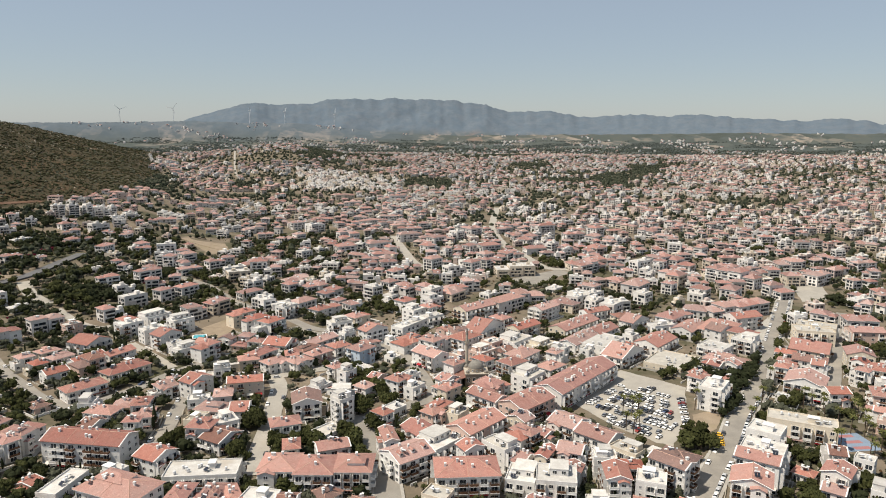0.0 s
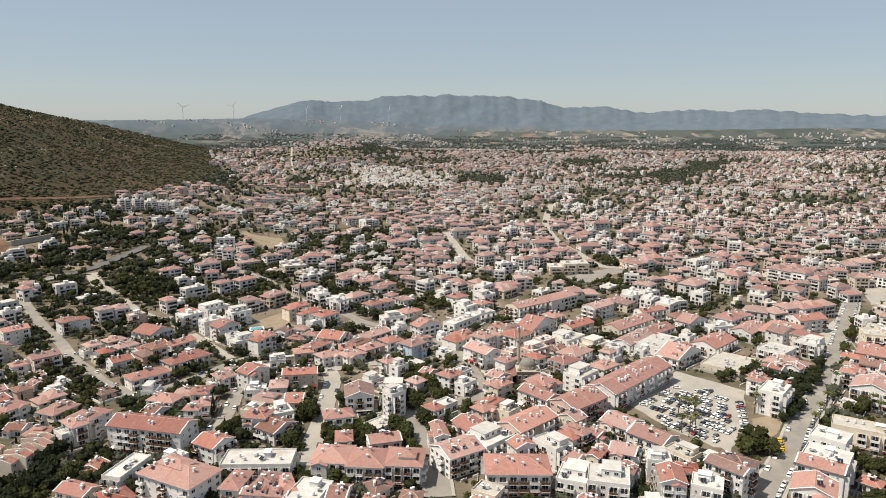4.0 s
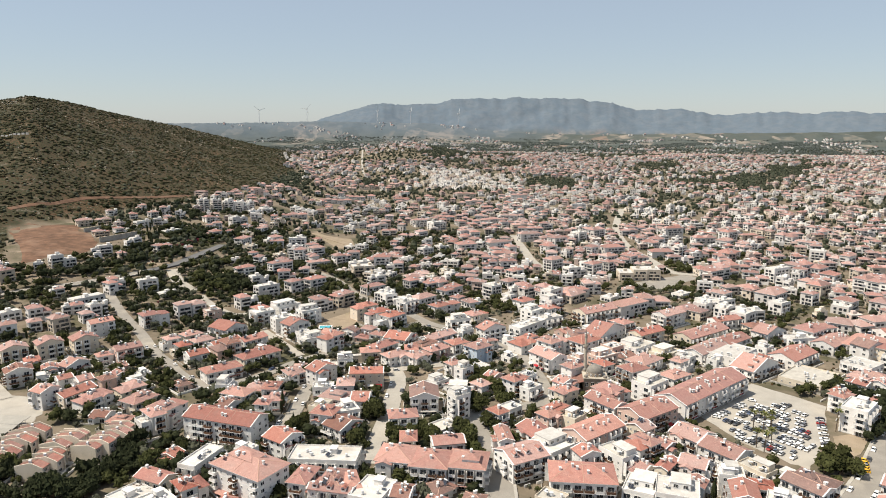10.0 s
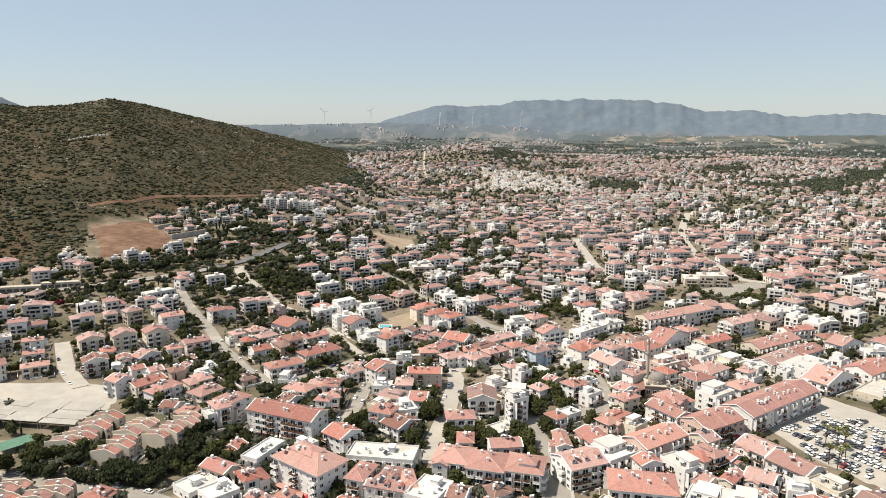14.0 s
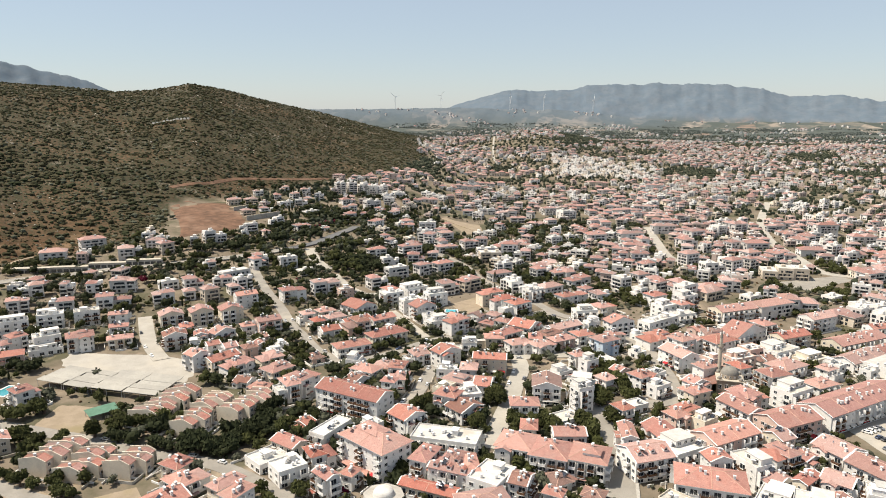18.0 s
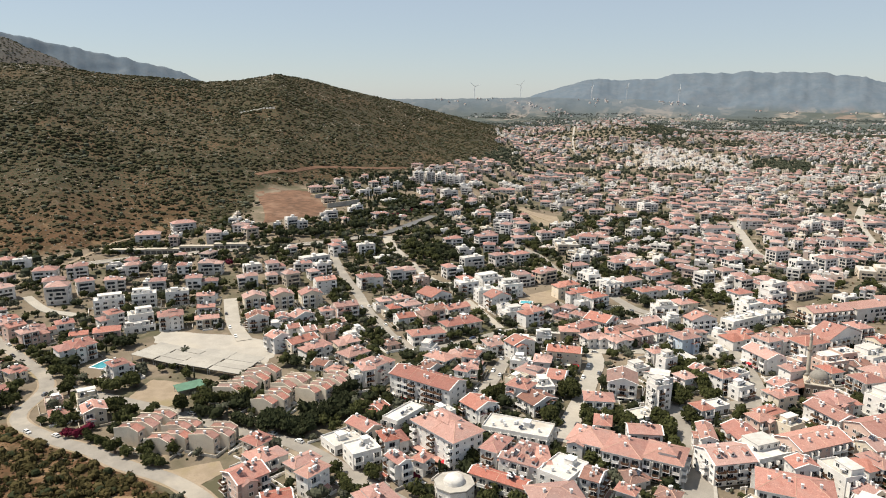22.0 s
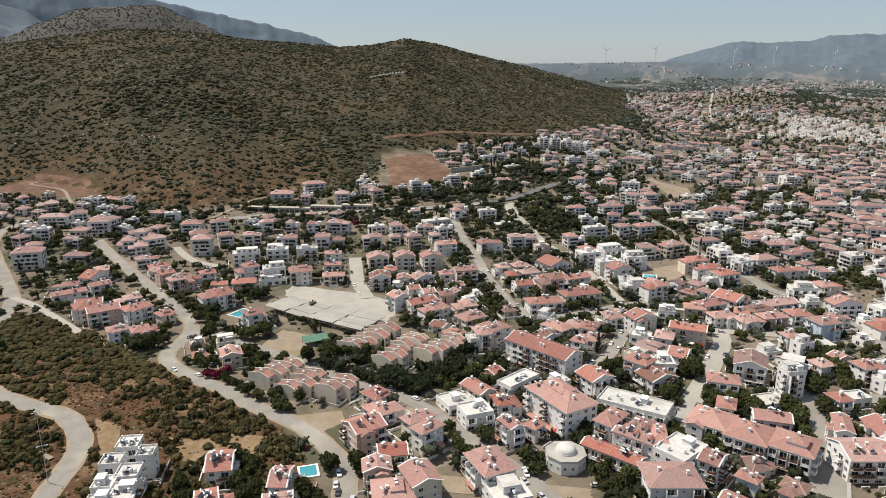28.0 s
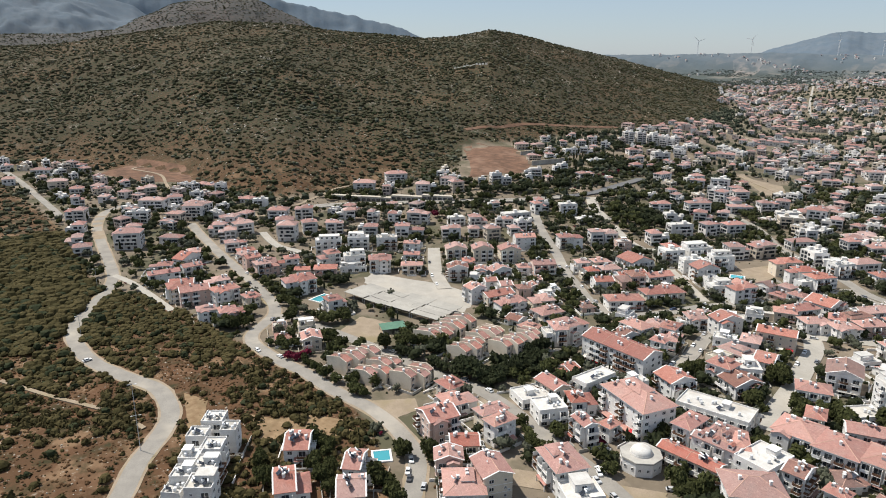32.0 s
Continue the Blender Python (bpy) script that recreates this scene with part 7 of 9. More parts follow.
def retaining_wall():
    """Long grey wall with dark panels for the shaded garage openings under the villas."""
    a, b = Vector((-574, 361, 0)), Vector((-471, 429, 0))
    t = (b - a).normalized()
    for i in range(4):
        p = a + (b - a) * ((i + 0.5) / 4)
        z = land(p.x, p.y) - 0.5
        ob = tagged(new("garage_row"), "long grey concrete retaining wall with garage openings", "garage", "garages")
        ob.matrix_basis = pose(p.x, p.y, z, 0, 0, math.degrees(math.atan2(t.y, t.x)))
        g = Build()
        g.box(-15.2, 15.2, 0, 6, 0, 4.6, "concrete")
        g.box(-15.3, 15.3, -0.4, 6, 4.6, 5.0, "stone")
        part("wall", g, ob)
        for k in range(6):
            g = Build()
            # dark panel on the wall in place of an open garage's shade
            g.box(-14.6 + k * 5, -10.6 + k * 5, -0.12, 0.02, 0.6, 3.2, "glass")
            part("garage_door", g, ob, "dark panel standing in for a shaded garage opening")
        take(p.x, p.y, 9)


retaining_wall()


def terrace_wall(x0, y0, x1, y1, h, deep):
    """A grey retaining wall on the slope with the levelled ground that it holds."""
    a, b = Vector((x0, y0, 0)), Vector((x1, y1, 0))
    z = max(land(x0, y0), land(x1, y1))
    half = (b - a).length / 2
    p = (a + b) / 2
    ob = tagged(new("terrace_wall"), "grey concrete retaining wall holding a villa terrace", "wall", "terrace walls")
    ob.matrix_basis = pose(p.x, p.y, z, 0, 0, math.degrees(math.atan2(b.y - a.y, b.x - a.x)))
    g = Build()
    g.box(-half, half, 0, 0.6, -6, h, "concrete")
    part("wall", g, ob)
    g = Build()
    g.box(-half - 0.1, half + 0.1, -0.1, 0.7, h, h + 0.25, "stone")
    part("coping", g, ob, "pale stone coping")
    for k in range(int(half * 2 / 6)):
        g = Build()
        g.box(-half + 3 + k * 6, -half + 3.6 + k * 6, -0.35, 0.02, -6, h - 0.3, "concrete")
        part("buttress", g, ob)
    g = Build()
    g.box(-half + 0.1, half - 0.1, 0.6, deep, -6, h - 0.9, "dirt")
    part("levelled_ground", g, ob, "levelled bare earth")
    for k in range(5):
        take(p.x + (b.x - a.x) * (k / 4 - 0.5), p.y + (b.y - a.y) * (k / 4 - 0.5), 5)


terrace_wall(-562, 622, -556, 681, 4.2, 9)
terrace_wall(-519, 594, -508, 646, 5.0, 8)


def street_lamp(x, y, turn, h=11.0):
    ob = tagged(new("street_lamp"), "tall double-armed grey street lamp", "lamp", "street lamps")
    ob.matrix_basis = pose(x, y, land(x, y), 0, 0, turn)
    g = Build()
    g.tube(0, 0, -0.5, h, 0.16, 0.09, "metal", 8)
    part("pole", g, ob)
    for s in (-1, 1):
        g = Build()
        g.box(min(0, s * 1.5), max(0, s * 1.5), -0.05, 0.05, h - 0.05, h + 0.05, "metal")
        arm = part("arm", g, ob)
        g = Build()
        g.box(s * 1.4 - 0.45, s * 1.4 + 0.45, -0.16, 0.16, h - 0.14, h + 0.02, "steel")
        part("lamp_head", g, arm, "white lamp head")


street_lamp(-249.7, 67.4, 70, 15)
street_lamp(-277, 74.7, 70, 15)
street_lamp(-462, 112, 60, 13)
street_lamp(-380, 81, 60, 13)


def hill_sign():
    """Pale letters laid out on the hillside, too worn to read: bars."""
    ob = tagged(new("hill_sign"), "row of weathered white letters laid on the hillside", "sign")
    a, b = Vector((-948.8, 864.2, 0)), Vector((-891, 892.5, 0))
    t = (b - a).normalized()
    ob.matrix_basis = pose(a.x, a.y, land(a.x, a.y), 0, 0, math.degrees(math.atan2(t.y, t.x)))
    n = 11
    for i in range(n):
        p = a + (b - a) * ((i + 0.5) / n)
        take(p.x, p.y, 5)
        take(p.x + 4, p.y - 4, 5)
        z = land(p.x, p.y) - land(a.x, a.y)
        g = Build()
        u = (b - a).length * (i + 0.5) / n
        k = 2.3 + 0.5 * math.sin(i * 2.1)
        g.solid([(u - 2.0, -0.6, z - 0.4), (u + 2.0, -0.6, z - 0.4), (u + 2.0, 0.2, z + k), (u - 2.0, 0.2, z + k), (u - 2.0, 0.4, z - 0.4), (u + 2.0, 0.4, z - 0.4), (u + 2.0, 1.0, z + k), (u - 2.0, 1.0, z + k)],
                ((0, 1, 2, 3), (5, 4, 7, 6), (1, 5, 6, 2), (4, 0, 3, 7), (3, 2, 6, 7)), "flatroof")
        part("letter", g, ob)


hill_sign()


def wind_turbine(bearing, spin, facing):
    """A far turbine on the low ridge."""
    r = 4300.0
    sa, ca = math.sin(radians(bearing)), math.cos(radians(bearing))
    x, y = -sa * r, ca * r
    h = 0.0175 * r
    ob = tagged(new("wind_turbine"), "distant white three-bladed wind turbine", "wind turbine", "wind turbines")
    ob.matrix_basis = pose(x, y, land(x, y) - 1, 0, 0, bearing + facing)
    g = Build()
    g.tube(0, 0, 0, h, 1.5, 1.0, "steel", 10)
    part("tower", g, ob, "white tubular tower")
    g = Build()
    g.box(-1.8, 1.8, -4, 6, h - 1.8, h + 1.8, "trim")
    part("nacelle", g, ob)
    for k in range(3):
        g = Build()
        a = radians(spin + 120 * k)
        u, v = Vector((math.cos(a), 0, math.sin(a))), Vector((-math.sin(a), 0, math.cos(a)))
        o, L = Vector((0, -4.6, h)), h * 0.52
        pts = [o + v * 1.6 + u * 1.5, o - v * 1.4 + u * 1.5, o - v * 0.5 + u * L, o + v * 0.4 + u * L]
        g.solid([tuple(q + Vector((0, e, 0))) for e in (-0.5, 0.5) for q in pts], ((3, 2, 1, 0), (4, 5, 6, 7), (0, 1, 5, 4), (1, 2, 6, 5), (2, 3, 7, 6), (3, 0, 4, 7)), "trim")
        part("blade", g, ob)


wind_turbine(29.0, 20, 20)
wind_turbine(25.3, 50, -15)
wind_turbine(19.7, 10, 80)
wind_turbine(17.0, 35, 82)
wind_turbine(13.1, 60, 84)


# ---- two estates of stepped terraces ----
for tx, ty, turn, n, long in ((-240, 165, 16, 4, 11), (-257, 163, 16, 4, 11), (-225, 176, 14, 3, 11), (-254, 215, 12, 6, 14), (-230, 214, 10, 3, 11), (-236, 234, 6, 3, 12), (-220, 234, 4, 5, 11)):
    terrace(tx, ty, turn, n, long)


# ---- small houses and outbuildings squeezed in between ----
def inside_any(x, y):
    for hx, hy, t, w, d in HOUSES:
        if abs(x - hx) + abs(y - hy) < 60:
            c, s = math.cos(t), math.sin(t)
            u, v = (x - hx) * c + (y - hy) * s, -(x - hx) * s + (y - hy) * c
            if abs(u) < w / 2 + 4.5 and abs(v) < d / 2 + 4.5:
                return True
    return False


def infill():
    r = random.Random(33)
    made = 0
    rr = 190.0
    while rr < 575:
        n = int(math.radians(112) * rr / 11)
        for i in range(n):
            b = -34 + 112 * (i + r.random()) / n
            q = rr + r.uniform(-4, 4)
            x, y = -math.sin(radians(b)) * q, math.cos(radians(b)) * q
            if cover(x, y)[0] > 0.02 or near_scrub(x, y) > 0.01 or taken(x, y, 2.6 if b < 14 else 5.0) or inside_any(x, y):
                continue
            if fbm(x, y, 70, 15) > (0.4 if b < 14 else 0.2) or r.random() < 0.3 or made > 160 or math.hypot(x + 345, y - 222) < 30 or math.hypot(x - 150, y - 318) < 36 or math.hypot(x + 236, y - 202) < 62:
                continue
            hx, hy, t, w, d = min(HOUSES, key=lambda k: (k[0] - x) ** 2 + (k[1] - y) ** 2)
            made += 1
            house(x, y, math.degrees(t) + r.choice((0, 0, 90)) * (1 if r.random() < 0.4 else 0), r.uniform(7, 11), r.uniform(6.5, 8.5), r.choice((1, 2, 2, 3)) if b < 14 else r.choice((1, 2)), r.choice(("hip", "hip", "gable", "front", "flat", "flat")))
        rr += 9


infill()


def garden_walls():
    """Low plot walls round the nearer houses."""
    r = random.Random(44)
    g = Build()
    for x, y, t, w, d in HOUSES:
        if math.hypot(x, y) > 560:
            continue
        c, s = math.cos(t), math.sin(t)
        ox, oy = w / 2 + r.uniform(2.0, 4.5), d / 2 + r.uniform(2.5, 5)
        hgt = r.uniform(0.8, 1.4)
        mat = r.choice(("plaster", "plaster", "stone", "concrete"))
        corners = [(-ox, -oy), (ox, -oy), (ox, oy), (-ox, oy)]
        for i in range(4):
            (u0, v0), (u1, v1) = corners[i], corners[(i + 1) % 4]
            n = max(2, int(math.hypot(u1 - u0, v1 - v0) / 3))
            for k in range(n):
                a0, a1 = k / n, (k + 1) / n
                p = [(x + (u0 + (u1 - u0) * e) * c - (v0 + (v1 - v0) * e) * s, y + (u0 + (u1 - u0) * e) * s + (v0 + (v1 - v0) * e) * c) for e in (a0, a1)]
                mx, my = (p[0][0] + p[1][0]) / 2, (p[0][1] + p[1][1]) / 2
                if r.random() < 0.12 or any(math.hypot(mx - e, my - f) < q for e, f, q in TAKEN.get((int(mx // 12), int(my // 12)), ()) if (e - x) ** 2 + (f - y) ** 2 > 1):
                    continue
                z = land(mx, my)
                dx, dy = p[1][0] - p[0][0], p[1][1] - p[0][1]
                L = math.hypot(dx, dy)
                nx, ny = -dy / L * 0.12, dx / L * 0.12
                q4 = [(p[0][0] - nx, p[0][1] - ny), (p[1][0] - nx, p[1][1] - ny), (p[1][0] + nx, p[1][1] + ny), (p[0][0] + nx, p[0][1] + ny)]
                g.solid([(*e, z - 0.5) for e in q4] + [(*e, z + hgt) for e in q4], ((4, 5, 6, 7), (0, 1, 5, 4), (1, 2, 6, 5), (2, 3, 7, 6), (3, 0, 4, 7)), mat)
    tagged(new("garden_walls", g.mesh("garden_walls")), "low white and stone garden walls between the plots", "wall", kind="stuff")


garden_walls()


# ---- trees ----
def flake(g, c, size, mat, r):
    """A small tuft of leaves: a skewed three-sided pyramid."""
    a = r.uniform(0, 6.28)
    t = r.uniform(-0.5, 0.5)
    pts = []
    for k in range(3):
        q = a + k * 2.094 + r.uniform(-0.4, 0.4)
        pts.append((c[0] + size * math.cos(q), c[1] + size * math.sin(q), c[2] + size * t * math.cos(q + a) - 0.25 * size))
    pts.append((c[0] + r.uniform(-0.3, 0.3) * size, c[1] + r.uniform(-0.3, 0.3) * size, c[2] + size * r.uniform(0.45, 0.8)))
    g.solid(pts, ((0, 1, 3), (1, 2, 3), (2, 0, 3), (2, 1, 0)), mat)


def crown(g, x, y, z, w, h, mat, r, n, core=True, taper=0.0):
    """Many tufts over a few lobes, with gaps and an uneven outline."""
    lobes = []
    for k in range(r.choice((3, 4, 5)) if taper == 0 else 1):
        a, q = r.uniform(0, 6.28), r.uniform(0.15, 0.3) * w if taper == 0 else 0
        lobes.append((x + q * math.cos(a), y + q * math.sin(a), z + h * r.uniform(0.38, 0.62), w * r.uniform(0.28, 0.4) if taper == 0 else w * 0.5, h * r.uniform(0.32, 0.46) if taper == 0 else h * 0.5))
    if core:
        for lx, ly, lz, lw, lh in lobes:
            pts = [(lx + lw * 0.72 * math.cos(t) * math.cos(i * 1.0472), ly + lw * 0.72 * math.cos(t) * math.sin(i * 1.0472), lz + lh * 0.72 * math.sin(t)) for t in (-1.1, -0.3, 0.5, 1.2) for i in range(6)]
            g.solid(pts, [(j * 6 + i, j * 6 + (i + 1) % 6, j * 6 + 6 + (i + 1) % 6, j * 6 + 6 + i) for j in range(3) for i in range(6)] + [tuple(range(18, 24)), tuple(reversed(range(6)))], mat)
    for i in range(n):
        lx, ly, lz, lw, lh = r.choice(lobes)
        t, a = math.asin(r.uniform(-0.75, 1)), r.uniform(0, 6.28)
        k = r.uniform(0.72, 1.05)
        thin = 1 - taper * 0.5 * (1 + math.sin(t))
        flake(g, (lx + lw * k * thin * math.cos(t) * math.cos(a), ly + lw * k * thin * math.cos(t) * math.sin(a), lz + lh * k * math.sin(t)), w * r.uniform(0.07, 0.14) * (1.2 if n < 60 else 1), mat, r)


def trunk_mesh(h, w, r):
    g = Build()
    g.tube(0, 0, -0.4, h * 0.45, w * 0.035 + 0.08, w * 0.02 + 0.05, "bark", 7)
    for k in range(4):
        a = k * 1.57 + r.uniform(-0.4, 0.4)
        b, c = Vector((0, 0, h * r.uniform(0.28, 0.4))), Vector((math.cos(a) * w * 0.28, math.sin(a) * w * 0.28, h * r.uniform(0.55, 0.7)))
        s = Vector((-math.sin(a), math.cos(a), 0)) * 0.06
        g.solid([tuple(v) for v in (b - s, b + s, b + Vector((0, 0, 0.14)), c - s * 0.5, c + s * 0.5, c + Vector((0, 0, 0.07)))], ((0, 1, 4, 3), (1, 2, 5, 4), (2, 0, 3, 5)), "bark")
    return g.mesh("trunk")


def palm_crown(r):
    g = Build()
    for k in range(22):
        a, up = k * 2.4, r.uniform(0.1, 1.2)
        p, d = Vector((0, 0, 0)), Vector((math.cos(a), math.sin(a), up)).normalized()
        s = Vector((-math.sin(a), math.cos(a), 0))
        rows = []
        for i in range(6):
            wd = 0.34 * math.sin(0.5 + i * 0.5)
            rows.append((p - s * wd - Vector((0, 0, 0.12)), p + Vector((0, 0, 0.03)), p + s * wd - Vector((0, 0, 0.12))))
            p = p + d * 0.5
            d = (d + Vector((0, 0, -0.24))).normalized()
        pts = [tuple(v) for q in rows for v in q]
        g.solid(pts, [(i * 3 + j, i * 3 + j + 1, i * 3 + j + 4, i * 3 + j + 3) for i in range(5) for j in range(2)], "palm")
    return g.mesh("fronds")


KINDS = {"broad": ("leaf", 1.0, 1.0, "broadleaved garden tree with a rounded green crown"), "pine": ("leaf_dark", 1.15, 0.95, "dense dark green evergreen tree"),
         "cypress": ("leaf_dark", 0.28, 1.25, "tall narrow dark green cypress"), "bloom": ("bloom", 0.9, 0.8, "magenta flowering bougainvillea bush by a wall"), "olive": ("leaf_olive", 0.95, 0.85, "grey-green olive tree in a garden")}
TREE = {}
for kind in KINDS:
    mat, fw, fh, words = KINDS[kind]
    for v in range(4):
        rr = random.Random(90 + v)
        g = Build()
        crown(g, 0, 0, 0.18 * fh if kind != "cypress" else 0.05, fw, fh * 0.85, mat, rr, 240, True, 0.9 if kind == "cypress" else 0.0)
        TREE[kind, v] = (trunk_mesh(fh * 0.7, fw * 0.8, rr), g.mesh("crown"))
g = Build()
g.tube(0, 0, -0.05, 1.0, 0.028, 0.02, "bark", 8)
PALM = (g.mesh("trunk"), palm_crown(random.Random(4)))
SINGLE_TREES = 0
NEARWOOD = Build()


def tree(x, y, size, kind, r):
    global SINGLE_TREES
    z = land(x, y) - 0.1
    dist = math.hypot(x, y)
    if (dist > 380 and kind != "palm") or SINGLE_TREES > 230:
        mat, fw, fh, words = KINDS[kind if kind != "palm" else "olive"]
        if dist < 700:
            crown(NEARWOOD, x, y, z + 0.1 * size, fw * size, fh * size * 0.9, mat, r, 30, True, 0.9 if kind == "cypress" else 0.0)
        else:
            crown(NEARWOOD, x, y, z, fw * size, fh * size * 0.9, mat, r, 14, True, 0.9 if kind == "cypress" else 0.0)
        return
    SINGLE_TREES += 1
    if kind == "palm":
        ob = tagged(new("palm_tree"), "tall palm tree with dusty green fronds", "palm", "street palms")
        ob.matrix_basis = pose(x, y, z, r.uniform(-3, 3), r.uniform(-3, 3), r.uniform(0, 360))
        t = part("trunk", PALM[0], ob, at=Matrix.Diagonal((8, 8, size, 1)))
        part("fronds", PALM[1], ob, "arching palm fronds", pose(0, 0, size))
        return
    label = KINDS[kind][3]
    name = {"broad": "tree", "pine": "tree", "cypress": "cypress", "bloom": "bush", "olive": "tree"}[kind]
    ob = tagged(new(name), label, "bush" if kind == "bloom" else "tree", "garden trees")
    ob.matrix_basis = pose(x, y, z, 0, 0, r.uniform(0, 360))
    a, b = TREE[kind, r.randrange(4)]
    k = size * r.uniform(0.85, 1.15)
    m = Matrix.Diagonal((k, k, k * r.uniform(0.85, 1.1), 1))
    part("trunk", a, ob, at=m)
    part("crown", b, ob, at=m)


PLANTED = {}


def clear(x, y, size):
    """Free of walls and of other stems."""
    for i in (-1, 0, 1):
        for j in (-1, 0, 1):
            for a, b, s in PLANTED.get((int(x // 10) + i, int(y // 10) + j), ()):
                if math.hypot(x - a, y - b) < 0.265 * (s + size):
                    return False
    return not inside(x, y, 0.6)


def inside(x, y, gap):
    for i in (-1, 0, 1):
        for j in (-1, 0, 1):
            for hx, hy, t, w, d in NEARBY.get((int(x // 30) + i, int(y // 30) + j), ()):
                c, s = math.cos(t), math.sin(t)
                u, v = (x - hx) * c + (y - hy) * s, -(x - hx) * s + (y - hy) * c
                if abs(u) < w / 2 + gap and abs(v) < d / 2 + gap:
                    return True
    return False


NEARBY = {}
for q in HOUSES + [(a[0], a[1], radians(a[2]), a[3], a[4]) for a in OUTER]:
    NEARBY.setdefault((int(q[0] // 30), int(q[1] // 30)), []).append(q)


def plant(x, y, size, kind, r):
    if clear(x, y, size):
        PLANTED.setdefault((int(x // 10), int(y // 10)), []).append((x, y, size))
        tree(x, y, size, kind, r)


def grove(a, b, n, size, kind, spread):
    """n trees along the line from a to b."""
    r = random.Random(int(a[0] * 31 + a[1] * 17))
    for i in range(n):
        t = (i + 0.5) / n
        for k in range(6):
            x, y = a[0] + (b[0] - a[0]) * t + r.gauss(0, spread * 0.5), a[1] + (b[1] - a[1]) * t + r.gauss(0, spread * 0.5)
            s = size * r.uniform(0.8, 1.2)
            if clear(x, y, s) and not paved(x, y, -1.2):
                plant(x, y, s, kind, r)
                break


# ---- palms of the car park, then planted trees, row by row ----
LOT_PALMS = ((65.1, 317.7), (67.6, 313.6), (71.8, 327.6), (71.4, 318.8), (70.7, 334.2), (67.5, 339.7), (75.1, 337.3), (104.7, 344.3), (110.4, 355.8))
for i, (x, y) in enumerate(LOT_PALMS):
    tree(x, y, 8.5 + (i * 7 % 5) * 0.6, "palm", random.Random(i))
grove((-269, 183), (-249, 218), 8, 7.2, "broad", 3.0)
grove((-250, 212), (-228, 213), 5, 7.2, "pine", 2.2)
grove((-224, 203), (-199, 206), 7, 8.4, "pine", 2.1)
grove((-200, 207), (-202, 240), 8, 7.2, "pine", 2.5)
grove((-209, 242), (-209, 263), 4, 7.2, "pine", 3.1)
grove((-192, 232), (-182, 252), 7, 7.2, "broad", 2.9)
grove((-267, 182), (-271, 191), 2, 8.4, "broad", 1.5)
grove((-306, 149), (-301, 161), 5, 6.0, "broad", 4.7)
grove((-290, 151), (-280, 157), 3, 3.6, "bloom", 1.9)
grove((-296, 178), (-278, 176), 4, 6.0, "broad", 3.1)
grove((-256, 152), (-230, 156), 7, 6.0, "broad", 2.7)
grove((-279, 156), (-260, 154), 5, 4.8, "broad", 2.2)
grove((-216, 97), (-196, 94), 6, 6.0, "broad", 3.4)
grove((-197, 113), (-177, 109), 7, 6.0, "broad", 2.8)
grove((-211, 121), (-200, 121), 4, 6.0, "broad", 2.4)
grove((-189, 138), (-178, 139), 5, 7.2, "broad", 2.3)
grove((-178, 124), (-158, 121), 7, 6.0, "broad", 2.7)
grove((-176, 149), (-161, 144), 4, 6.0, "broad", 2.8)
grove((-171, 156), (-167, 167), 4, 4.8, "broad", 2.3)
grove((-167, 191), (-149, 192), 5, 6.0, "broad", 2.4)
grove((-123, 220), (-122, 224), 3, 7.2, "broad", 1.2)
grove((-158, 183), (-146, 178), 4, 4.8, "broad", 2.4)
grove((-104, 196), (-97, 194), 5, 7.2, "broad", 2.2)
grove((-97, 199), (-89, 203), 5, 7.2, "broad", 2.3)
grove((-168, 306), (-156, 293), 4, 9.6, "cypress", 2.0)
grove((-145, 281), (-143, 287), 2, 7.2, "broad", 1.5)
grove((-116, 311), (-111, 304), 2, 8.4, "broad", 1.1)
grove((-117, 276), (-101, 272), 6, 6.0, "broad", 2.8)
grove((-100, 285), (-80, 292), 9, 6.0, "broad", 2.9)
grove((-104, 244), (-87, 245), 6, 4.8, "broad", 1.9)
grove((-83, 248), (-75, 246), 4, 6.0, "broad", 1.6)
grove((-73, 250), (-65, 253), 4, 4.8, "broad", 1.9)
grove((-125, 266), (-112, 260), 4, 3.6, "broad", 2.1)
grove((-150, 192), (-153, 201), 3, 4.8, "broad", 1.5)
grove((-117, 179), (-128, 198), 3, 4.8, "broad", 1.7)
grove((-138, 202), (-136, 203), 2, 3.6, "bloom", 0.6)
grove((-109, 183), (-105, 183), 2, 4.8, "broad", 1.1)
grove((-296, 206), (-314, 199), 5, 7.2, "broad", 3.4)
grove((-356, 165), (-348, 154), 5, 7.2, "broad", 3.5)
grove((-356, 144), (-334, 150), 6, 7.2, "broad", 3.4)
grove((-521, 160), (-508, 176), 7, 7.2, "broad", 4.8)
grove((-621, 177), (-597, 179), 3, 7.2, "broad", 3.5)
grove((-539, 201), (-511, 199), 3, 6.0, "broad", 3.1)
grove((-420, 200), (-349, 183), 10, 6.0, "broad", 4.8)
grove((-365, 192), (-327, 178), 6, 7.2, "broad", 3.6)
grove((-386, 498), (-366, 496), 5, 7.2, "broad", 5.4)
grove((-365, 512), (-327, 492), 8, 7.2, "broad", 6.7)
grove((-358, 536), (-305, 517), 12, 8.4, "pine", 8.2)
grove((-390, 559), (-374, 607), 6, 7.2, "broad", 7.6)
grove((-322, 390), (-326, 405), 3, 7.2, "broad", 2.3)
grove((-539, 540), (-446, 527), 14, 7.2, "broad", 9.4)
grove((-448, 530), (-490, 617), 7, 10.8, "cypress", 6.4)
grove((-463, 633), (-470, 709), 8, 7.2, "pine", 8.8)
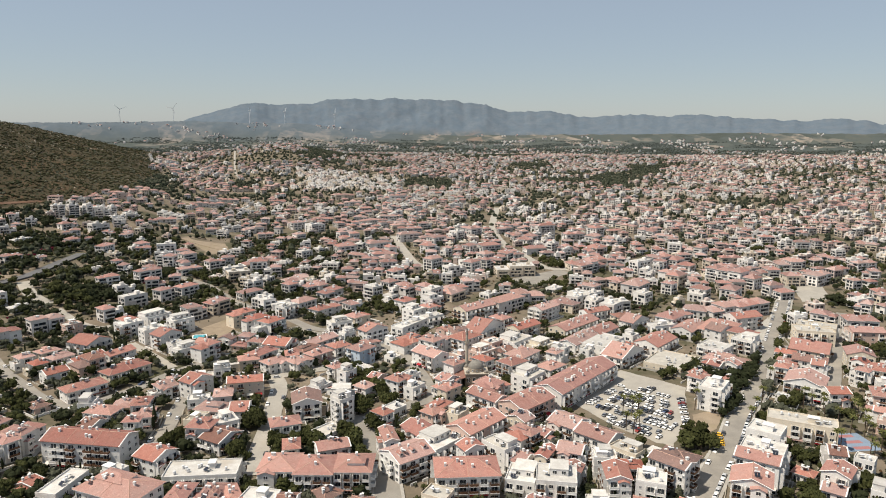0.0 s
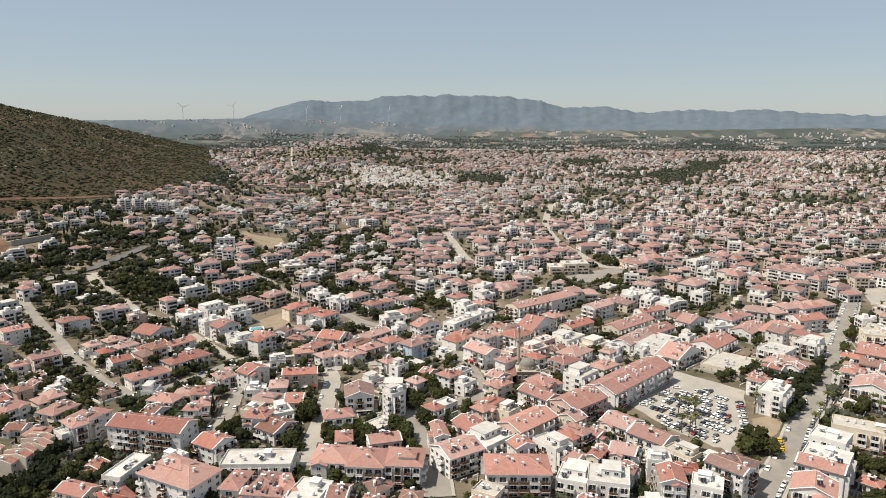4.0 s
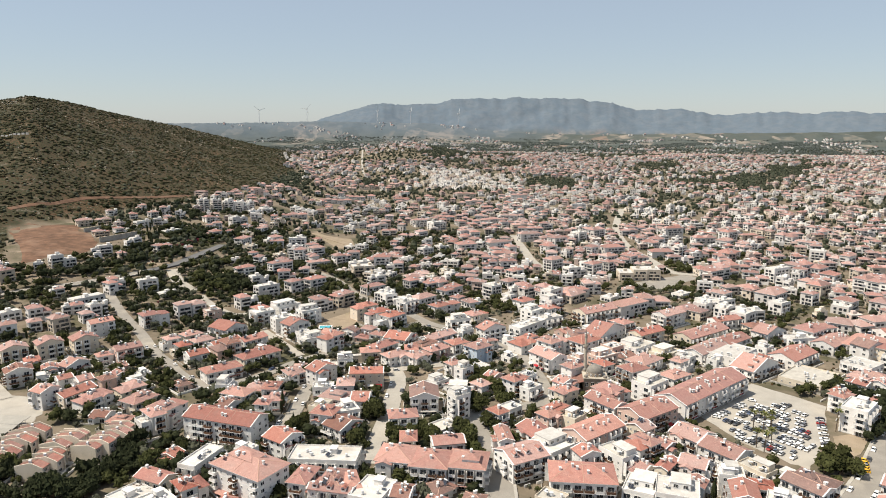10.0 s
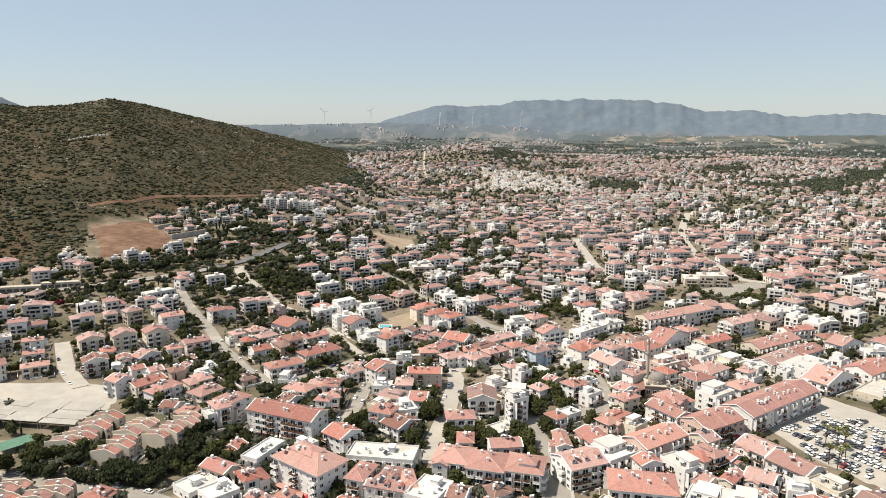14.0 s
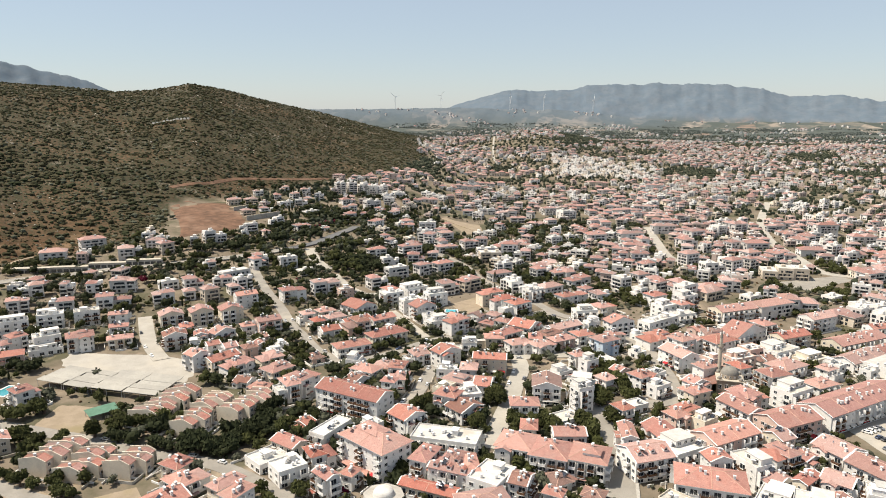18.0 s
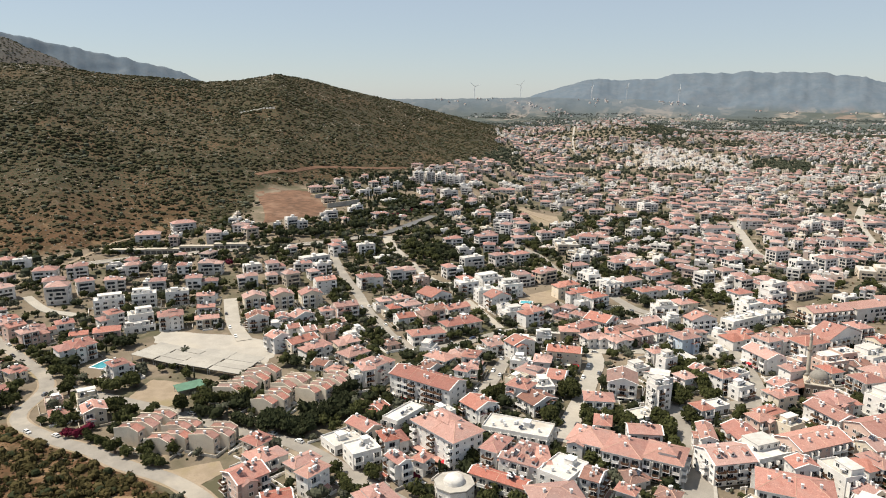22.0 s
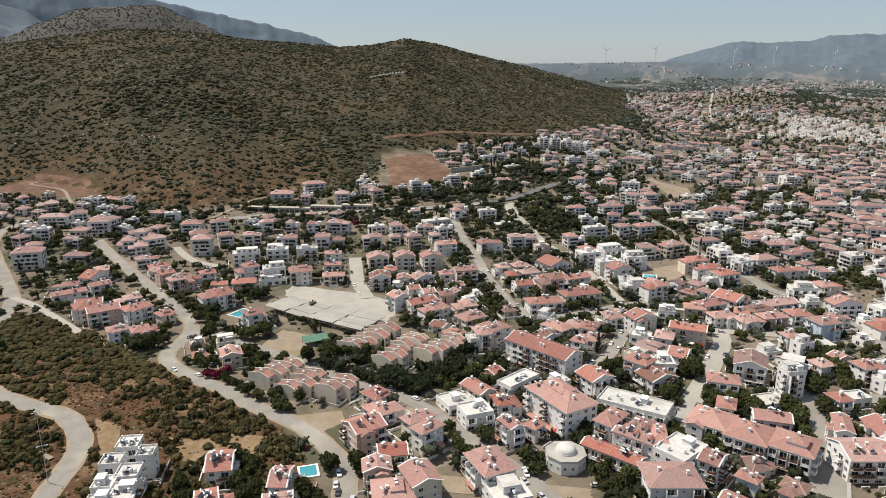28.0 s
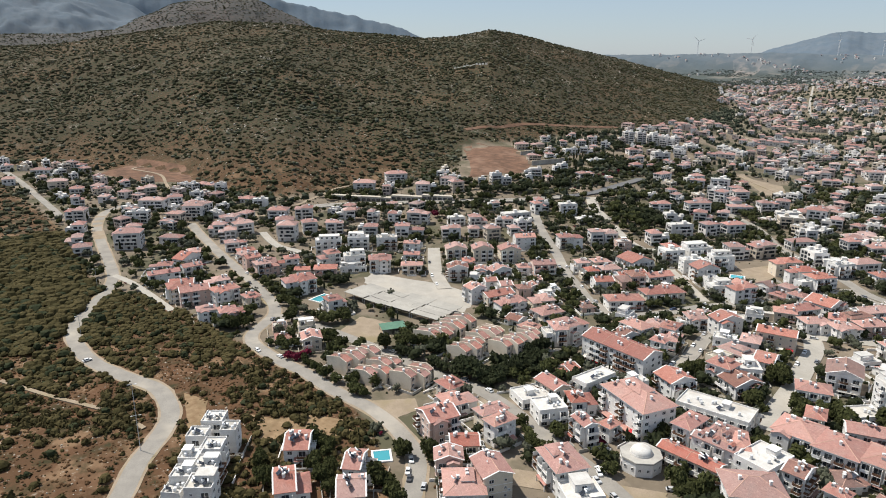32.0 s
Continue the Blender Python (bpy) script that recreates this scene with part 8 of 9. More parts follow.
grove((-600, 770), (-545, 745), 14, 10.5, "cypress", 12)
grove((-575, 800), (-500, 770), 18, 9.5, "pine", 16)
grove((-470, 600), (-520, 690), 10, 11, "cypress", 9)
grove((-640, 760), (-600, 870), 14, 9, "pine", 12)
grove((-447, 622), (-450, 669), 5, 4.8, "bloom", 6.8)
grove((-423, 707), (-423, 809), 10, 8.4, "pine", 11.2)
grove((-524, 814), (-451, 860), 12, 8.4, "pine", 14.6)
grove((-457, 395), (-435, 377), 1, 8.4, "bloom", 0.6)
grove((-448, 390), (-433, 393), 3, 7.2, "broad", 2.6)
grove((-461, 353), (-444, 347), 2, 9.6, "cypress", 1.9)
grove((-247, 561), (-212, 549), 8, 6.0, "broad", 6.6)
grove((-289, 615), (-253, 596), 6, 7.2, "broad", 5.8)
grove((-233, 599), (-201, 528), 4, 9.6, "cypress", 2.6)
grove((-186, 551), (-181, 582), 6, 7.2, "broad", 5.2)
grove((-201, 423), (-194, 389), 5, 6.0, "broad", 4.0)
grove((-214, 456), (-229, 469), 3, 6.0, "broad", 2.8)
grove((-177, 436), (-158, 441), 6, 4.8, "broad", 4.2)
grove((-198, 327), (-188, 290), 4, 6.0, "broad", 3.3)
grove((-196, 292), (-202, 309), 3, 6.0, "broad", 2.1)
grove((-254, 321), (-235, 312), 5, 6.0, "broad", 3.6)
grove((-454, 444), (-440, 421), 3, 7.2, "broad", 4.1)
grove((-88, 393), (-71, 357), 8, 7.2, "broad", 3.5)
grove((-75, 374), (-52, 335), 12, 7.2, "broad", 4.1)
grove((-46, 381), (-37, 373), 3, 7.2, "broad", 1.7)
grove((-75, 344), (-61, 320), 5, 7.2, "broad", 3.1)
grove((-58, 310), (-50, 301), 4, 7.2, "broad", 2.2)
grove((-67, 300), (-54, 278), 7, 7.2, "broad", 2.8)
grove((-56, 277), (-48, 265), 4, 6.0, "broad", 2.0)
grove((-120, 300), (-110, 310), 4, 6.0, "broad", 3.0)
grove((-88, 303), (-78, 283), 5, 6.0, "broad", 2.9)
grove((-104, 293), (-82, 289), 7, 4.8, "broad", 2.9)
grove((-84, 254), (-72, 252), 5, 4.8, "broad", 1.6)
grove((39, 276), (40, 257), 4, 12.0, "cypress", 1.3)
grove((48, 258), (49, 249), 2, 7.2, "cypress", 0.6)
grove((10, 371), (17, 363), 3, 8.4, "broad", 1.7)
grove((27, 425), (41, 421), 5, 6.0, "broad", 3.8)
grove((81, 387), (98, 384), 6, 7.2, "broad", 3.6)
grove((101, 394), (120, 400), 4, 7.2, "broad", 2.8)
grove((120, 387), (142, 389), 9, 9.6, "pine", 4.6)
grove((128, 364), (148, 401), 4, 8.4, "pine", 2.8)
grove((70, 359), (72, 351), 2, 8.4, "palm", 2.1)
grove((221, 519), (191, 461), 5, 7.2, "broad", 1.8)
grove((184, 448), (162, 404), 5, 7.2, "palm", 2.1)
grove((155, 390), (137, 348), 6, 9.6, "palm", 2.7)
grove((131, 340), (124, 326), 4, 9.6, "palm", 2.5)
grove((84, 305), (100, 301), 9, 8.4, "broad", 3.7)
grove((134, 326), (130, 336), 3, 7.2, "broad", 2.5)
grove((151, 354), (164, 359), 6, 8.4, "broad", 3.5)
grove((162, 353), (170, 347), 6, 9.6, "palm", 2.6)
grove((163, 334), (171, 325), 6, 10.8, "palm", 2.5)
grove((181, 345), (194, 339), 4, 8.4, "palm", 3.5)
grove((136, 323), (147, 317), 5, 7.2, "broad", 2.4)
grove((132, 295), (142, 290), 8, 6.0, "broad", 3.0)
grove((150, 297), (166, 315), 5, 10.8, "palm", 2.4)
grove((182, 332), (170, 295), 8, 8.4, "palm", 3.3)
grove((125, 265), (126, 256), 5, 6.0, "broad", 2.8)
grove((151, 270), (155, 262), 6, 7.2, "broad", 2.9)
grove((237, 441), (261, 467), 5, 7.2, "broad", 4.6)
grove((281, 592), (286, 564), 10, 8.4, "pine", 7.0)
grove((52, 736), (72, 693), 9, 8.4, "broad", 7.8)
grove((125, 742), (141, 699), 9, 8.4, "broad", 7.9)
grove((82, 792), (154, 798), 10, 7.2, "broad", 6.9)
grove((9, 613), (14, 625), 2, 7.2, "broad", 2.7)
grove((47, 617), (64, 607), 4, 7.2, "broad", 4.0)
grove((29, 506), (34, 515), 2, 9.6, "cypress", 1.7)
grove((104, 624), (123, 604), 5, 6.0, "broad", 5.5)
grove((123, 535), (113, 510), 3, 7.2, "broad", 3.0)
grove((203, 652), (216, 678), 3, 8.4, "broad", 3.0)
grove((-81, 526), (-47, 496), 10, 7.2, "broad", 6.8)
grove((-167, 521), (-131, 491), 6, 6.0, "broad", 7.0)
grove((-96, 533), (-90, 552), 3, 7.2, "broad", 3.6)
grove((-200, 686), (-194, 732), 5, 7.2, "broad", 6.4)
grove((-273, 758), (-252, 797), 8, 7.2, "broad", 8.9)
grove((266, 773), (358, 852), 14, 7.2, "broad", 11.3)
grove((361, 719), (363, 749), 5, 7.2, "broad", 7.1)
grove((272, 637), (217, 519), 12, 7.2, "broad", 2.7)
grove((217, 519), (170, 414), 14, 7.2, "broad", 2.2)
grove((168, 411), (143, 356), 6, 9.6, "palm", 2.3)
grove((187, 473), (140, 375), 14, 7.2, "pine", 2.5)
grove((140, 355), (147, 331), 6, 9.6, "palm", 2.1)
grove((159, 357), (174, 336), 8, 9.6, "palm", 1.7)
grove((129, 357), (117, 335), 4, 7.2, "pine", 1.7)
grove((-402, 238), (-361, 230), 6, 7.2, "pine", 4.0)
grove((-322, 183), (-309, 192), 6, 7.2, "broad", 2.5)
grove((-467, 468), (-439, 554), 24, 8.4, "pine", 10.4)
grove((-473, 657), (-396, 760), 26, 9.6, "pine", 14.4)
grove((-365, 538), (-305, 500), 12, 9.6, "broad", 10.8)
grove((-475, 599), (-426, 594), 12, 9.6, "pine", 8.1)
grove((-454, 634), (-445, 662), 5, 6.0, "bloom", 2.6)
grove((-285, 149), (-284, 159), 4, 4.8, "bloom", 1.5)
grove((-240, 194), (-200, 207), 26, 7.2, "pine", 2.8)
grove((-212, 219), (-198, 235), 12, 7.2, "pine", 2.9)
grove((-258, 196), (-235, 192), 8, 7.2, "pine", 2.9)


# ---- gardens: trees and shrubs wherever nothing is built ----
def gardens():
    r = random.Random(12)
    low = Build()
    rr = 150.0
    while rr < 900:
        step = 3.9 + rr * 0.0033
        n = int(math.radians(128) * rr / step)
        for i in range(n):
            b = -36 + 128 * (i + r.random()) / n
            q = rr + r.uniform(-0.5, 0.5) * step
            x, y = -math.sin(radians(b)) * q, math.cos(radians(b)) * q
            c = cover(x, y)
            if c[0] > 0.4:
                continue
            if paved(x, y, 0.6) or inside(x, y, 0.8):
                continue
            dens = 0.52 + 0.8 * fbm(x, y, 45, 80) + 0.18 * smooth(3, 18, b) - 0.30 * smooth(36, 46, b) + 0.10 * smooth(20, 29, b) * smooth(300, 380, rr) - 0.26 * smooth(17, 11, b) * smooth(330, 420, rr)
            if r.random() < dens:
                s = r.uniform(3.0, 7.0) * (1 + 0.22 * smooth(8, 18, b))
                kind = r.choice(("broad",) * 6 + ("pine",) * 3 + ("olive",) * 3 + ("cypress", "bloom") )
                if kind == "broad" and 13 < b < 37 and r.random() < 0.5:
                    kind = "pine"
                if kind == "bloom":
                    s = 2.2
                    kind = "bloom" if r.random() < 0.25 else "olive"
                if not paved(x, y, 0.33 * s - 0.9):
                    plant(x, y, s, kind, r)
            elif r.random() < 0.55:
                s = r.uniform(0.8, 2.0)
                canopy(low, x, y, land(x, y) - 0.1, s, s * 0.7, r.choice(("leaf", "leaf_dark", "leaf_olive", "dry_scrub")), 2)
        rr += step
    tagged(new("garden_shrubs", low.mesh("garden_shrubs")), "low shrubs and hedges in the house gardens", "shrubs", kind="stuff")
    tagged(new("town_trees", NEARWOOD.mesh("town_trees")), "green garden and street trees filling the gaps between houses", "trees", kind="stuff")


gardens()


# ---- vehicles ----
def car_meshes():
    body = Build()
    prof = [(-2.1, 0.35), (-2.15, 0.75), (-1.95, 0.92), (-1.2, 0.98), (1.0, 0.98), (1.95, 0.82), (2.12, 0.6), (2.1, 0.35)]
    n = len(prof)
    pts = [(x, s * (0.82 if z > 0.9 else 0.86), z) for s in (-1, 1) for x, z in prof]
    body.solid(pts, [tuple(reversed(range(n))), tuple(range(n, 2 * n))] + [(i, (i + 1) % n, n + (i + 1) % n, n + i) for i in range(n)], "car")
    roof = Build()
    roof.solid([(x, y, z) for x, y, z in ((-1.25, -0.62, 1.46), (0.35, -0.62, 1.46), (0.35, 0.62, 1.46), (-1.25, 0.62, 1.46), (-1.35, -0.66, 1.40), (0.45, -0.66, 1.40), (0.45, 0.66, 1.40), (-1.35, 0.66, 1.40))],
               ((0, 1, 2, 3), (7, 6, 5, 4), (4, 5, 1, 0), (5, 6, 2, 1), (6, 7, 3, 2), (7, 4, 0, 3)), "car")
    cabin = Build()
    cabin.solid([(-1.85, -0.76, 0.97), (1.05, -0.76, 0.97), (1.05, 0.76, 0.97), (-1.85, 0.76, 0.97), (-1.33, -0.64, 1.41), (0.43, -0.64, 1.41), (0.43, 0.64, 1.41), (-1.33, 0.64, 1.41)],
                ((0, 1, 5, 4), (1, 2, 6, 5), (2, 3, 7, 6), (3, 0, 4, 7)), "carglass")
    wheel = Build()
    k = 10
    wheel.solid([(0.32 * math.cos(i * math.tau / k), y, 0.32 + 0.32 * math.sin(i * math.tau / k)) for y in (-0.1, 0.1) for i in range(k)],
                [tuple(range(k)), tuple(reversed(range(k, 2 * k)))] + [(i, k + i, k + (i + 1) % k, (i + 1) % k) for i in range(k)], "tyre")
    body.solid(roof.v, roof.f, "car")
    four = Build()
    for u in (-1.3, 1.3):
        for v in (-0.78, 0.78):
            four.add(wheel, pose(u, v, 0))
    return body.mesh("body"), four.mesh("wheels"), cabin.mesh("cabin_glass"), wheel.mesh("wheel")


CAR = car_meshes()
WHEELS = CAR[1]
taxi_body = CAR[0].copy()
taxi_body.materials[0] = MAT["taxi"]


def car(x, y, turn, yellow=False):
    ob = tagged(new("taxi" if yellow else "car"), "yellow taxi parked at the rank" if yellow else "parked hatchback car with dark windows", "car", "parked cars")
    ob.matrix_basis = pose(x, y, land(x, y) + 0.14, 0, 0, turn)
    part("body", taxi_body if yellow else CAR[0], ob)
    part("cabin_glass", CAR[2], ob, "dark car glass")
    if math.hypot(x, y) > 255 and not yellow:
        tagged(part("wheel_set", WHEELS, ob), kind="stuff")
        return ob
    for u in (-1.3, 1.3):
        for v in (-0.78, 0.78):
            part("wheel", CAR[3], ob, at=pose(u, v, 0))
    return ob


LOT = ((55, 343), (73, 371), (80, 377), (97, 368), (93, 345), (90, 322), (84, 314), (75, 306), (64, 314), (57, 330))


def car_park():
    """Slanting double rows with drive lanes between them, and a rank along each side."""
    r = random.Random(5)
    a, u, v = Vector((78.2, 372.2, 0)), Vector((0.79, -0.614, 0)).normalized(), Vector((-0.614, -0.79, 0)).normalized()
    ang = math.degrees(math.atan2(v.y, v.x))
    for row in range(16):
        off = -6 + (row // 2) * 12.4 + (row % 2) * 4.9
        for i in range(34):
            p = a + u * (-42 + i * 2.6 + r.uniform(-0.15, 0.15)) + v * (off + r.uniform(-0.3, 0.3))
            if r.random() < 0.8 and in_lot(p.x, p.y) and all(math.hypot(p.x - x, p.y - y) > 2.2 for x, y in LOT_PALMS):
                car(p.x, p.y, ang + r.choice((0, 180)) + r.uniform(-5, 5))
    for p, q, n, turn in (((51.5, 347.5), (72.5, 374.0), 12, -20), ((101.0, 357.0), (95.5, 324.0), 12, 172)):
        for i in range(n):
            if r.random() < 0.88:
                k = i / (n - 1)
                car(p[0] + (q[0] - p[0]) * k, p[1] + (q[1] - p[1]) * k, turn + r.uniform(-6, 6))


def in_lot(x, y):
    ok = False
    for i in range(len(LOT)):
        (x0, y0), (x1, y1) = LOT[i - 1], LOT[i]
        if (y0 > y) != (y1 > y) and x < (x1 - x0) * (y - y0) / (y1 - y0) + x0:
            ok = not ok
    return ok


car_park()
for i in range(5):
    car(105.1 + 0.55 * i, 304.5 + 2.6 * i, 165, True)


def street_cars():
    r = random.Random(8)
    last = {}
    n = 0
    # the boulevard first: nearly a full row along its kerbs
    for x, y, t, w in ROADS:
        if w == 10.8 and math.hypot(x, y) < 640:
            for s in (-1, 1):
                if r.random() < (0.75 if s > 0 else 0.3):
                    car(x - math.sin(t) * s * 4.2, y + math.cos(t) * s * 4.2, math.degrees(t) + (180 if s > 0 else 0))
    for x, y, t, w in ROADS:
        if w < 6.9 or math.hypot(x, y) > 480 or n > 76 or math.degrees(math.atan2(-x, y)) > (54 if w != 6.9 or math.hypot(x, y) < 300 else 68):
            continue
        for s in (-1, 1):
            key = (round(w, 1), s)
            px, py = x - math.sin(t) * s * (w / 2 - 1.2), y + math.cos(t) * s * (w / 2 - 1.2)
            if key in last and math.hypot(px - last[key][0], py - last[key][1]) < 6.5:
                continue
            if r.random() < (0.1 if w == 6.9 else 0.2):
                car(px, py, math.degrees(t) + (180 if s > 0 else 0))
                last[key] = (px, py)
                n += 1


street_cars()
for x, y, t in ((-348.7, 75.4, 100), (-379.9, 84.1, 95), (-400.2, 89.9, 60), (-131.5, 212.4, 30), (-135.6, 207.9, 40), (-125.1, 185.5, -40), (-102.4, 196.2, 40), (-140.7, 217.5, 30)):
    car(x, y, t)


# ---- the far town: too many houses to count ----
def far_house(g, x, y, z, w, d, h, turn, roof, wall, tile):
    """Plain small house of the distance: walls, dark openings set into them, tiled hip roof with eaves or a flat roof with parapet."""
    c, s = math.cos(turn), math.sin(turn)

    def q(u, v, k):
        return (x + u * c - v * s, y + u * s + v * c, z + k)
    a, b = w / 2, d / 2
    lo = [q(-a, -b, -3), q(a, -b, -3), q(a, b, -3), q(-a, b, -3)]
    hi = [q(-a, -b, h), q(a, -b, h), q(a, b, h), q(-a, b, h)]
    for i in range(4):
        j = (i + 1) % 4
        g.face([lo[i], lo[j], hi[j], hi[i]], wall)
    if roof == "hip":
        o, rise = 0.65, 0.22 * d
        e = [q(-a - o, -b - o, h), q(a + o, -b - o, h), q(a + o, b + o, h), q(-a - o, b + o, h)]
        r0, r1 = q(-max(0.1, a - b), 0, h + rise), q(max(0.1, a - b), 0, h + rise)
        g.face([e[0], e[1], r1, r0], tile)
        g.face([e[1], e[2], r1], tile)
        g.face([e[2], e[3], r0, r1], tile)
        g.face([e[3], e[0], r0], tile)
    else:
        g.face(hi, "flatroof")
        k = rng.uniform(-0.2, 0.2)
        g.solid([q(u, v, t) for t in (h, h + 2.2) for u, v in ((w * k, -1.5), (w * k + 3, -1.5), (w * k + 3, 1.5), (w * k, 1.5))],
                ((4, 5, 6, 7), (0, 1, 5, 4), (1, 2, 6, 5), (2, 3, 7, 6), (3, 0, 4, 7)), wall)
        g.solid([q(u, v, t) for t in (h, h + 0.6) for u, v in ((-a, -b), (a, -b), (a, -b + 0.25), (-a, -b + 0.25))],
                ((4, 5, 6, 7), (0, 1, 5, 4), (1, 2, 6, 5), (2, 3, 7, 6), (3, 0, 4, 7)), wall)
    close = math.hypot(x, y) < 1150
    if close:
        if roof == "hip":
            e = [q(-a - 0.65, -b - 0.65, h - 0.2), q(a + 0.65, -b - 0.65, h - 0.2), q(a + 0.65, b + 0.65, h - 0.2), q(-a - 0.65, b + 0.65, h - 0.2)]
            f = [(u, v, t + 0.2) for u, v, t in e]
            for i in range(4):
                g.face([e[i], e[(i + 1) % 4], f[(i + 1) % 4], f[i]], "trim")
        for k in range(rng.choice((1, 2, 2))):
            u, v = rng.uniform(-0.6, 0.6) * a, rng.uniform(-0.5, 0.3) * b
            t = h + (min(a - abs(u), b - abs(v)) * 0.4 if roof == "hip" else 0)
            s2 = rng.choice((0.35, 0.8))
            g.solid([q(u + du * s2, v + dv * s2, t + dz) for dz in (-0.5, 0.9) for du, dv in ((-1, -1), (1, -1), (1, 1), (-1, 1))],
                    ((4, 5, 6, 7), (0, 1, 5, 4), (1, 2, 6, 5), (2, 3, 7, 6), (3, 0, 4, 7)), "steel" if s2 > 0.5 else "far_wall")
        for fl in range(1, int(h / 2.9)):
            bw = rng.uniform(0.4, 0.85) * a
            u0 = rng.uniform(-1, 1) * (a - bw)
            t = fl * 2.9
            n = max(1, int(bw * 2 / 3.4))
            for k in range(n):
                v, hw = u0 - bw + bw * 2 * (k + 0.5) / n, rng.uniform(0.75, 1.25)
                # dark panes on the wall stand in for the shaded recess behind the balcony
                g.face([q(v - hw, -b - 0.04, t + 0.02), q(v + hw, -b - 0.04, t + 0.02), q(v + hw, -b - 0.04, t + 2.25), q(v - hw, -b - 0.04, t + 2.25)], "glass")
            for dz0, dz1, y0, y1 in ((-0.15, 0.0, -b - 1.3, -b), (0.0, 0.9, -b - 1.3, -b - 1.2)):
                g.solid([q(u, v, t + dz) for dz in (dz0, dz1) for u, v in ((u0 - bw, y0), (u0 + bw, y0), (u0 + bw, y1), (u0 - bw, y1))],
                        ((3, 2, 1, 0), (4, 5, 6, 7), (0, 1, 5, 4), (1, 2, 6, 5), (2, 3, 7, 6), (3, 0, 4, 7)), wall)
    n = int(h / 2.9)
    for side in range(4):
        t = turn + side * math.pi / 2
        nx, ny = math.sin(t), -math.cos(t)
        if nx * x + ny * y > 0:
            continue
        half, off = (a, b) if side % 2 == 0 else (b, a)
        tx, ty = math.cos(t), math.sin(t)
        for fl in range(n):
            for u in (-0.5, 0.1, 0.6) if half > 4.5 else (-0.4, 0.4):
                if rng.random() < 0.2:
                    continue
                px, py = x + nx * (off + 0.03) + tx * u * half, y + ny * (off + 0.03) + ty * u * half
                ww, z0 = rng.uniform(0.6, 1.1) * (1.35 if close else 1), z + fl * 2.9 + (0.35 if close else 0.7)
                g.face([(px - tx * ww, py - ty * ww, z0), (px + tx * ww, py + ty * ww, z0), (px + tx * ww, py + ty * ww, z0 + (2.0 if close else 1.5)), (px - tx * ww, py - ty * ww, z0 + (2.0 if close else 1.5))], "glass")


def far_home(g, x, y, w, d, h, turn, roof, wall, tile):
    """A far house of one or several masses: a row of staggered units, or a main block with a lower one beside it."""
    c, s = math.cos(turn), math.sin(turn)

    def at(u, v):
        return x + u * c - v * s, y + u * s + v * c
    q = rng.random()
    if w > 20 and q < 0.8:
        n = int(round(w / 11))
        for i in range(n):
            px, py = at(-w / 2 + w * (i + 0.5) / n, rng.uniform(-1.6, 1.6))
            far_house(g, px, py, land(px, py), w / n - 0.3, d * rng.uniform(0.85, 1.05), h + rng.choice((0, 0, 1.2, -2.9)), turn, roof, wall, tile)
    elif w > 8.5 and q < 0.62:
        e, k = rng.choice((-1, 1)), rng.uniform(0.56, 0.7)
        px, py = at(-e * w * (1 - k) / 2, 0)
        far_house(g, px, py, land(px, py), w * k, d, h, turn, roof, wall, tile)
        px, py = at(e * w * k / 2, rng.uniform(-1.8, 1.2))
        far_house(g, px, py, land(px, py), w * (1 - k), d * rng.uniform(0.65, 0.95), max(3.0, h - rng.choice((0.8, 2.9, 2.9))), turn, roof if rng.random() < 0.6 else "flat", wall, tile)
    else:
        far_house(g, x, y, land(x, y), w, d, h, turn, roof, wall, tile)


# woods and tree belts in the far town: bearing, distance, half spans
WOODS = ((14.2, 2350, 1.9, 330), (5.5, 1640, 1.9, 110), (-6.0, 1740, 1.6, 90), (-9.8, 1790, 1.8, 220), (-12.0, 2200, 1.3, 200), (20.5, 1500, 1.0, 160), (10.5, 2900, 2.5, 130), (-3, 2350, 1.6, 90), (27, 1500, 1.5, 170), (0, 3050, 4, 110))


def wooded_far(b, r):
    return max(math.exp(-((b - p) / u) ** 4 - ((r - q) / v) ** 4) for p, q, u, v in WOODS)


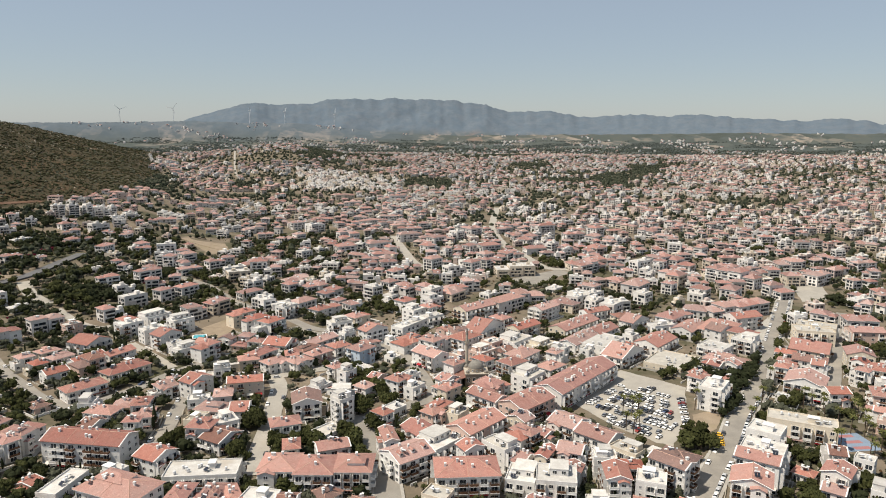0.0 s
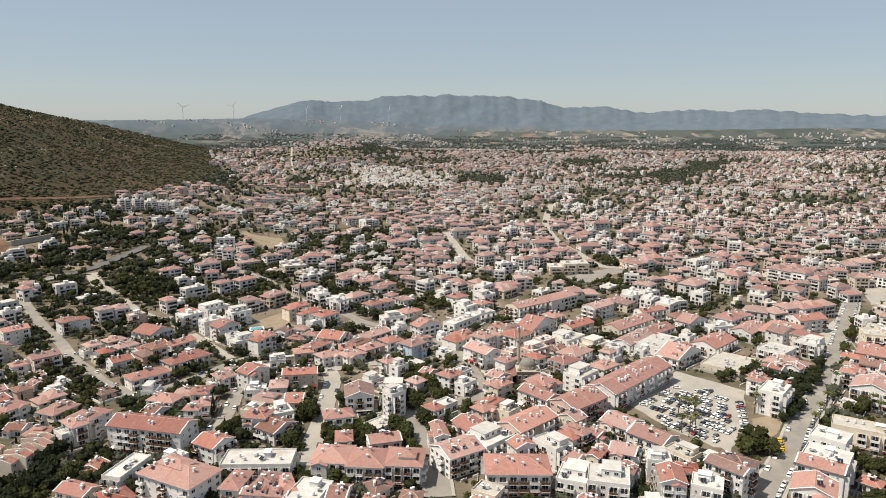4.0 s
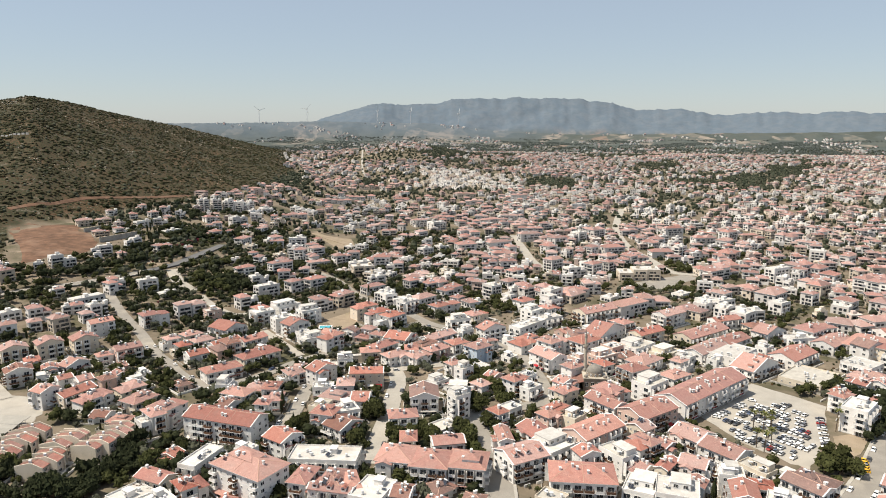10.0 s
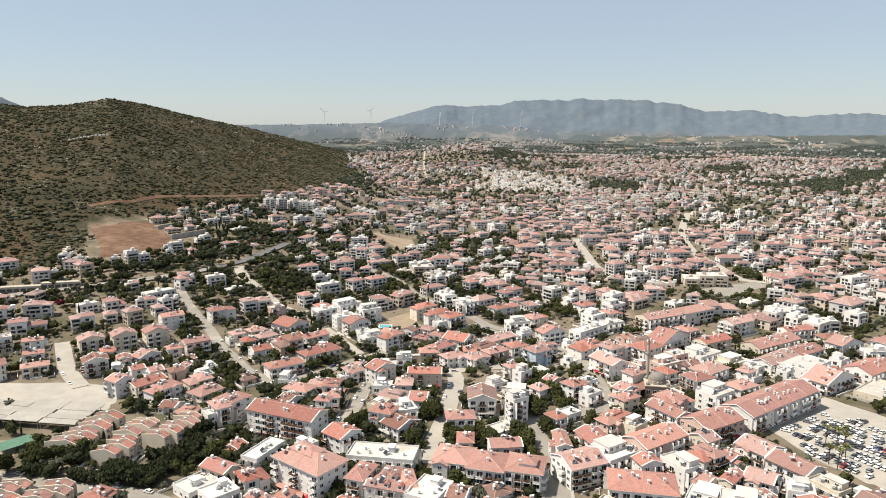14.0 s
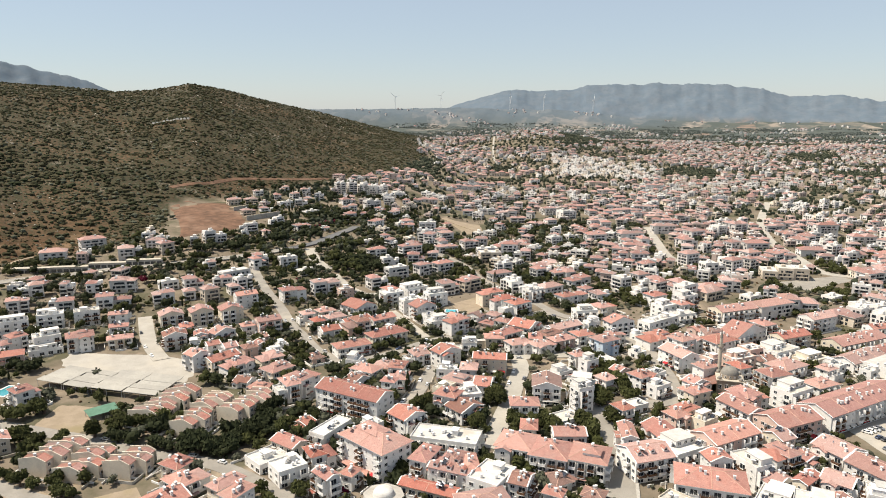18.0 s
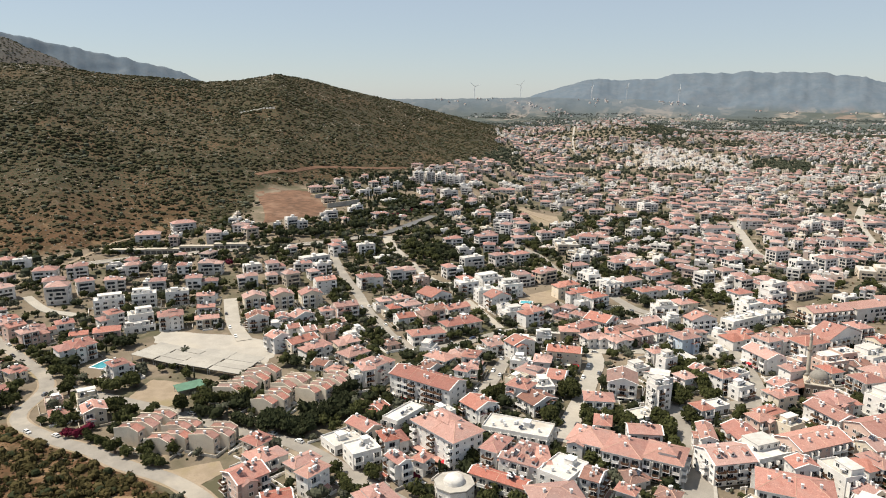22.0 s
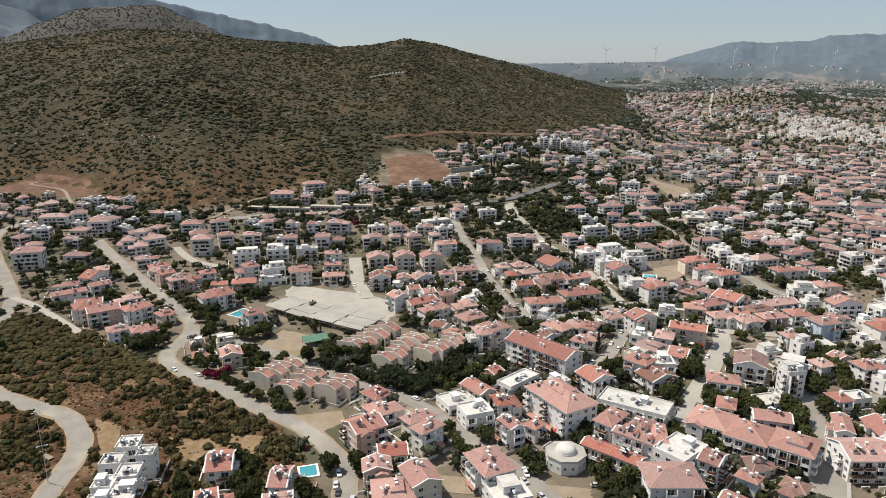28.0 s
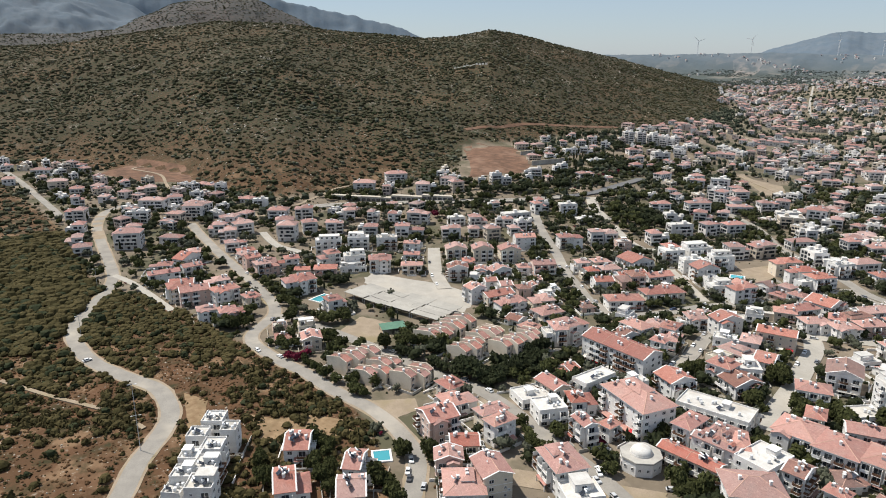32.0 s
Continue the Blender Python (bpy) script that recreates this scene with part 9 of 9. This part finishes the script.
def far_town():
    houses, woods = Build(), Build()
    for x, y, turn, w, d, fl, roof, wall, tile in OUTER:
        rf = "flat" if roof == "flat" else "hip"
        far_home(houses, x, y, w * 0.9, d, fl * 3.0 + 0.8, radians(turn), rf, "far_cream" if wall in ("cream", "yellow") else "far_wall", "far_tile2" if tile == "tile_pale" else "far_tile")
    r = FAR_FROM
    while r < 3700:
        step = 20.5 + r * 0.002
        n = int(math.radians(140) * r / step)
        for i in range(n):
            b = -40 + 140 * (i + rng.uniform(0.1, 0.9)) / n
            rr = r + rng.uniform(-0.4, 0.4) * step
            x, y = -math.sin(math.radians(b)) * rr, math.cos(math.radians(b)) * rr
            c = cover(x, y)
            if c[0] > 0.4 or b > 82 or b > 44 and rr > 1500 or taken(x, y, 7.0 if b > 16 else 4.0) or rr < 620 and any(math.hypot(x - p, y - q) < 9 for p, q, k in PLANTED.get((int(x // 10), int(y // 10)), ())):
                continue
            dens = 0.56 + 0.95 * fbm(x, y, 230, 21) + 0.15 * smooth(1200, 800, rr) + 0.3 * smooth(18, 12, b) * smooth(1300, 1000, rr)
            if c[1] > 0.5:
                dens -= 0.85
            forest = wooded_far(b, rr)
            dens -= 0.9 * forest
            estate = 8.0 < b < 16.5 and 1440 < rr < 1850 and forest < 0.3
            dens += 0.1 * estate
            wooded = smooth(24, 30, b) * smooth(48, 44, b) * smooth(1150, 1000, rr)
            dens -= 0.26 * wooded + 0.6 * (31 < b < 47 and 690 < rr < 1080)
            if rr > 2100 and b > 8:
                dens -= 0.10
            if rng.random() < dens:
                turn = 0.35 + 0.9 * round(2.2 * fbm(x, y, 420, 30)) / 2 + (math.pi / 2 if rng.random() < 0.3 else 0) + rng.uniform(-0.06, 0.06)
                w, d, fl = rng.uniform(8.5, 14), rng.uniform(7.5, 10.5), rng.choice((2, 2, 2, 3))
                if rng.random() < 0.08:
                    w *= 1.8
                if estate:
                    turn, w, d, fl = -0.45, 17.0, 6.5, 2
                flat = estate or rng.random() < (0.25 if fbm(x, y, 260, 40) < 0.1 else 0.6)
                far_home(houses, x, y, w, d, fl * 2.9 + 0.5, turn, "flat" if flat else "hip",
                          rng.choice(("far_wall", "far_wall", "far_wall", "far_cream", "far_pink")), rng.choice(("far_tile", "far_tile", "far_tile2")))
                for k in range(rng.choice((1, 2, 2, 3))):
                    u, v = x + rng.uniform(-13, 13), y + rng.uniform(-13, 13)
                    canopy(woods, u, v, land(u, v) - 0.3, rng.uniform(4, 8), rng.uniform(3.5, 7), rng.choice(("far_leaf", "far_leaf", "far_leaf_dark")), 0)
            else:
                for k in range(2 if c[1] > 0.5 else 13 if forest > 0.4 else 5 if wooded > 0.4 else 4):
                    u, v = x + rng.uniform(-11, 11), y + rng.uniform(-11, 11)
                    if rng.random() < 0.75:
                        canopy(woods, u, v, land(u, v) - 0.3, rng.uniform(4, 9), rng.uniform(3, 7), rng.choice(("far_leaf", "far_leaf_dark", "leaf_olive")), 0)
        r += step * 0.92
    tagged(new("distant_houses", houses.mesh("distant_houses")), "white plastered houses with red tiled roofs filling the distance", "houses", kind="stuff")
    tagged(new("distant_trees", woods.mesh("distant_trees")), "dark green garden trees scattered between the distant houses", "trees", kind="stuff")
    outer = Build()
    for i in range(60000):
        b, rr = rng.uniform(-40, 48), 3080 + 1020 * rng.random()
        x, y = -math.sin(math.radians(b)) * rr, math.cos(math.radians(b)) * rr
        if rr < town_edge(x, y) - 60 or fbm(x, y * 2.2, 330, 50) + 0.25 * fbm(x, y, 60, 51) < rng.uniform(-0.15, 0.35):
            continue
        canopy(outer, x, y, land(x, y) - 0.8, rng.uniform(5, 14), rng.uniform(2.5, 5), "plain_leaf_hazed", 0)
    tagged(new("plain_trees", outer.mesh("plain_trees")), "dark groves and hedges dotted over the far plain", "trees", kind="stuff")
    farms = Build()
    for i in range(5200):
        b, rr = rng.uniform(-38, 40), 3150 + 1150 * rng.random()
        x, y = -math.sin(math.radians(b)) * rr, math.cos(math.radians(b)) * rr
        if rr > town_edge(x, y) and fbm(x, y * 1.6, 220, 61) + 0.25 * math.exp(-((b - 16) / 3.5) ** 2 - ((rr - 3950) / 200) ** 2) > 0.3:
            far_house(farms, x, y, land(x, y), rng.uniform(7, 13), 8, rng.uniform(5, 8), rng.uniform(0, 3), "flat" if rng.random() < 0.5 else "hip", "far_wall", "far_tile")
    tagged(new("plain_houses", farms.mesh("plain_houses")), "pale farmhouses and outlying houses on the far plain", "houses", kind="stuff")


for key, src in (("far_wall", ((0.77, 0.745, 0.72), (0.64, 0.605, 0.57))), ("far_cream", ((0.68, 0.60, 0.50), (0.55, 0.47, 0.38))), ("far_pink", ((0.60, 0.49, 0.44), (0.52, 0.42, 0.37)))):
    MAT[key] = mottled(key, *src, 0.2, 2, 0.85, 0.25, per_island=True)
MAT["far_tile"] = tiled("far_tile", (0.310, 0.160, 0.136), (0.349, 0.193, 0.166), (0.310, 0.197, 0.171), True, 0.3)
MAT["far_tile2"] = tiled("far_tile_pale", (0.359, 0.216, 0.186), (0.388, 0.244, 0.212), (0.349, 0.237, 0.208), True, 0.3)
# far foliage bluer and greyer than near leaves, with distance haze in its colour
MAT["far_leaf"] = leafy("far_leaf", (0.034, 0.042, 0.028), (0.058, 0.066, 0.043))
MAT["far_leaf_dark"] = leafy("far_leaf_dark", (0.024, 0.032, 0.022), (0.042, 0.050, 0.034))
MAT["plain_leaf_hazed"] = leafy("plain_leaf_hazed", (0.050, 0.061, 0.056), (0.075, 0.086, 0.078))
far_town()


# ---- scrub on the hill and beside the winding road ----
def scrub_cover():
    green, dry, stones = Build(), Build(), Build()
    for i in range(125000):
        b, rr = rng.uniform(22, 96), 260 + 1640 * rng.random() ** 0.75
        if b < 42:
            rr = 900 + 1550 * rng.random()
        x, y = -math.sin(math.radians(b)) * rr, math.cos(math.radians(b)) * rr
        if cover(x, y)[0] < 0.3 or rr < 640 and near_scrub(x, y) > 0.5 or rr > float(np.interp(b, HILL_BEARING, HILL_CREST)) + 60 or taken(x, y):
            continue
        broad = fbm(x, y, 210, 71)
        dens = 0.94 - 0.1 * smooth(42, 52, b) + 0.7 * fbm(x, y, 55, 70) + 0.55 * broad + 0.25 * smooth(44, 36, b)
        if rr > scrub_edge(min(b, 95)):
            dens += 0.35 * (smooth(scrub_edge(min(b, 95)), scrub_edge(min(b, 95)) + 170, rr) - 0.6)
        # the gully at the far end of the hill is thickly grown
        dens += 0.5 * math.exp(-((b - 73.5 + (rr - 1000) * 0.004) / 1.3) ** 2)
        z = land(x, y) - 0.2
        k = rng.random()
        if k < dens:
            w = (1.2 + 4.6 * rng.random() ** 2.6) * (1.0 if rr < 600 else 1.3) * (1 + 0.5 * max(0, broad))
            canopy(green, x, y, z, w, w * rng.uniform(0.3, 0.52), "scrub" if rng.random() < 0.7 else "leaf_dark" if rng.random() < 0.6 else "leaf_olive", 2 if rr < 600 else 0)
        elif rng.random() < 0.5:
            w = rng.uniform(1.0, 2.8)
            canopy(dry, x, y, z, w, w * 0.35, "dry_scrub", 0)
        elif rng.random() < 0.35 + 0.5 * smooth(52, 44, b) * smooth(1250, 1450, rr):
            w = rng.uniform(0.7, 2.6)
            canopy(stones, x, y, z, w, w * 0.45, "rock", 0)
    for i in range(9000):
        b, rr = rng.uniform(54, 82), rng.uniform(2350, 2960)
        x, y = -math.sin(math.radians(b)) * rr, math.cos(math.radians(b)) * rr
        w = rng.uniform(2.5, 8)
        canopy(green, x, y, land(x, y) - 0.3, w, w * 0.4, "scrub" if i % 3 else "leaf_olive", 0)
    # broken limestone outcrops, in bands below the crest
    for i in range(420):
        b = rng.uniform(30, 76)
        foot, crest = scrub_edge(b), float(np.interp(b, HILL_BEARING, HILL_CREST))
        rr = foot + (crest - foot) * (1 - 0.8 * rng.random() ** 1.6)
        x, y = -math.sin(math.radians(b)) * rr, math.cos(math.radians(b)) * rr
        if fbm(x, y, 150, 72) < 0.05:
            continue
        for k in range(rng.randrange(3, 9)):
            u, v = x + rng.gauss(0, 7), y + rng.gauss(0, 4)
            w = rng.uniform(1.2, 4.2)
            canopy(stones, u, v, land(u, v) - 0.3, w, w * rng.uniform(0.3, 0.6), "rock", 0)
    for i in range(62000):
        b, rr = rng.uniform(50, 100), 150 + 480 * math.sqrt(rng.random())
        x, y = -math.sin(math.radians(b)) * rr, math.cos(math.radians(b)) * rr
        if near_scrub(x, y) < 0.7 or taken(x, y):
            continue
        z = land(x, y) - 0.1
        far = smooth(74, 78, b) * smooth(330, 450, rr)
        open_side = smooth(64, 69, b) * smooth(340, 280, rr)
        dens = 1.25 + 1.6 * fbm(x, y, 30, 75) + 0.6 * far - 0.85 * open_side
        k = rng.random()
        if rng.random() < dens:
            w = (0.7 + 5.0 * rng.random() ** 3.2) * (1 + 0.8 * far)
            canopy(green, x, y, z, w, w * rng.uniform(0.35, 0.65), "near_scrub" if k < 0.85 else "leaf_dark", 1 if rr < 330 else 2)
            for j in range(9 if rr < 330 else 0):
                a = rng.uniform(0, 6.28)
                e = w * rng.uniform(0.1, 0.52)
                flake(green, (x + e * math.cos(a), y + e * math.sin(a), z + w * 0.5 * rng.uniform(0.3, 1.0) * (1.15 - e / w)), w * rng.uniform(0.14, 0.26), "near_scrub", rng)
        elif k < 0.82:
            w = rng.uniform(0.5, 1.9)
            canopy(dry, x, y, z, w, w * 0.45, "dry_scrub", 1)
        elif k < 0.95:
            w = rng.uniform(0.3, 1.2)
            canopy(stones, x, y, z, w, w * 0.45, "rock", 1)
    tagged(new("hill_scrub", green.mesh("hill_scrub")), "dense dark green maquis bushes covering the hillside", "bushes", kind="stuff")
    tagged(new("dry_bushes", dry.mesh("dry_bushes")), "brown dried thorn bushes between the green scrub", "bushes", kind="stuff")
    tagged(new("stones", stones.mesh("stones")), "pale limestone boulders lying among the scrub", "stones", kind="stuff")


scrub_cover()
